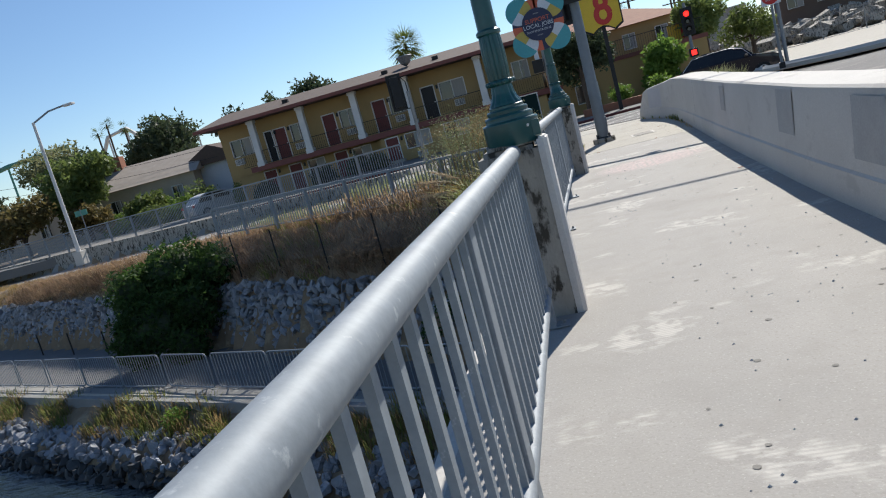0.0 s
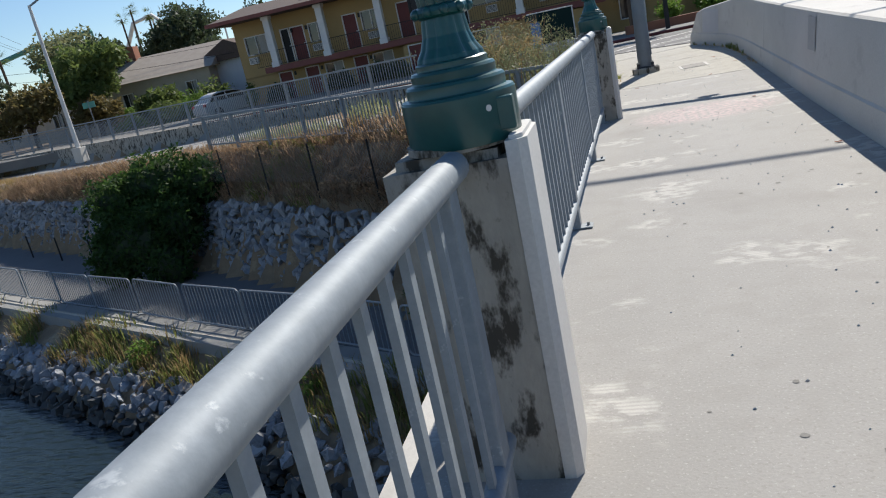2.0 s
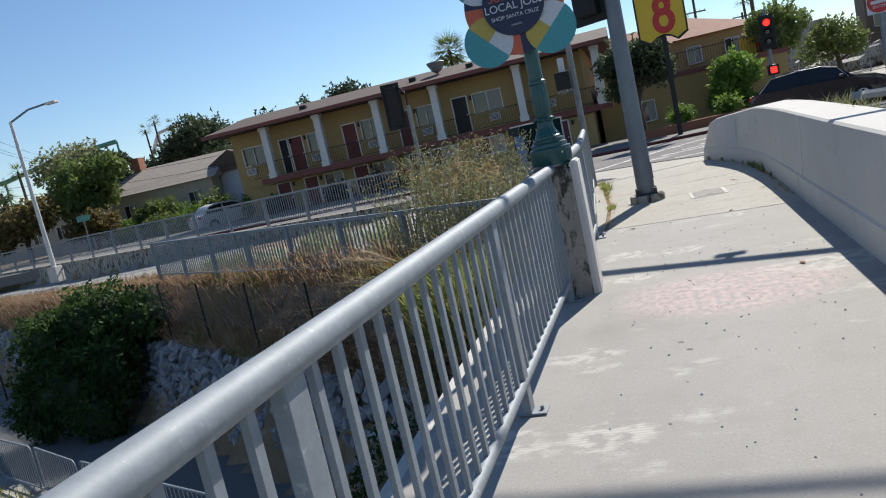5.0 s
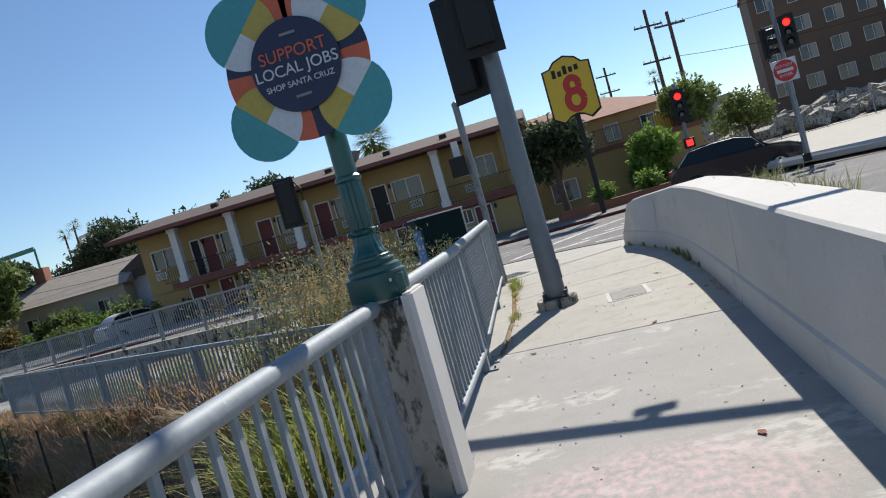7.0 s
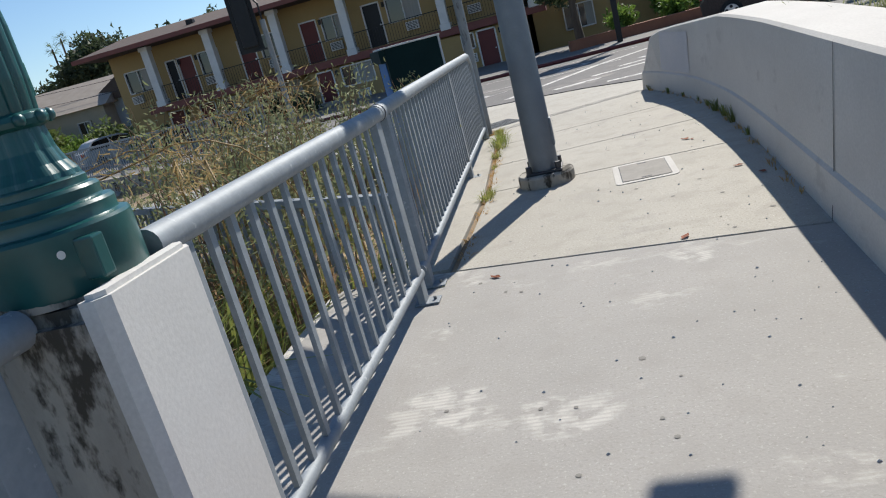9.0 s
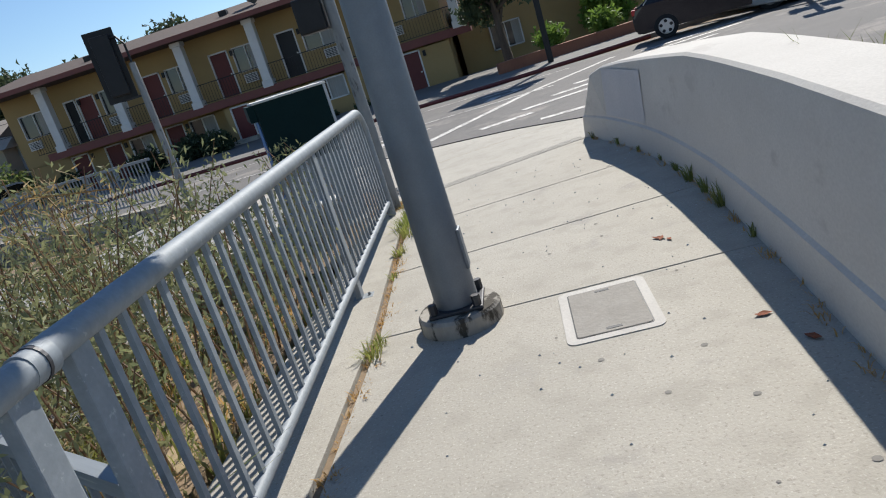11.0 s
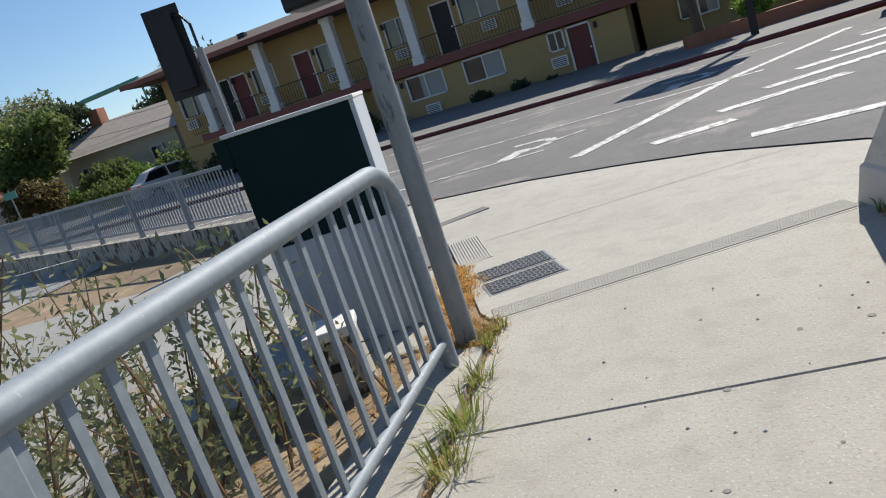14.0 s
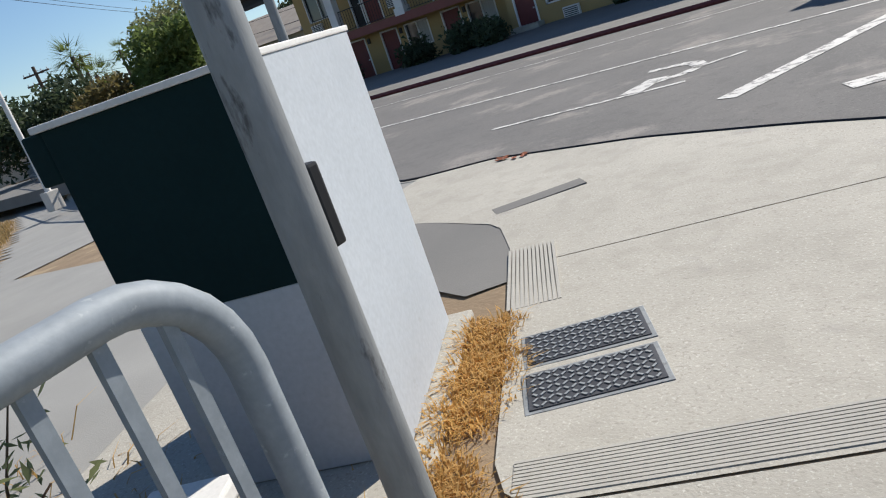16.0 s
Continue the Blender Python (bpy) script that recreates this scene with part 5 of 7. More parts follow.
words("ENTER", 0.13, M["paper"], nes, (0, -0.088, 2.83))

# ---------------------------------------------------------------- traffic signals
M["lamp_red"] = glow("red_signal_lens", (1.0, 0.02, 0.015), 2.2)
M["lens_off"] = glass("dark_lens", (0.02, 0.02, 0.015), 0.2)


def signal_head(parent, at, turn, lit=None, front=True):
    """Three lenses with hoods; faces -y before the turn."""
    m = pose(*at, 0, 0, turn)
    h = part("signal_head", boxed(-0.17, 0.17, -0.10, 0.14, -0.55, 0.55, 0.02), M["black"], parent, "black three-lens signal head")
    h.matrix_basis = m
    part("backplate", boxed(-0.27, 0.27, 0.0, 0.02, -0.66, 0.66, 0.005), M["black"], h)
    for k, z in enumerate((0.36, 0.0, -0.36)):
        ln = bmesh.new()
        lathe(ln, [(0.13, 0), (0.125, 0.01), (0.08, 0.03)], 20)
        bmesh.ops.transform(ln, matrix=pose(0, -0.10, z, 90), verts=ln.verts)
        part("lens", ln, M["lamp_red"] if lit == k else M["lens_off"], h)
        vz = bmesh.new()
        ring = [[vz.verts.new((0.15 * math.cos(a), y, z + 0.15 * math.sin(a))) for a in (radians(-30 + 240 * j / 12) for j in range(13))] for y in (-0.10, -0.34)]
        for j in range(12):
            vz.faces.new((ring[0][j], ring[0][j + 1], ring[1][j + 1], ring[1][j]))
        part("hood", vz, M["black"], h)
    return h


s1 = thing("traffic_signal", (-5.3, 27.75, -0.12), 0, "traffic signal seen from behind on a grey pole", "traffic signal", "traffic signals")
part("pole", lathe(bmesh.new(), [(0.07, 0), (0.065, 1.0), (0.06, 2.9)], 16), M["worn"], s1, "", True)
part("bracket", tube(bmesh.new(), [(0, 0, 2.2), (0, 0, 3.25), (-0.12, 0, 3.42), (-0.38, 0, 3.42), (-0.42, 0, 3.35)], 0.022, 8), M["black"], s1)
part("arm", boxed(-0.42, 0.0, -0.02, 0.02, 2.28, 2.32), M["black"], s1)
signal_head(s1, (-0.42, 0.0, 2.95), 200)
s2 = thing("traffic_signal", (10.2, 38.3, -0.35), 0, "traffic signal showing red on a pole by the kerb", "traffic signal", "traffic signals")
part("pole", lathe(bmesh.new(), [(0.09, 0), (0.08, 3), (0.07, 6.0)], 16), M["pole"], s2, "", True)
signal_head(s2, (0.35, -0.1, 4.75), -15, 0)
signal_head(s2, (-0.45, 0.0, 4.55), 60)
s3 = thing("traffic_signal", (6.45, 39.6, -0.3), 0, "red traffic signal on a slim pole beside shrubs", "traffic signal", "traffic signals")
part("pole", lathe(bmesh.new(), [(0.08, 0), (0.07, 4.2)], 12), M["pole"], s3, "", True)
signal_head(s3, (0, -0.2, 3.3), -8, 0)
pd = part("pedestrian_head", boxed(-0.2, 0.2, -0.35, -0.1, 1.6, 2.0, 0.02), M["black"], s3, "pedestrian signal with red hand")
part("lens", boxed(-0.12, 0.12, -0.36, -0.35, 1.68, 1.92), M["lamp_red"], pd)
signal_head(sp, (-0.32, 0.1, 3.35), 150)
signal_head(sp, (-0.05, -0.32, 3.75), 185)
part("head_bracket", tube(bmesh.new(), [(0, 0, 2.75), (-0.32, 0.1, 2.8), (-0.32, 0.1, 3.9), (0, 0, 3.95)], 0.022, 8), M["black"], sp)
bl = part("paper_tag", boxed(-0.26, -0.14, -0.02, 0.0, 2.35, 2.62), M["paper"], p2, "faded paper notice")
ph = part("pedestrian_head", boxed(-0.36, -0.07, -0.1, 0.12, 2.0, 2.35, 0.02), M["black"], p2, "black pedestrian signal box")

# ---------------------------------------------------------------- street lamp, poles and wires
sl_ = thing("street_light", (-26.6, 35.7, -0.9), 0, "tall pale steel street light with a curved arm", "street lamp")
part("shaft", rod(bmesh.new(), (0, 0, 0), (0, 0, 7.75), 0.12, 0.07, 12), M["white"], sl_)
part("arm", tube(bmesh.new(), [(0, 0, 7.7), (0.7, 0.5, 8.15), (1.3, 1.1, 8.32)], 0.05, 8), M["rail"], sl_)
part("lamp", boxed(1.2, 1.8, 1.0, 1.3, 8.24, 8.36, 0.03), M["white"], sl_)
part("base", boxed(-0.25, 0.25, -0.25, 0.25, 0, 0.75, 0.03), M["barrier"], sl_, "pale painted footing")


def wood_pole(x, y, z, h, arms, label="weathered wooden utility pole with crossarms"):
    t = thing("utility_pole", (x, y, z), 20, label, "utility pole", "utility poles")
    part("shaft", rod(bmesh.new(), (0, 0, 0), (0, 0, h), 0.19, 0.13, 10), M["bark"], t)
    for a in arms:
        part("crossarm", boxed(-1.3, 1.3, -0.06, 0.06, a - 0.07, a + 0.07), M["bark"], t)
        for x_ in (-1.2, -0.6, 0.6, 1.2):
            part("insulator", rod(bmesh.new(), (x_, 0, a + 0.07), (x_, 0, a + 0.25), 0.04, seg=6), M["white"], t)
    return t


wood_pole(12.5, 68.7, -0.7, 12.4, (11.4,))
wood_pole(11.8, 73.9, -0.7, 14.0, (12.6, 9.6))
wood_pole(10.0, 100, -1, 14, (13, 11))
wood_pole(8.2, 118, -1, 14.5, (13.5, 11.5))
wood_pole(16.5, 110, -1, 10.5, (10,))
wood_pole(-58.5, 56.5, -1.0, 8.6, (8.0, 7.2))
wood_pole(-73, 70.7, -1.0, 10.2, (9.8,))


def cable(a, b, sag, r=0.015):
    a, b = Vector(a), Vector(b)
    t = bmesh.new()
    tube(t, [a.lerp(b, k / 16) - Vector((0, 0, sag * 4 * (k / 16) * (1 - k / 16))) for k in range(17)], r, 5)
    o = part("overhead_cable", t, M["black"])
    return tagged(o, "thin black overhead cable", "cable", "overhead cables")


for dz in (0, 0.35, 1.3):
    cable((-30, 23, 12.6 + dz), (-80, 95, 11 + dz), 0.6, 0.02)
cable((-58.5, 56.5, 7.0), (-24, 62, 4.6), 0.8)
cable((-58.5, 56.5, 6.4), (-24, 60, 3.6), 0.8)
cable((-73, 70, 9.2), (-58.5, 56.5, 7.3), 0.4)
cable((12.5, 68.7, 10.8), (60, 66, 11), 0.8, 0.02)
cable((12.5, 68.7, 8.2), (40, 70, 7.5), 0.9, 0.02)
# ---------------------------------------------------------------- plants
rng = np.random.default_rng(7)


def foliage(name, blobs, count, size, material, parent=None, gaps=0.35, long=1.0, droop=0.0):
    """Many small leaves round some soft volumes, with gaps and an uneven outline."""
    vs, fs = [], []
    vol = np.array([b[3] * b[4] * b[5] for b in blobs]) ** 0.7
    pick = rng.choice(len(blobs), count, p=vol / vol.sum())
    for k in pick:
        cx, cy, cz, ax, ay, az = blobs[k]
        d = rng.normal(size=3)
        d /= np.linalg.norm(d)
        r = rng.uniform(0.45, 1.0) ** 0.5
        lump = 0.75 + 0.5 * noise.noise(Vector((d[0] * 2.1 + cx, d[1] * 2.1 + cy, d[2] * 2.1 + k)))
        p = np.array((cx, cy, cz)) + d * r * lump * np.array((ax, ay, az))
        if noise.noise(Vector(p / (0.5 * min(ax, az) + 0.05))) < -gaps:
            continue
        a, b = rng.normal(size=3), rng.normal(size=3)
        a[2] -= droop
        a /= np.linalg.norm(a)
        b -= a * (a @ b)
        b /= np.linalg.norm(b)
        s = size * rng.uniform(0.6, 1.3)
        i = len(vs)
        vs += [tuple(p - b * s * 0.35), tuple(p + a * s * 0.5 * long - b * s * 0.1), tuple(p + a * s * long), tuple(p + a * s * 0.45 * long + b * s * 0.4)]
        fs.append((i, i + 1, i + 2, i + 3))
    return mesh_from(name, vs, fs, material, parent)


def blades(name, spots, per, h, spread, width, material, label="", category="grass", parent=None, lean=0.5, dirn=None):
    """Tufts of thin bent blades; spots: (x, y, z, scale)."""
    vs, fs = [], []
    for x, y, z, sc in spots:
        for _ in range(max(2, int(per * min(sc, 1.5)))):
            a = rng.uniform(0, 2 * math.pi)
            r = spread * sc * rng.uniform(0, 1) ** 0.7
            bx, by = x + r * math.cos(a), y + r * math.sin(a)
            H = h * sc * rng.uniform(0.45, 1.1)
            o = lean * H * rng.uniform(0.2, 1.2)
            dx, dy = math.cos(a + rng.uniform(-0.9, 0.9)) * o, math.sin(a + rng.uniform(-0.9, 0.9)) * o
            w = width * rng.uniform(0.6, 1.3)
            sx, sy = -math.sin(a) * w, math.cos(a) * w
            i = len(vs)
            vs += [(bx - sx, by - sy, z), (bx + sx, by + sy, z), (bx + dx * 0.4 + sx * 0.8, by + dy * 0.4 + sy * 0.8, z + H * 0.62), (bx + dx * 0.4 - sx * 0.8, by + dy * 0.4 - sy * 0.8, z + H * 0.62), (bx + dx, by + dy, z + H * (1 - 0.25 * lean))]
            fs += [(i, i + 1, i + 2, i + 3), (i + 3, i + 2, i + 4)]
    ob = mesh_from(name, vs, fs, material, parent)
    if parent is None:
        tagged(ob, label, category, kind="stuff")
    return ob


def bank_point(u, n):
    return -0.905 * u + UX * n, 0.425 * u + UY * n


def scatter(count, u0, u1, n0, n1, s0, s1, follow=True, clump=0.0):
    out = []
    while len(out) < count:
        u, n = rng.uniform(u0, u1), rng.uniform(n0, n1)
        x, y = bank_point(u, n + (0 if not follow else 0))
        if follow:
            x2, y2 = bank_point(u, n + off(x))
            x, y = x2, y2
        if x > -0.8:
            continue
        if clump and noise.noise(Vector((x * 0.7, y * 0.7, 5))) < clump - 0.5:
            continue
        out.append((x, y, height(x, y) - 0.02, rng.uniform(s0, s1)))
    return out


# lower bank: grass beside the river path
blades("low_grass", scatter(420, 0, 34, 10.2, 11.25, 0.5, 1.3, False, 0.45), 16, 0.42, 0.22, 0.012, M["grass"], "green grass and weeds on the bank below the path")
blades("dry_grass", scatter(380, 0, 34, 10.1, 11.2, 0.5, 1.3, False, 0.42), 16, 0.45, 0.22, 0.011, M["dry"], "straw-coloured dry grass on the bank below the path")
foliage("low_shrub", [(*bank_point(u, 10.7), -3.95, 0.55, 0.5, 0.35) for u in (7.0, 11.5, 12.6, 17.0)], 1600, 0.10, M["brightleaf"])
tagged(bpy.data.objects["low_shrub"], "bright green weeds on the river bank", "weeds", kind="stuff")
# upper bank: dead brush
blades("dead_brush", scatter(1900, -4, 40, 15.7, 17.0, 0.5, 1.2), 14, 0.5, 0.3, 0.010, M["brush"], "dead brown brush on the upper bank", "brush", lean=1.1)
blades("dry_grass_upper", scatter(800, -4, 48, 15.75, 17.2, 0.4, 1.0, True, 0.45), 12, 0.4, 0.25, 0.011, M["dry"], "dry straw on the upper bank")
blades("dry_grass_levee", [(x, y, height(x, y), rng.uniform(0.5, 1.1)) for x, y in ((rng.uniform(-34, -13), 0) for _ in range(320)) for y in [(16.9 + off(x) + rng.uniform(0, 1.0) - UX * x) / UY]], 14, 0.30, 0.3, 0.012, M["dry"], "tall dry grass beside the levee path")
blades("levee_weeds", [(x, y, height(x, y), rng.uniform(0.4, 1.2)) for x, y in ((rng.uniform(-12, -3.0), 0) for _ in range(160)) for y in [16.9 - 0.62 * x + rng.uniform(0.2, 1.6)]], 14, 0.5, 0.3, 0.012, M["sage"], "pale green weeds behind the bank fence")
scrub = []
for k in range(26):
    u = -1.5 + 0.62 * k
    sx, sy = bank_point(u, 16.1 + off(-0.905 * u + 6.5))
    if sx < -1.6 and not -15.6 < sx < -11.6:
        scrub.append((sx, sy, -1.45 + rng.uniform(-0.15, 0.25), 0.75, 0.55, 0.6))
foliage("bank_scrub", scrub, 9000, 0.085, M["brush"], None, 0.45, 1.5)
tagged(bpy.data.objects["bank_scrub"], "tangled dead brown scrub on the upper bank", "brush", kind="stuff")
blades("pale_brush", scatter(520, -4, 36, 15.65, 16.9, 0.4, 1.0, True, 0.5), 10, 0.42, 0.3, 0.009, M["plume"], "bleached dead twigs on the upper bank", "brush", lean=1.7)
blades("bank_greens", scatter(150, -2, 22, 15.6, 16.8, 0.5, 1.1, True, 0.55), 16, 0.4, 0.22, 0.011, M["grass"], "green weeds among dead brush on the bank", "weeds", lean=0.9)
# ivy mound spilling over the stones
ivy = thing("ivy_mound", (-13.4, 22.3, -2.6), 0, "large dark green ivy mound hanging over the stone bank", "ivy")
iv_blobs = [(0, 0.5, 1.6, 1.9, 1.3, 1.15), (-1.2, 0.2, 1.2, 1.4, 1.1, 1.2), (1.3, 0.6, 1.4, 1.2, 1.0, 1.0), (-0.5, -0.7, 0.1, 1.9, 0.8, 1.4), (0.6, -0.9, -0.6, 0.9, 0.6, 1.1), (-1.3, -0.8, -0.2, 1.1, 0.6, 1.2), (0, -0.3, 0.7, 2.1, 0.9, 0.9), (0.9, -0.5, 0.4, 1.0, 0.7, 1.0)]
foliage("leaves", iv_blobs, 17000, 0.17, M["ivy"], ivy, 0.6, droop=0.6)
# dark solid balls added inside, so gaps between leaves look deep in shade
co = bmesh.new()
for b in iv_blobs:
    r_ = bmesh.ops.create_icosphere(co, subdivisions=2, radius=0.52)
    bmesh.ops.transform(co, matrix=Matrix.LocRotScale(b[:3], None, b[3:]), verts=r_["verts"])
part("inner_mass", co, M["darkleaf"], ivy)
foliage("stone_ivy", [(*bank_point(u, 15.05 + off(-0.905 * u + 6)), z, 0.85, 0.32, 0.5) for u, z in ((8.0, -2.8), (6.2, -2.6), (4.4, -2.9), (9.6, -2.4), (2.5, -2.7), (10.5, -3.2), (7.1, -3.2), (5.3, -3.1), (3.4, -2.3), (1.4, -2.9), (0.4, -2.5))], 4600, 0.11, M["ivy"], droop=0.5)
tagged(bpy.data.objects["stone_ivy"], "green creeper growing over the stones", "ivy", kind="stuff")

# pampas grass below the pier
pam = thing("pampas_grass", (-1.45, 15.3, -0.95), 0, "clump of pampas grass with pale feathery plumes", "pampas grass")
blades("leaves", [(-0.1, 0, 0, 1.0), (0.35, -0.35, -0.1, 0.9), (-0.5, 0.2, 0.1, 0.9), (0.1, 0.5, 0.1, 1.0)], 240, 1.5, 0.3, 0.011, M["grass"], parent=pam, lean=0.9)
blades("dry_leaves", [(-0.1, 0, 0, 1.0), (0.35, -0.35, -0.1, 0.9)], 120, 1.3, 0.35, 0.010, M["dry"], parent=pam, lean=1.1)


def plume(parent, a, b, r):
    a, b = Vector(a), Vector(b)
    st = part("stem", rod(bmesh.new(), (0, 0, 0), a, 0.008, seg=5), M["dry"], parent)
    vs, fs = [], []
    d = b - a
    for _ in range(420):
        t = rng.uniform(0, 1)
        w = r * (math.sin(math.pi * min(1, t * 0.85 + 0.12)))
        n = Vector(rng.normal(size=3)).normalized() * w
        p = a + d * t
        q = p + n * rng.uniform(0.5, 1.0) + d * 0.16
        s = Vector(rng.normal(size=3)).normalized() * 0.004
        i = len(vs)
        vs += [tuple(p - s), tuple(p + s), tuple(q)]
        fs.append((i, i + 1, i + 2))
    mesh_from("plume", vs, fs, M["plume"], parent)


plume(pam, (-0.95, 0.35, 1.15), (-1.75, 0.65, 1.25), 0.10)
plume(pam, (-0.85, 0.15, 0.95), (-1.65, 0.30, 1.0), 0.09)
plume(pam, (-0.7, -0.1, 1.2), (-1.2, -0.1, 1.45), 0.08)

# tall sage-coloured weeds behind the end railing
weeds_at = [(rng.uniform(-3.0, -0.4), rng.uniform(15.9, 21.6)) for _ in range(170)] + [(rng.normal(-2.1, 0.6), rng.normal(18.6, 0.9)) for _ in range(70)]
wv = thing("tall_weeds", (0, 0, 0), 0, "tall grey-green weeds with woody stems behind the railing", "weeds")
stems = bmesh.new()
leafpts = []
for x, y in weeds_at:
    z0 = height(x, y) if y < 20 else -0.1
    h = rng.uniform(0.6, 1.25) * (1.35 if x < -1.3 and 17.3 < y < 20.2 else 1.0)
    dx, dy = rng.normal() * 0.28, rng.normal() * 0.28
    pts = [(x, y, z0), (x + dx * 0.4, y + dy * 0.4, z0 + h * 0.55), (x + dx, y + dy, z0 + h)]
    tube(stems, pts, [0.008, 0.006, 0.003], 4, False)
    for _ in range(95):
        t = rng.uniform(0.15, 1)
        leafpts.append((x + dx * t + rng.normal() * 0.09, y + dy * t + rng.normal() * 0.09, z0 + h * t + rng.normal() * 0.04))
part("stems", stems, M["brush"], wv)
vs, fs = [], []
for p in leafpts:
    a = Vector(rng.normal(size=3)).normalized()
    b = a.orthogonal().normalized() * 0.008
    p = Vector(p)
    a = (a + Vector((0, 0, 0.5))).normalized() * rng.uniform(0.04, 0.085)
    i = len(vs)
    vs += [tuple(p - b), tuple(p + a * 0.5 - b * 1.2), tuple(p + a), tuple(p + a * 0.5 + b * 1.2)]
    fs.append((i, i + 1, i + 2, i + 3))
mesh_from("leaves", vs, fs, M["sage"], wv)
arch = bmesh.new()
seeds = []
for x, y, h, dx, dy in ((-1.6, 17.6, 1.5, -1.1, -0.3), (-1.2, 18.4, 1.7, -0.7, 0.5), (-2.0, 17.2, 1.4, 0.6, -0.9), (-1.7, 18.9, 1.6, -1.2, 0.2), (-0.9, 17.2, 1.5, -0.9, -0.7), (-2.3, 18.3, 1.7, 0.9, 0.3), (-1.4, 16.6, 1.4, 0.5, -0.8)):
    pts = [(x + dx * (k / 8) ** 2, y + dy * (k / 8) ** 2, -0.3 + h * math.sin(0.5 * math.pi * min(1, k / 7)) - 0.05 * max(0, k - 7)) for k in range(10)]
    tube(arch, pts, 0.006, 4, False)
    seeds += [Vector(p) for p in pts[4:]]
part("arching_stems", arch, M["dry"], wv)
vs, fs = [], []
for s in seeds:
    for _ in range(26):
        p = s + Vector(rng.normal(size=3)) * 0.07
        q = p + Vector(rng.normal(size=3)) * 0.05
        w = Vector(rng.normal(size=3)).normalized() * 0.006
        i = len(vs)
        vs += [tuple(p - w), tuple(p + w), tuple(q)]
        fs.append((i, i + 1, i + 2))
mesh_from("seed_heads", vs, fs, M["dry"], wv)
blades("straw", [(rng.uniform(-3.2, -0.35), rng.uniform(16.5, 22.3), -0.10, rng.uniform(0.4, 1.0)) for _ in range(260)], 12, 0.22, 0.22, 0.006, M["straw"], "orange dry straw on the soil behind the railing", lean=1.3)
blades("green_weeds", [(rng.uniform(-2.5, -0.4), rng.uniform(16.2, 19.5), -0.2, rng.uniform(0.5, 1.0)) for _ in range(110)], 16, 0.4, 0.2, 0.008, M["grass"], "green weeds behind the railing")
blades("straw_strip", [(x, y, -0.04, rng.uniform(0.5, 1.1)) for x, y in [(-0.86 + 0.27 * rng.uniform(0, 1) + 0.32 * (23.4 - y_) , y_) for y_ in rng.uniform(22.1, 23.6, 130)]], 34, 0.075, 0.10, 0.004, M["straw"], "orange dry straw between cabinet and pavement", lean=1.3)
KERBW = [(kerb_x(y) + dx, y, k) for dx, y, k in ((0.02, 21.1, 1.0), (0.03, 20.75, 0.95), (0.01, 21.5, 0.7), (0.0, 18.2, 0.6), (0.02, 18.35, 0.5), (0.0, 19.6, 0.35), (0.0, 20.2, 0.6), (-0.04, 21.95, 0.6), (0.0, 22.12, 0.5))]
blades("pole_straw", [(rng.uniform(-0.42, -0.02), rng.uniform(21.85, 22.25), -0.02, rng.uniform(0.5, 1.0)) for _ in range(70)], 22, 0.09, 0.08, 0.004, M["straw"], "dry straw round the foot of the pole", lean=1.2)
kt = blades("kerb_weeds", [(x, y, -0.02, s) for x, y, s in KERBW], 90, 0.22, 0.10, 0.004, M["grass"], "yellow-green grass tufts in the kerb joint", lean=0.9)
blades("kerb_straw", [(kerb_x(y) + 0.01 + rng.uniform(-0.03, 0.03), y, -0.02, rng.uniform(0.3, 0.9)) for y in rng.uniform(16.6, 22.2, 150)], 14, 0.07, 0.05, 0.003, M["straw"], "dry straw in the kerb joint", lean=1.3)
bw = [(lerp(BAR, y) - 0.01, y, 0.0, s) for y, s in ((19.3, 1.0), (19.7, 0.8), (20.1, 0.9), (20.5, 0.5), (21.0, 0.45), (21.6, 0.4), (22.2, 0.5), (22.9, 0.6), (18.6, 0.5))]
blades("barrier_weeds", bw, 60, 0.20, 0.05, 0.004, M["grass"], "green grass tufts at the foot of the barrier", lean=0.6)
blades("barrier_straw", [(lerp(BAR, y) - rng.uniform(0, 0.05), y, 0.0, rng.uniform(0.3, 0.8)) for y in rng.uniform(16.5, 23, 60)], 10, 0.10, 0.05, 0.003, M["straw"], "dry straw at the foot of the barrier", lean=1.2)
blades("verge_weeds", [(lerp(BAR, y) + 0.62 + rng.uniform(0, 0.25), y, 0.62, rng.uniform(0.7, 1.2)) for y in list(rng.uniform(15.2, 16.6, 26)) + list(rng.uniform(17.3, 19.0, 34))], 14, 0.42, 0.10, 0.005, M["sage"], "small weeds along the outer side of the barrier")

# ---------------------------------------------------------------- stone bank


def stone_mesh(seed):
    bm = bmesh.new()
    sr = np.random.default_rng(40 + seed)
    for _ in range(15):
        p = sr.normal(size=3)
        bm.verts.new(Vector(p / np.linalg.norm(p) * sr.uniform(0.75, 1.1)))
    hull = bmesh.ops.convex_hull(bm, input=bm.verts)
    bmesh.ops.delete(bm, geom=[v for v in bm.verts if not v.link_faces], context="VERTS")
    me = bpy.data.meshes.new("stone")
    bm.to_mesh(me)
    bm.free()
    me.materials.append(M["stone"])
    return me


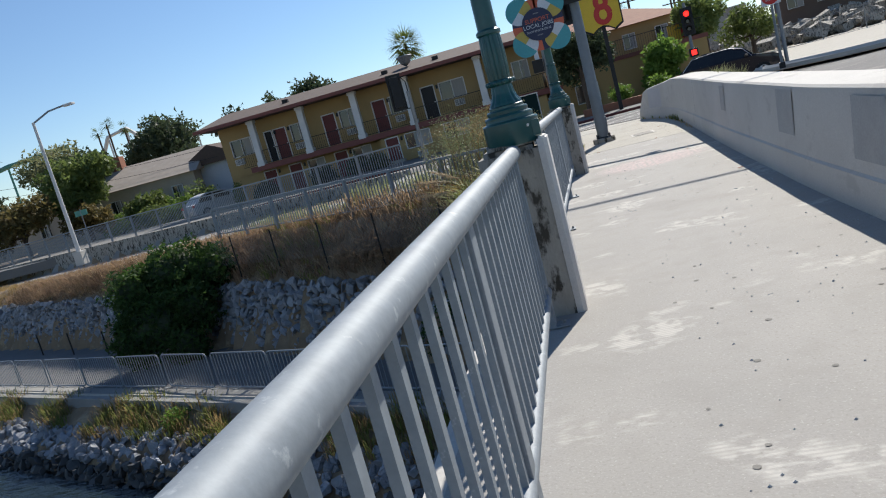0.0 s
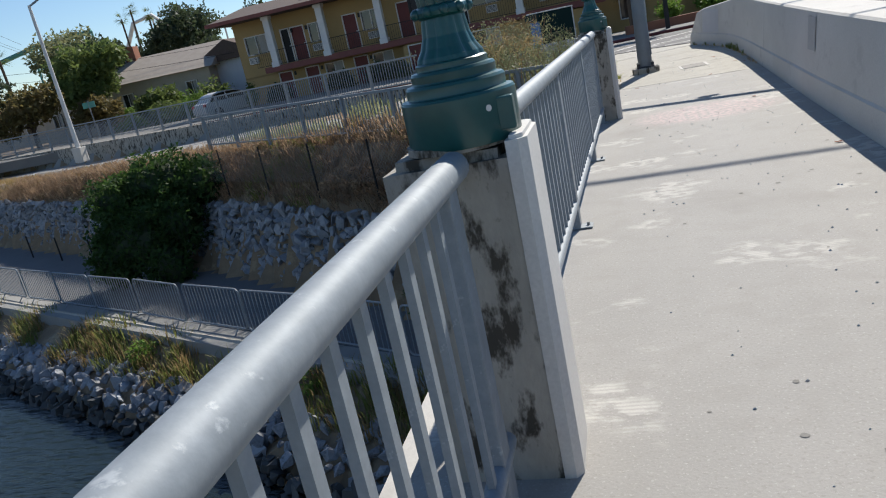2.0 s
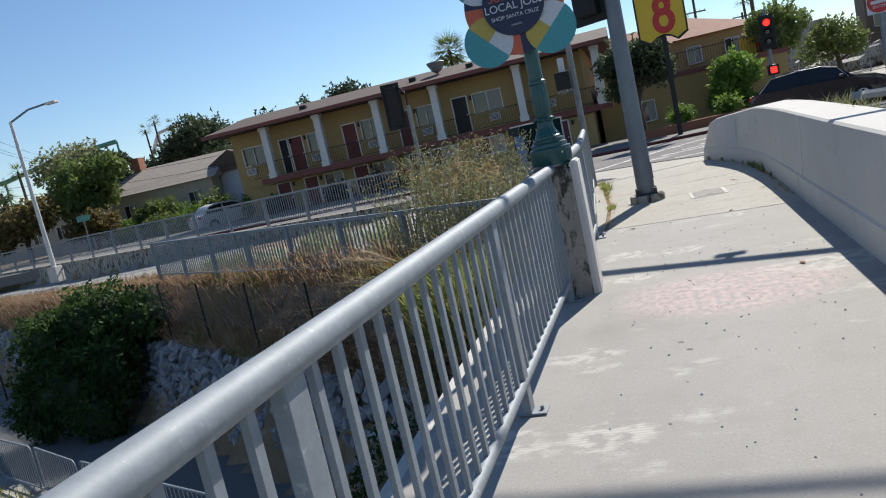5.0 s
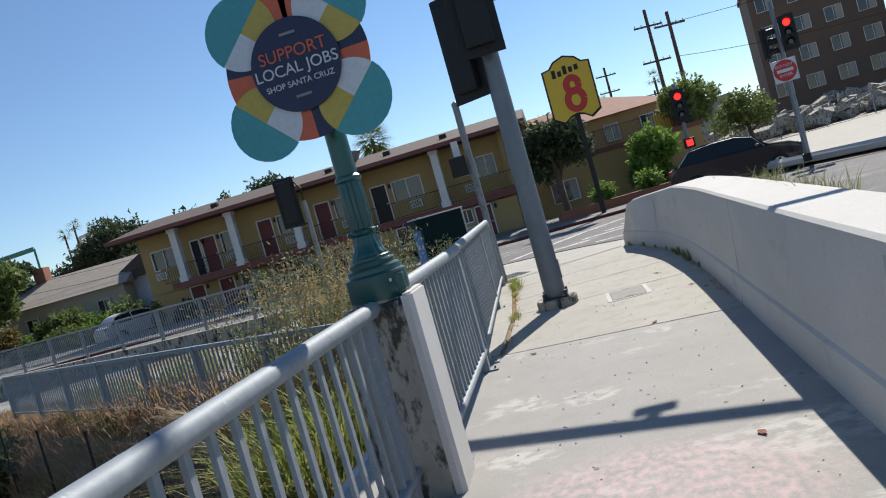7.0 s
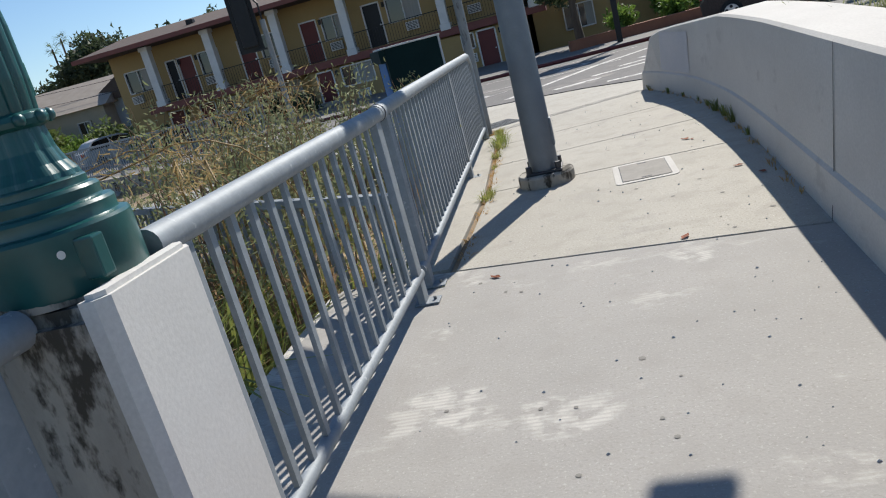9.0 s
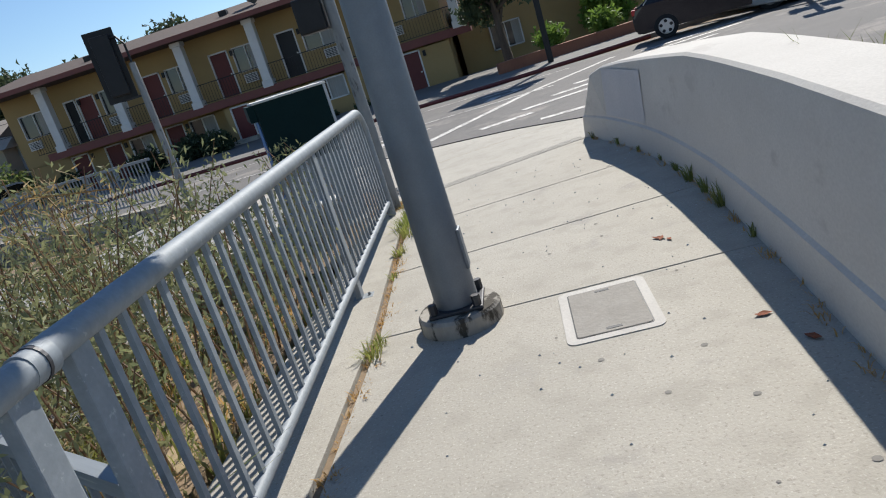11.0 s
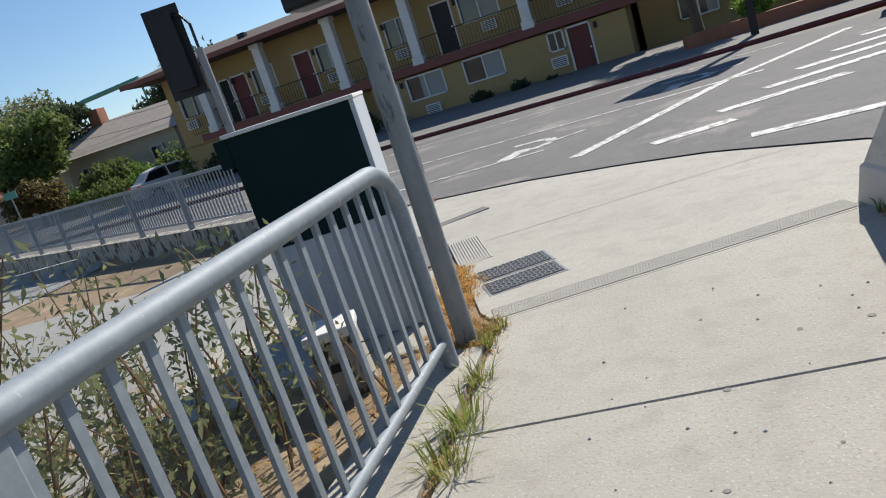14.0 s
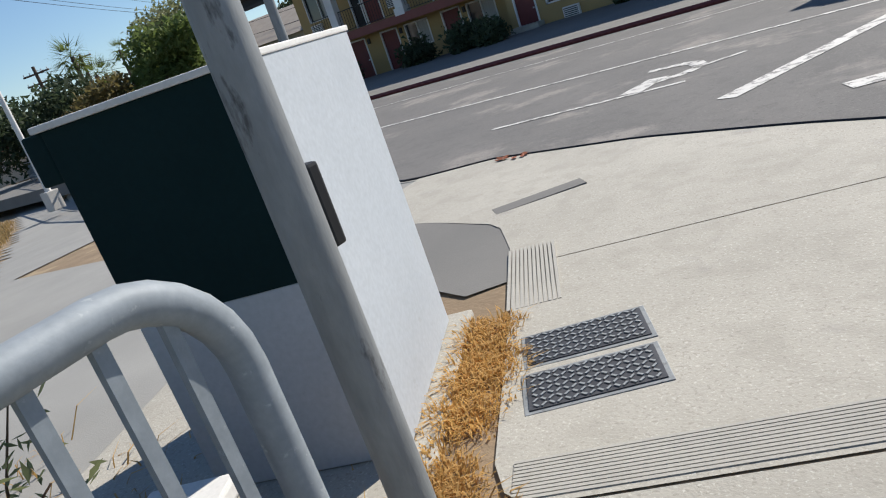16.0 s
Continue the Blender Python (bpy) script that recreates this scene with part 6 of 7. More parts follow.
SHAPES = [stone_mesh(k) for k in range(6)]
raw = []
for me in SHAPES:
    raw.append(([v.co.copy() for v in me.vertices], [tuple(p.vertices) for p in me.polygons]))
spots = []
for band, lo, hi, dz in ((0, 0.0, 1.0, 0), (1, 0, 1, 0)):
    for row in range(11 if band == 0 else 8):
        for k in range(200 if band == 0 else 175):
            u = -3 + k * 0.235 + rng.uniform(-0.12, 0.12) + 0.15 * (row % 2)
            xg = -0.905 * u + 6.0
            if band == 0:
                f = (row + rng.uniform(-0.35, 0.35)) / 10
                n = 14.95 + off(xg) + 0.45 * f
                z = -3.7 + 1.85 * f
            else:
                f = (row + rng.uniform(-0.4, 0.4)) / 7
                n = lerp([(0, 9.15), (0.5, 9.6), (1, 10.35)], f)
                z = lerp([(0, -5.1), (0.5, -4.5), (1, -4.22)], f)
            x, y = bank_point(u, n)
            if band == 0:
                x, y = bank_point(u, 14.95 + off(x) + 0.45 * f)
            if x < -0.85:
                spots.append((x, y, z, rng.uniform(0.075, 0.20), band, u))
riprap = thing("wall_riprap", (0, 0, 0), 0, "loose grey riprap stones lining both river banks", "stone wall", kind="structure")
vs, fs, wvs, wfs = [], [], [], []
count = 0
for x, y, z, s, band, u in spots:
    k = int(rng.integers(0, 6))
    m = Matrix.LocRotScale((x, y, z), Euler(rng.uniform(0, 6.28, 3)), (s * rng.uniform(0.8, 1.4), s * rng.uniform(0.8, 1.3), s * rng.uniform(0.7, 1.1)))
    if band == 1 and z > -4.62 and 3 < u < 16 and count < 280 and rng.uniform() < 0.7:
        share("stone", SHAPES[k], m, riprap)
        count += 1
        continue
    # lowest stones: wet colour, also darkened for shade on the steep foot
    a, b = (wvs, wfs) if z < -4.62 else (vs, fs)
    i = len(a)
    a += [tuple(m @ c) for c in raw[k][0]]
    b += [tuple(i + j for j in f) for f in raw[k][1]]
tagged(mesh_from("stones", vs, fs, M["stone"], riprap), kind="stuff")
tagged(mesh_from("wet_stones", wvs, wfs, M["wet_shade_stone"], riprap), kind="stuff")


# ---------------------------------------------------------------- trees
def tree(x, y, z, h, r, material, label, leaves=2600, size=0.32, trunk=0.22, blobs=7, low=0.35, squash=0.8, name="tree"):
    t = thing(name, (x, y, z), rng.uniform(0, 360), label, "tree", "street trees")
    tr = bmesh.new()
    top = h * 0.6
    tube(tr, [(0, 0, 0), (0.1, 0.05, top * 0.5), (0.05, -0.1, top)], [trunk, trunk * 0.75, trunk * 0.45], 8)
    bl_ = [(0, 0, h * 0.72, r * 0.8, r * 0.8, h * 0.26)]
    for k in range(blobs):
        a = 2 * math.pi * k / blobs + rng.uniform(-0.4, 0.4)
        d = r * rng.uniform(0.35, 0.65)
        bz = h * rng.uniform(low + 0.12, 0.82)
        e = (d * math.cos(a), d * math.sin(a), bz)
        tube(tr, [(0, 0, top * rng.uniform(0.5, 0.9)), (e[0] * 0.6, e[1] * 0.6, bz * 0.85), e], [trunk * 0.4, trunk * 0.25, trunk * 0.1], 5)
        s = r * rng.uniform(0.35, 0.6)
        bl_.append((*e, s, s, s * squash))
    part("trunk", tr, M["bark"], t)
    foliage("crown", bl_, int(leaves * 1.6), size * 1.15, material, t, 0.5)
    return t


def palm(x, y, z, h, r, label="tall fan palm with a shaggy crown", fronds=34):
    t = thing("palm_tree", (x, y, z), rng.uniform(0, 360), label, "palm", "palms")
    part("trunk", tube(bmesh.new(), [(0, 0, 0), (0.1, 0, h * 0.5), (0.0, 0.05, h)], [0.28, 0.2, 0.18], 8), M["bark"], t)
    vs, fs = [], []
    for k in range(fronds):
        a = rng.uniform(0, 2 * math.pi)
        e = rng.uniform(-0.9, 1.2)
        d = Vector((math.cos(a) * math.cos(e), math.sin(a) * math.cos(e), math.sin(e)))
        s = d.cross(Vector((0, 0, 1))).normalized()
        c = Vector((0, 0, h))
        for j in range(9):
            w = (j - 4) / 4
            tip = c + (d + s * w * 0.75).normalized() * r * (1 - 0.15 * abs(w)) - Vector((0, 0, 0.28 * r * abs(w)))
            base = c + d * r * 0.4
            o = s * 0.045 * r
            i = len(vs)
            vs += [tuple(base - o * 0.5), tuple(base + o * 0.5), tuple(tip)]
            fs.append((i, i + 1, i + 2))
        i = len(vs)
        vs += [tuple(c - s * 0.02), tuple(c + s * 0.02), tuple(c + d * r * 0.42)]
        fs.append((i, i + 1, i + 2))
    mesh_from("crown", vs, fs, M["leaf"], t)
    return t


tree(-39.0, 53.5, -1, 8.0, 3.6, M["leaf"], "broad green street tree in sun", 4200, 0.36)
tree(-33.5, 53.5, -1, 3.2, 2.0, M["leaf"], "green street tree beside houses", 2600, 0.34)
tree(-41.5, 49.5, -1, 5.2, 3.4, M["brownleaf"], "brownish green street tree", 2400, 0.34)
tree(-37.0, 51.0, -1, 3.6, 2.0, M["brownleaf"], "small tree with brownish leaves", 1800, 0.3)
tree(-46.5, 47.5, -1, 6.0, 5.0, M["darkleaf"], "dark green tree at the roadside", 3000, 0.4)
tree(-45.5, 60, -1, 10.2, 3.6, M["sage"], "pale feathery tree above roofs", 2000, 0.34, low=0.5)
tree(-41.5, 60, -1, 9.0, 2.2, M["darkleaf"], "dark conical evergreen above roofs", 1800, 0.34, low=0.2)
tree(-49.5, 87.5, -1, 13.2, 5.8, M["darkleaf"], "large dark cypress above the roofs", 5200, 0.5, low=0.25)
tree(-55.5, 86, -1, 9.5, 3.8, M["darkleaf"], "dark evergreen above the roofs", 2200, 0.5)
tree(-26, 77.5, -1, 11.6, 3.6, M["darkleaf"], "dark pine rising behind the motel", 2600, 0.42, low=0.5)
tree(-35.5, 78.5, -1, 10.8, 3.4, M["darkleaf"], "dark layered conifer behind the motel", 1900, 0.42, low=0.5, squash=0.3)
tree(-31.5, 80, -1, 11.4, 1.8, M["darkleaf"], "slim conifer behind the motel", 1200, 0.4, low=0.3)
tree(1.3, 45.6, -0.6, 5.6, 2.3, M["darkleaf"], "dense dark tree at the corner of the motel", 3600, 0.24, low=0.25)
tree(9.45, 54.0, -0.5, 6.3, 2.2, M["leaf"], "green street tree on the corner", 3600, 0.24, trunk=0.15, low=0.42)
dl = thing("lane_delineator", (9.1, 52.6, -0.3), 0, "slim orange plastic lane marker post", "marker post")
part("base", lathe(bmesh.new(), [(0.16, 0.0), (0.16, 0.04), (0.05, 0.06)], 16), M["rubber"], dl)
part("tube", lathe(bmesh.new(), [(0.05, 0.05), (0.048, 1.0), (0.02, 1.03)], 14), M["coral"], dl, "orange plastic tube")
tree(14.5, 62, -0.6, 5.0, 2.6, M["leaf"], "small green tree beyond the corner", 1800, 0.28)
tree(6.2, 49.0, -0.6, 3.8, 1.6, M["brightleaf"], "bright feathery shrub by the sign", 2600, 0.26, trunk=0.1, low=0.05)
for x, y, h in ((-54.5, 57.5, 8.2), (-69.5, 76, 8.0), (-72, 72, 7.5), (-60.5, 63, 6.8)):
    palm(x, y, -1, h, 2.3)
for x, y, h in ((-87, 86, 11), (-80, 90, 11.5), (-92, 140, 20), (-96, 142, 19), (-89, 141, 18.5), (20, 130, 14), (12, 135, 13)):
    palm(x, y, -1, h, 2.0, fronds=24)
palm(-15.2, 80, -1, 11.4, 2.6, fronds=90)
# far tree belts close the view
for k in range(46):
    a = radians(-110 + 150 * k / 45) if k < 40 else 0
    d = rng.uniform(120, 170)
    x, y = d * math.sin(a), 20 + d * math.cos(a)
    if abs(x) < 12 and y > 0:
        continue
    tree(x, y, -1.5, rng.uniform(5, 9), rng.uniform(6, 9), M["leaf"], "distant green tree on the skyline", 420, 1.1, name="tree")
# shrubs
for x, y, z, r, m_, lab in ((-32.5, 54.5, -0.8, 1.7, "brightleaf", "bright green garden shrub before the houses"), (-30.0, 56.0, -0.8, 1.9, "leaf", "tall green garden shrub before the houses"), (-36.5, 54.0, -0.8, 1.5, "brightleaf", "bright green garden shrub before the houses"), (-29.5, 52.3, -0.8, 1.5, "brightleaf", "bright green banana-like shrub by the street"), (-31.5, 51.2, -0.8, 1.5, "leaf", "rounded green roadside shrub"), (-27.4, 53.5, -0.8, 1.2, "brightleaf", "bright green shrub by the motel"),
                            (-16.2, 47.1, -0.65, 1.0, "darkleaf", "dark hedge in front of the motel"), (-13.7, 46.9, -0.65, 1.1, "darkleaf", "dark hedge in front of the motel"), (-20.5, 47.3, -0.65, 1.0, "darkleaf", "dark hedge in front of the motel"), (-12.2, 46.2, -0.6, 0.9, "darkleaf", "dark hedge in front of the motel"),
                            (-7.2, 47.2, -0.66, 0.45, "darkleaf", "small round shrub at the motel wall"), (-5.6, 47.3, -0.66, 0.42, "darkleaf", "small round shrub at the motel wall"), (-4.3, 47.4, -0.66, 0.25, "darkleaf", "small round shrub at the motel wall"),
                            (3.0, 43.9, -0.2, 0.8, "brightleaf", "green flowering shrub in the planter"), (5.2, 44.4, -0.2, 0.8, "brightleaf", "green flowering shrub in the planter"), (7.4, 45.0, -0.2, 0.7, "leaf", "green shrub in the planter")):
    t = thing("shrub", (x, y, z), rng.uniform(0, 360), lab, "shrub", "shrubs")
    foliage("leaves", [(0, 0, r * 0.75, r, r, r * 0.8), (r * 0.5, 0.1, r * 0.6, r * 0.6, r * 0.6, r * 0.6), (-r * 0.5, -0.1, r * 0.55, r * 0.6, r * 0.6, r * 0.6)], int(900 + 500 * r), 0.16 + 0.06 * r, M[m_], t)
    st = bmesh.new()
    for k in range(6):
        a = k * 1.05
        tube(st, [(0, 0, 0), (0.4 * r * math.cos(a), 0.4 * r * math.sin(a), r * 0.8)], [0.03, 0.012], 5)
    part("stems", st, M["bark"], t)
wl = thing("climbing_vine", (-22.6, 47.6, -0.68), 0, "green vine on a post by the motel corner", "vine")
foliage("leaves", [(0, 0, 1.0, 0.5, 0.4, 1.1)], 700, 0.16, M["leaf"], wl)


# ---------------------------------------------------------------- houses and far buildings
def house(x, y, z, w, d, h, rh, turn, wallm, roofm, label, chimney=False):
    t = thing("house", (x, y, z), turn, label, "house", "houses")
    part("wall", boxed(-w / 2, w / 2, -d / 2, d / 2, 0, h), wallm, t)
    rb_ = bmesh.new()
    e = 0.45
    q_ = [rb_.verts.new(p) for p in ((-w / 2 - e, -d / 2 - e, h), (w / 2 + e, -d / 2 - e, h), (w / 2 + e, d / 2 + e, h), (-w / 2 - e, d / 2 + e, h), (-w / 2 - e, 0, h + rh), (w / 2 + e, 0, h + rh))]
    for f in ((0, 1, 5, 4), (2, 3, 4, 5), (1, 2, 5), (3, 0, 4), (3, 2, 1, 0)):
        rb_.faces.new([q_[i] for i in f])
    r_ = part("roof", rb_, roofm, t)
    if chimney:
        part("chimney", boxed(-w / 2 + 0.6, -w / 2 + 1.5, -0.5, 0.5, 0, h + rh + 1.0, 0.03), M["tile"], t)
    for k in range(3):
        xx = -w / 2 + w * (k + 0.6) / 3.2
        window(t, xx - 0.5, xx + 0.5, h * 0.45, h * 0.8, -d / 2 - 0.16, 2, 0.4)
    return t


M["shake"] = mat("grey_brown_shingles", (0.42, 0.36, 0.30), 0.9, second=(0.33, 0.28, 0.23), scale=2, grain=18, bump=0.4)
M["siding"] = mat("tan_siding", (0.50, 0.43, 0.34), 0.85, second=(0.43, 0.37, 0.29), scale=2, grain=30)
M["bluetrim"] = mat("blue_white_siding", (0.52, 0.56, 0.62), 0.8, second=(0.46, 0.50, 0.57), scale=2, grain=30)
house(-36.5, 62, -1, 9, 8, 4.0, 2.0, 8, M["siding"], M["shake"], "tan house with a brown shingle roof and brick chimney", True)
house(-29.5, 63, -1, 6, 7, 4.2, 1.6, 80, M["bluetrim"], M["shingle"], "pale blue and white gabled house")
house(-47, 66, -1, 9, 8, 3.5, 1.8, 0, M["siding"], M["shake"], "low tan house behind trees")
house(-62, 74, -1, 10, 8, 3.2, 1.6, 20, M["siding"], M["tile"], "low house with a reddish roof")
house(-78, 62, -1, 10, 8, 3.0, 1.5, 40, M["siding"], M["tile"], "low roadside house with a reddish roof")
M["coaster"] = mat("teal_coaster_steel", (0.10, 0.30, 0.24), 0.6, second=(0.08, 0.25, 0.2), scale=1)
for nm, pts, mm, lab in (("roller_coaster", [(-150, 140, 14), (-135, 142, 14.5), (-122, 145, 17), (-109, 149, 18)], M["coaster"], "distant green roller coaster track"),
                         ("roller_coaster", [(-118, 172, 14), (-114, 172, 20), (-109, 173, 21), (-104, 174, 16), (-98, 175, 15), (-92, 176, 15)], M["white"], "distant white roller coaster lattice")):
    t = thing(nm, (0, 0, 0), 0, lab, "roller coaster")
    part("track", tube(bmesh.new(), pts, 0.5, 6), mm, t)
    for p in pts:
        part("support", rod(bmesh.new(), (p[0], p[1], -2), p, 0.25, seg=6), mm, t)

M["brownwall"] = mat("brown_facade", (0.16, 0.11, 0.08), 0.85, second=(0.13, 0.09, 0.07), scale=0.4, grain=20)
M["paleplaster"] = mat("pale_plaster", (0.50, 0.49, 0.47), 0.85, second=(0.44, 0.43, 0.42), scale=0.4, grain=20)


def block(x, y, z, w, d, h, turn, wallm, label, cols, rows):
    t = thing("apartment_building", (x, y, z), turn, label, "building", "apartment blocks")
    part("wall", boxed(-w / 2, w / 2, 0, d, 0, h), wallm, t)
    part("parapet", boxed(-w / 2 - 0.2, w / 2 + 0.2, -0.2, d, h, h + 0.5), wallm, t)
    for r_ in range(rows):
        for c in range(cols):
            xx, zz = -w / 2 + w * (c + 0.5) / cols, 1.4 + (h - 1.5) * r_ / rows
            window(t, xx - 0.9, xx + 0.9, zz, zz + 1.6, -0.16, 2, 0.4)
    return t


block(33.5, 98, -1, 13, 14, 18, -12, M["brownwall"], "tall brown apartment building under construction", 4, 5)
block(52, 90, -1, 22, 14, 19, -14, M["paleplaster"], "tall pale apartment building with rows of windows", 7, 5)
block(19, 112, -1, 14, 10, 7, -5, M["paleplaster"], "low pale commercial building", 4, 2)

# vacant lot across the road with chain fence and rubble
lot = mesh_from("ground_lot", [(9.4, 37.2, -0.08), (10.9, 32.6, -0.05), (60, 24, 0.0), (90, 60, 0.4), (14, 75, 0.0), (8.0, 41.5, -0.2)], [(0, 1, 2, 3, 4, 5)], M["slab"])
tagged(lot, "pale bare concrete lot beyond the road", "ground", kind="structure")
kk = bmesh.new()
tube(kk, [(7.6, 41.0, -0.12), (8.7, 36.0, -0.05), (10.7, 32.4, -0.02), (16, 29.8, 0.0), (40, 24, 0.0)], 0.16, 6)
tagged(part("kerb_3", kk, M["barrier"]), "pale concrete kerb around the lot", "kerb", kind="structure")
lf = thing("construction_fence", (14.5, 66.5, -0.1), -18, "low grey chain-link construction fence round rubble", "fence")
for k in range(12):
    part("post", rod(bmesh.new(), (3.0 * k, 0, 0), (3.0 * k, 0, 1.9), 0.04, seg=6), M["worn"], lf)
for zz in (0.1, 1.0, 1.85):
    part("rail", rod(bmesh.new(), (0, 0, zz), (33, 0, zz), 0.03, seg=6), M["worn"], lf)
rub = bmesh.new()
for k in range(420):
    x, y = rng.uniform(14, 50), rng.uniform(68, 86)
    s = rng.uniform(0.2, 0.9)
    box(rub, -s, s, -s * 0.7, s * 0.7, -s * 0.4, s * 0.5, 0, pose(x, y, rng.uniform(0, 0.9) + 0.06 * (y - 66), *rng.uniform(-25, 25, 2), rng.uniform(0, 180)))
tagged(part("rubble", rub, M["pillar"]), "grey heap of broken concrete and timber", "rubble", kind="stuff")


# ---------------------------------------------------------------- vehicles
def car(x, y, z, turn, label, paint, L=4.5):
    t = thing("parked_car", (x, y, z), turn, label, "car", "cars")
    s = L / 4.5
    side = [(-2.25, 0.35), (-2.28, 0.75), (-2.2, 1.02), (-1.95, 1.10), (-1.45, 1.55), (-0.9, 1.66), (0.2, 1.64), (0.7, 1.50), (1.15, 1.08), (1.95, 0.96), (2.22, 0.75), (2.26, 0.4), (2.1, 0.28), (-2.1, 0.28)]
    bm = bmesh.new()
    prism(bm, [(a * s, b * s) for a, b in side][::-1], -0.88 * s, 0.88 * s, pose(0, 0, 0, 90))
    for v in bm.verts:
        if v.co.z > 1.2 * s:
            v.co.y *= 0.78
    bmesh.ops.bevel(bm, geom=[e for e in bm.edges if e.calc_face_angle(0) > 0.3], offset=0.05 * s, segments=2, affect="EDGES")
    body = part("body", bm, paint, t, "", False)
    for sy in (-1, 1):
        for pts in ([(-1.85, 1.10), (-1.42, 1.50), (-0.55, 1.58), (-0.55, 1.08)], [(-0.47, 1.12), (-0.47, 1.56), (0.15, 1.55), (0.65, 1.42), (0.95, 1.10)]):
            g = bmesh.new()
            prism(g, [(a * s, b * s) for a, b in pts][::-1], -0.015, 0.015, pose(0, 0, 0, 90))
            for v in g.verts:
                v.co.y = sy * ((0.895 - 0.20 * max(0, (v.co.z / s - 1.12)) / 0.45) * s) + v.co.y * 0.3
            part("side_window", g, M["carglass"], t)
        for wx in (-1.38, 1.40):
            w = part("wheel", rod(bmesh.new(), (wx * s, sy * 0.70 * s, 0.34 * s), (wx * s, sy * 0.91 * s, 0.34 * s), 0.34 * s, seg=24), M["rubber"], t)
            part("rim", rod(bmesh.new(), (wx * s, sy * 0.90 * s, 0.34 * s), (wx * s, sy * 0.925 * s, 0.34 * s), 0.23 * s, 0.21 * s, seg=20), M["alloy"], w)
            hb = bmesh.new()
            for k in range(5):
                a = k * 2 * math.pi / 5 + 0.3
                rod(hb, (wx * s + 0.15 * s * math.cos(a), sy * 0.92 * s, 0.34 * s + 0.15 * s * math.sin(a)), (wx * s + 0.15 * s * math.cos(a), sy * 0.93 * s, 0.34 * s + 0.15 * s * math.sin(a)), 0.05 * s, seg=8)
            part("spoke_gaps", hb, M["black"], w)
        part("window_trim", tube(bmesh.new(), [(a * s, sy * (0.91 - 0.20 * max(0, b - 1.12) / 0.45) * s, b * s) for a, b in ((-1.9, 1.08), (-1.45, 1.53), (-0.55, 1.61), (0.16, 1.60), (0.70, 1.46), (1.02, 1.07))], 0.014, 5), M["alloy"], t, "thin bright window trim")
        part("tail_light", boxed(-2.27 * s, -2.05 * s, sy * 0.62 * s, sy * 0.86 * s, 0.86 * s, 1.02 * s, 0.02), M["red"], t)
        part("headlight", boxed(1.95 * s, 2.2 * s, sy * 0.55 * s, sy * 0.84 * s, 0.72 * s, 0.86 * s, 0.02), M["carglass"], t)
        part("mirror", boxed(0.72 * s, 0.88 * s, sy * 0.9 * s, sy * 1.03 * s, 1.08 * s, 1.2 * s, 0.02), paint, t)
    return t


car(7.6, 38.0, -0.40, -13, "black glossy estate car waiting at the junction", M["carpaint"], 4.6)
M["whitecar"] = mat("white_car_paint", (0.6, 0.6, 0.6), 0.25, second=(0.55, 0.55, 0.55), scale=3, bump=0.0)
car(-26.0, 50.5, -0.7, 60, "white van parked by the motel", M["whitecar"], 4.6)
car(-62, 58, -1.2, 40, "white car parked far along the street", M["whitecar"], 4.4)
st_ = thing("street_name_sign", (-35.0, 48.0, -1), 0, "green street name sign on a thin post", "traffic sign")
part("post", rod(bmesh.new(), (0, 0, 0), (0, 0, 3.2), 0.04, seg=8), M["worn"], st_)
part("plate", boxed(-0.5, 0.5, -0.02, 0.02, 2.7, 3.1), M["coaster"], st_)

# ---------------------------------------------------------------- small marks and litter on the walk
M["chalk"] = mat("pink_chalk", (0.50, 0.36, 0.36), 0.9, second=(0.38, 0.34, 0.32), scale=9, grain=60)
M["spot"] = mat("dark_gum_spot", (0.255, 0.24, 0.215), 0.9, second=(0.21, 0.20, 0.18), scale=20)
M["pale_scrape"] = mat("pale_worn_concrete", (0.56, 0.53, 0.47), 0.9, second=(0.46, 0.43, 0.39), scale=6, grain=90)
M["rustleaf"] = mat("rusty_leaf", (0.30, 0.08, 0.03), 0.8, second=(0.22, 0.07, 0.03), scale=20)


def flakes(name, cx, cy, w, h, n, s, material, label, category, z=0.0):
    """A ragged scatter of thin worn flakes."""
    vs, fs = [], []
    for k in range(n):
        a, r = rng.uniform(0, 2 * math.pi), rng.uniform(0, 1) ** 0.6
        x, y = cx + w * r * math.cos(a), cy + h * r * math.sin(a)
        if noise.noise(Vector((x * 3.0, y * 5.0, 2.0))) < -0.05:
            continue
        l, q2 = s * rng.uniform(0.5, 2.2), s * rng.uniform(0.15, 0.45)
        i = len(vs)
        zz = z + 0.0015 + 0.000004 * k
        vs += [(x - l, y - q2, zz), (x + l, y - q2 * 0.6, zz), (x + l * 0.8, y + q2, zz), (x - l * 0.7, y + q2 * 0.8, zz)]
        fs.append((i, i + 1, i + 2, i + 3))
    return tagged(mesh_from(name, vs, fs, material), label, category, kind="stuff")


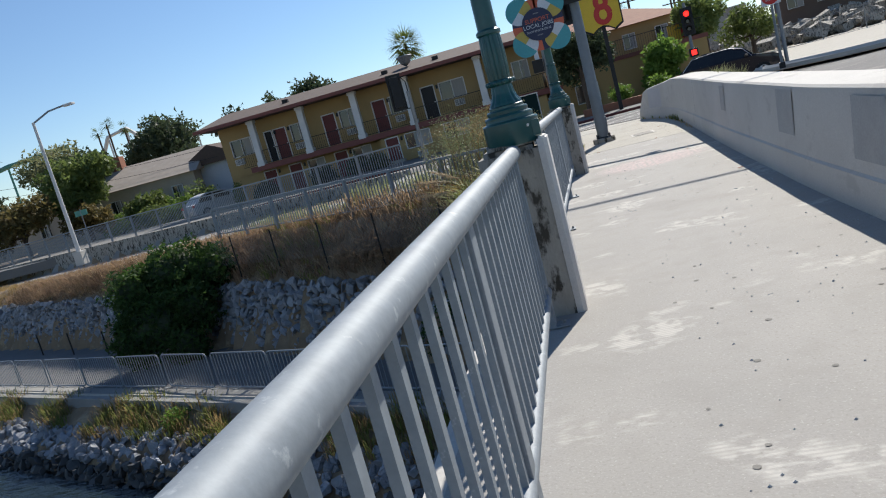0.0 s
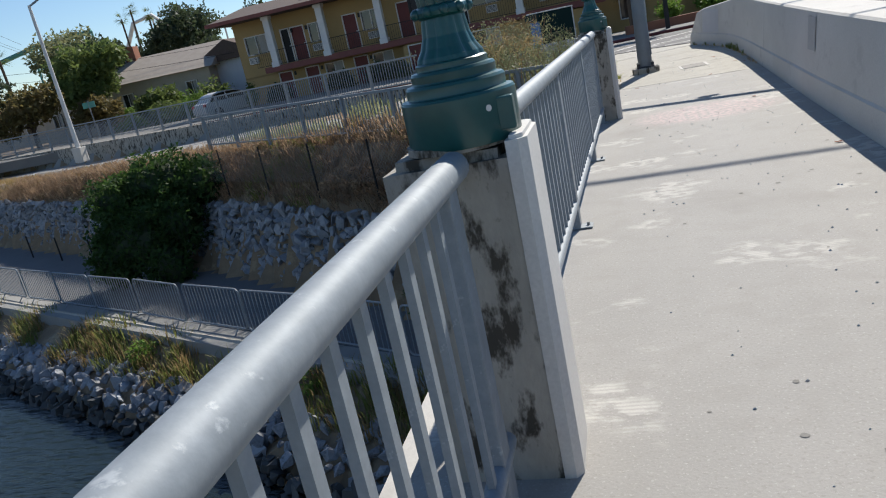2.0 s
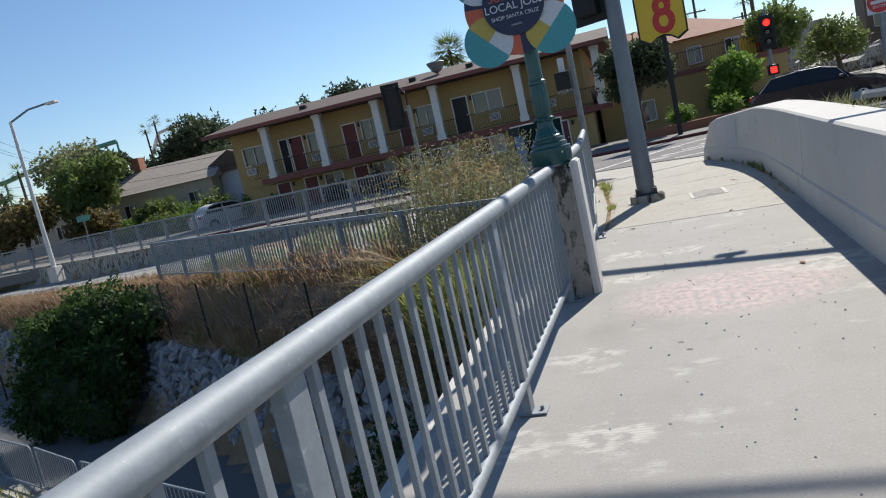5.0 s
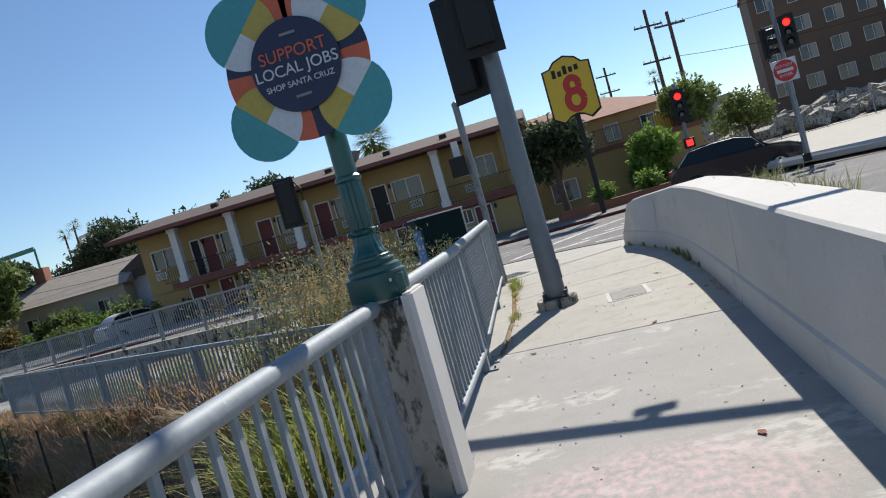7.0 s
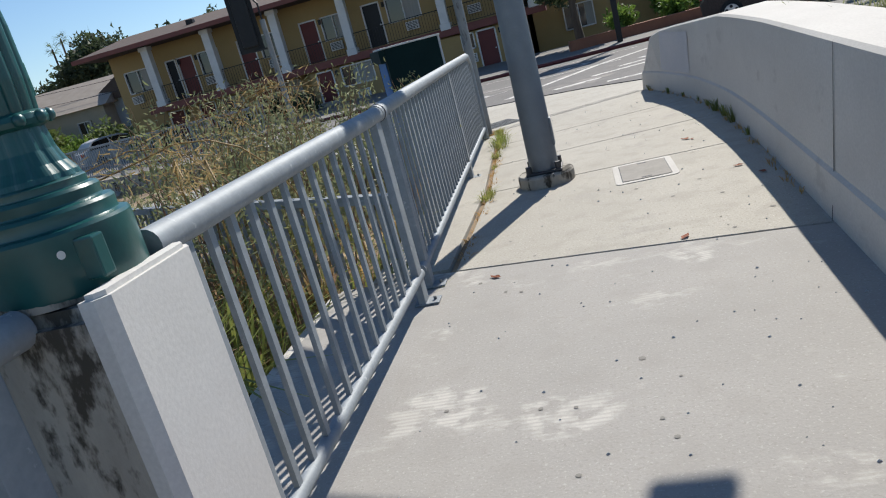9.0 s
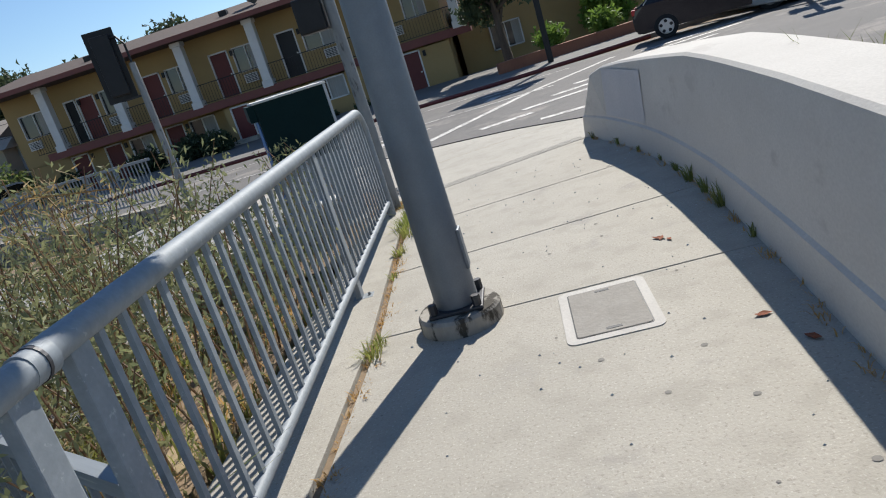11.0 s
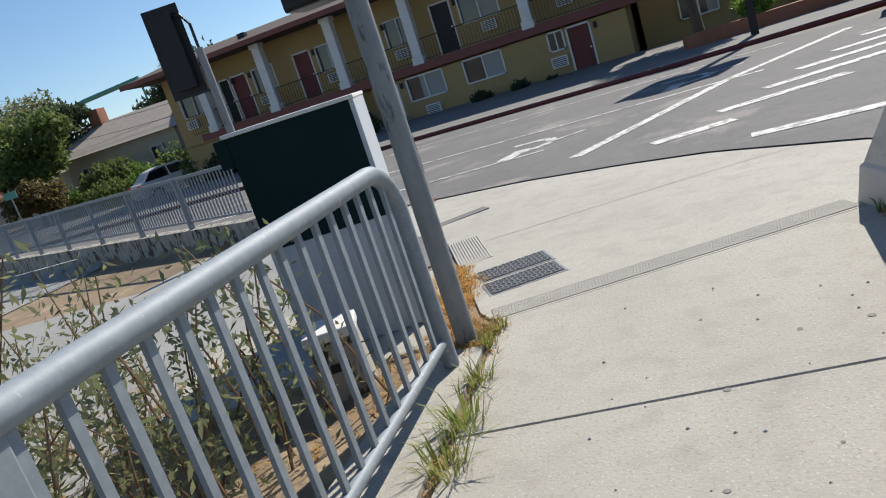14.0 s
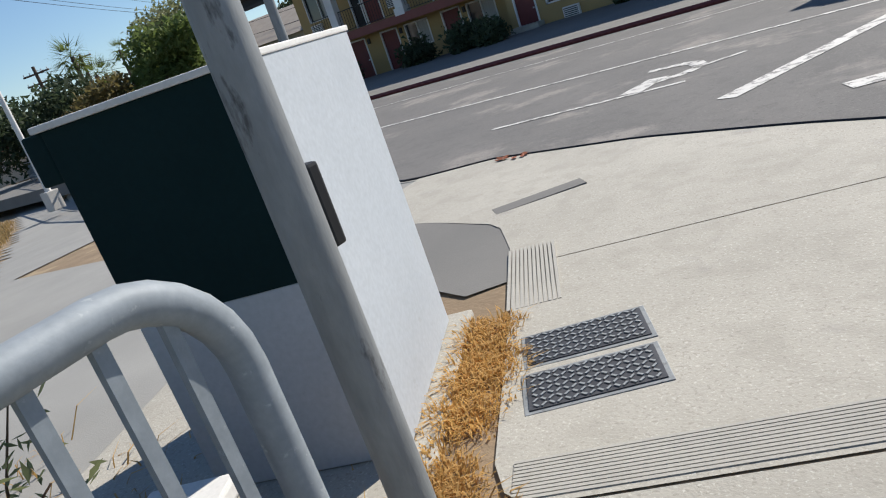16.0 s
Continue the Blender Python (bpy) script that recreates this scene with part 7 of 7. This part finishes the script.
flakes("white_splash", 0.95, 23.42, 0.14, 0.06, 160, 0.02, M["paper"], "white paint splash on the apron", "paint splash", -0.058)
sv, sf = [], []
for k in range(110):
    x, y = rng.uniform(0.3, 2.2), rng.uniform(0.5, 22.0)
    r = rng.uniform(0.006, 0.017)
    i = len(sv)
    sv += [(x + r * math.cos(a) * rng.uniform(0.8, 1.3), y + r * math.sin(a), 0.0022) for a in (2 * math.pi * j / 8 for j in range(8))]
    sf.append(tuple(range(i, i + 8)))
tagged(mesh_from("gum_spots", sv, sf, M["spot"]), "dark flattened gum spots on the sidewalk", "gum spots", kind="stuff")
pv, pf = [], []
for k in range(380):
    y = rng.uniform(2, 23)
    x = rng.uniform(0.3, lerp(BAR, y) - 0.05)
    r = rng.uniform(0.004, 0.010)
    i = len(pv)
    z = 0.0 if y < 22.3 else -0.02
    pv += [(x - r, y, z), (x + r, y, z), (x, y + r, z), (x, y, z + r)]
    pf += [(i, i + 1, i + 3), (i + 1, i + 2, i + 3), (i + 2, i, i + 3)]
tagged(mesh_from("grit", pv, pf, M["paper"]), "tiny pale grit on the sidewalk", "grit", kind="stuff")


def fallen_leaf(x, y, z, s, material=None):
    vs = [(0, -1, 0), (0.5, -0.2, 0.15), (0.35, 0.5, 0.02), (0, 1, 0.2), (-0.35, 0.5, 0.05), (-0.5, -0.2, 0.12)]
    o = mesh_from("fallen_leaf", [tuple(Vector(v) * s) for v in vs], [(0, 1, 2, 3), (0, 3, 4, 5)], material or M["rustleaf"])
    o.matrix_basis = pose(x, y, z + 0.006, 0, 0, rng.uniform(0, 360))
    return tagged(o, "curled rust-brown fallen leaf on concrete", "leaf", "fallen leaves")


for x, y in ((2.02, 18.95), (2.06, 18.9), (2.0, 18.97), (1.85, 10.1), (1.62, 16.2), (2.2, 17.6), (2.3, 17.3), (1.75, 13.2), (0.5, 16.1)):
    fallen_leaf(x, y, 0, rng.uniform(0.025, 0.045))
for k in range(9):
    fallen_leaf(-2.35 + rng.uniform(-0.15, 0.15), 27.0 + rng.uniform(-0.06, 0.06), -0.10, 0.06)
# vertical expansion joint in the barrier and paint patches
jx = lerp(BAR, 16.04)
jt = mesh_from("trim_joint", [(jx - 0.004, 16.030, 0), (jx - 0.004, 16.042, 0), (jx + 0.030, 16.044, 0.27), (jx + 0.030, 16.032, 0.27), (jx + 0.085, 16.034, 0.93), (jx + 0.085, 16.040, 0.93)], [(0, 1, 2, 3), (3, 2, 5, 4)], M["black"])
tagged(jt, "open vertical joint in the barrier", "joint", kind="structure")
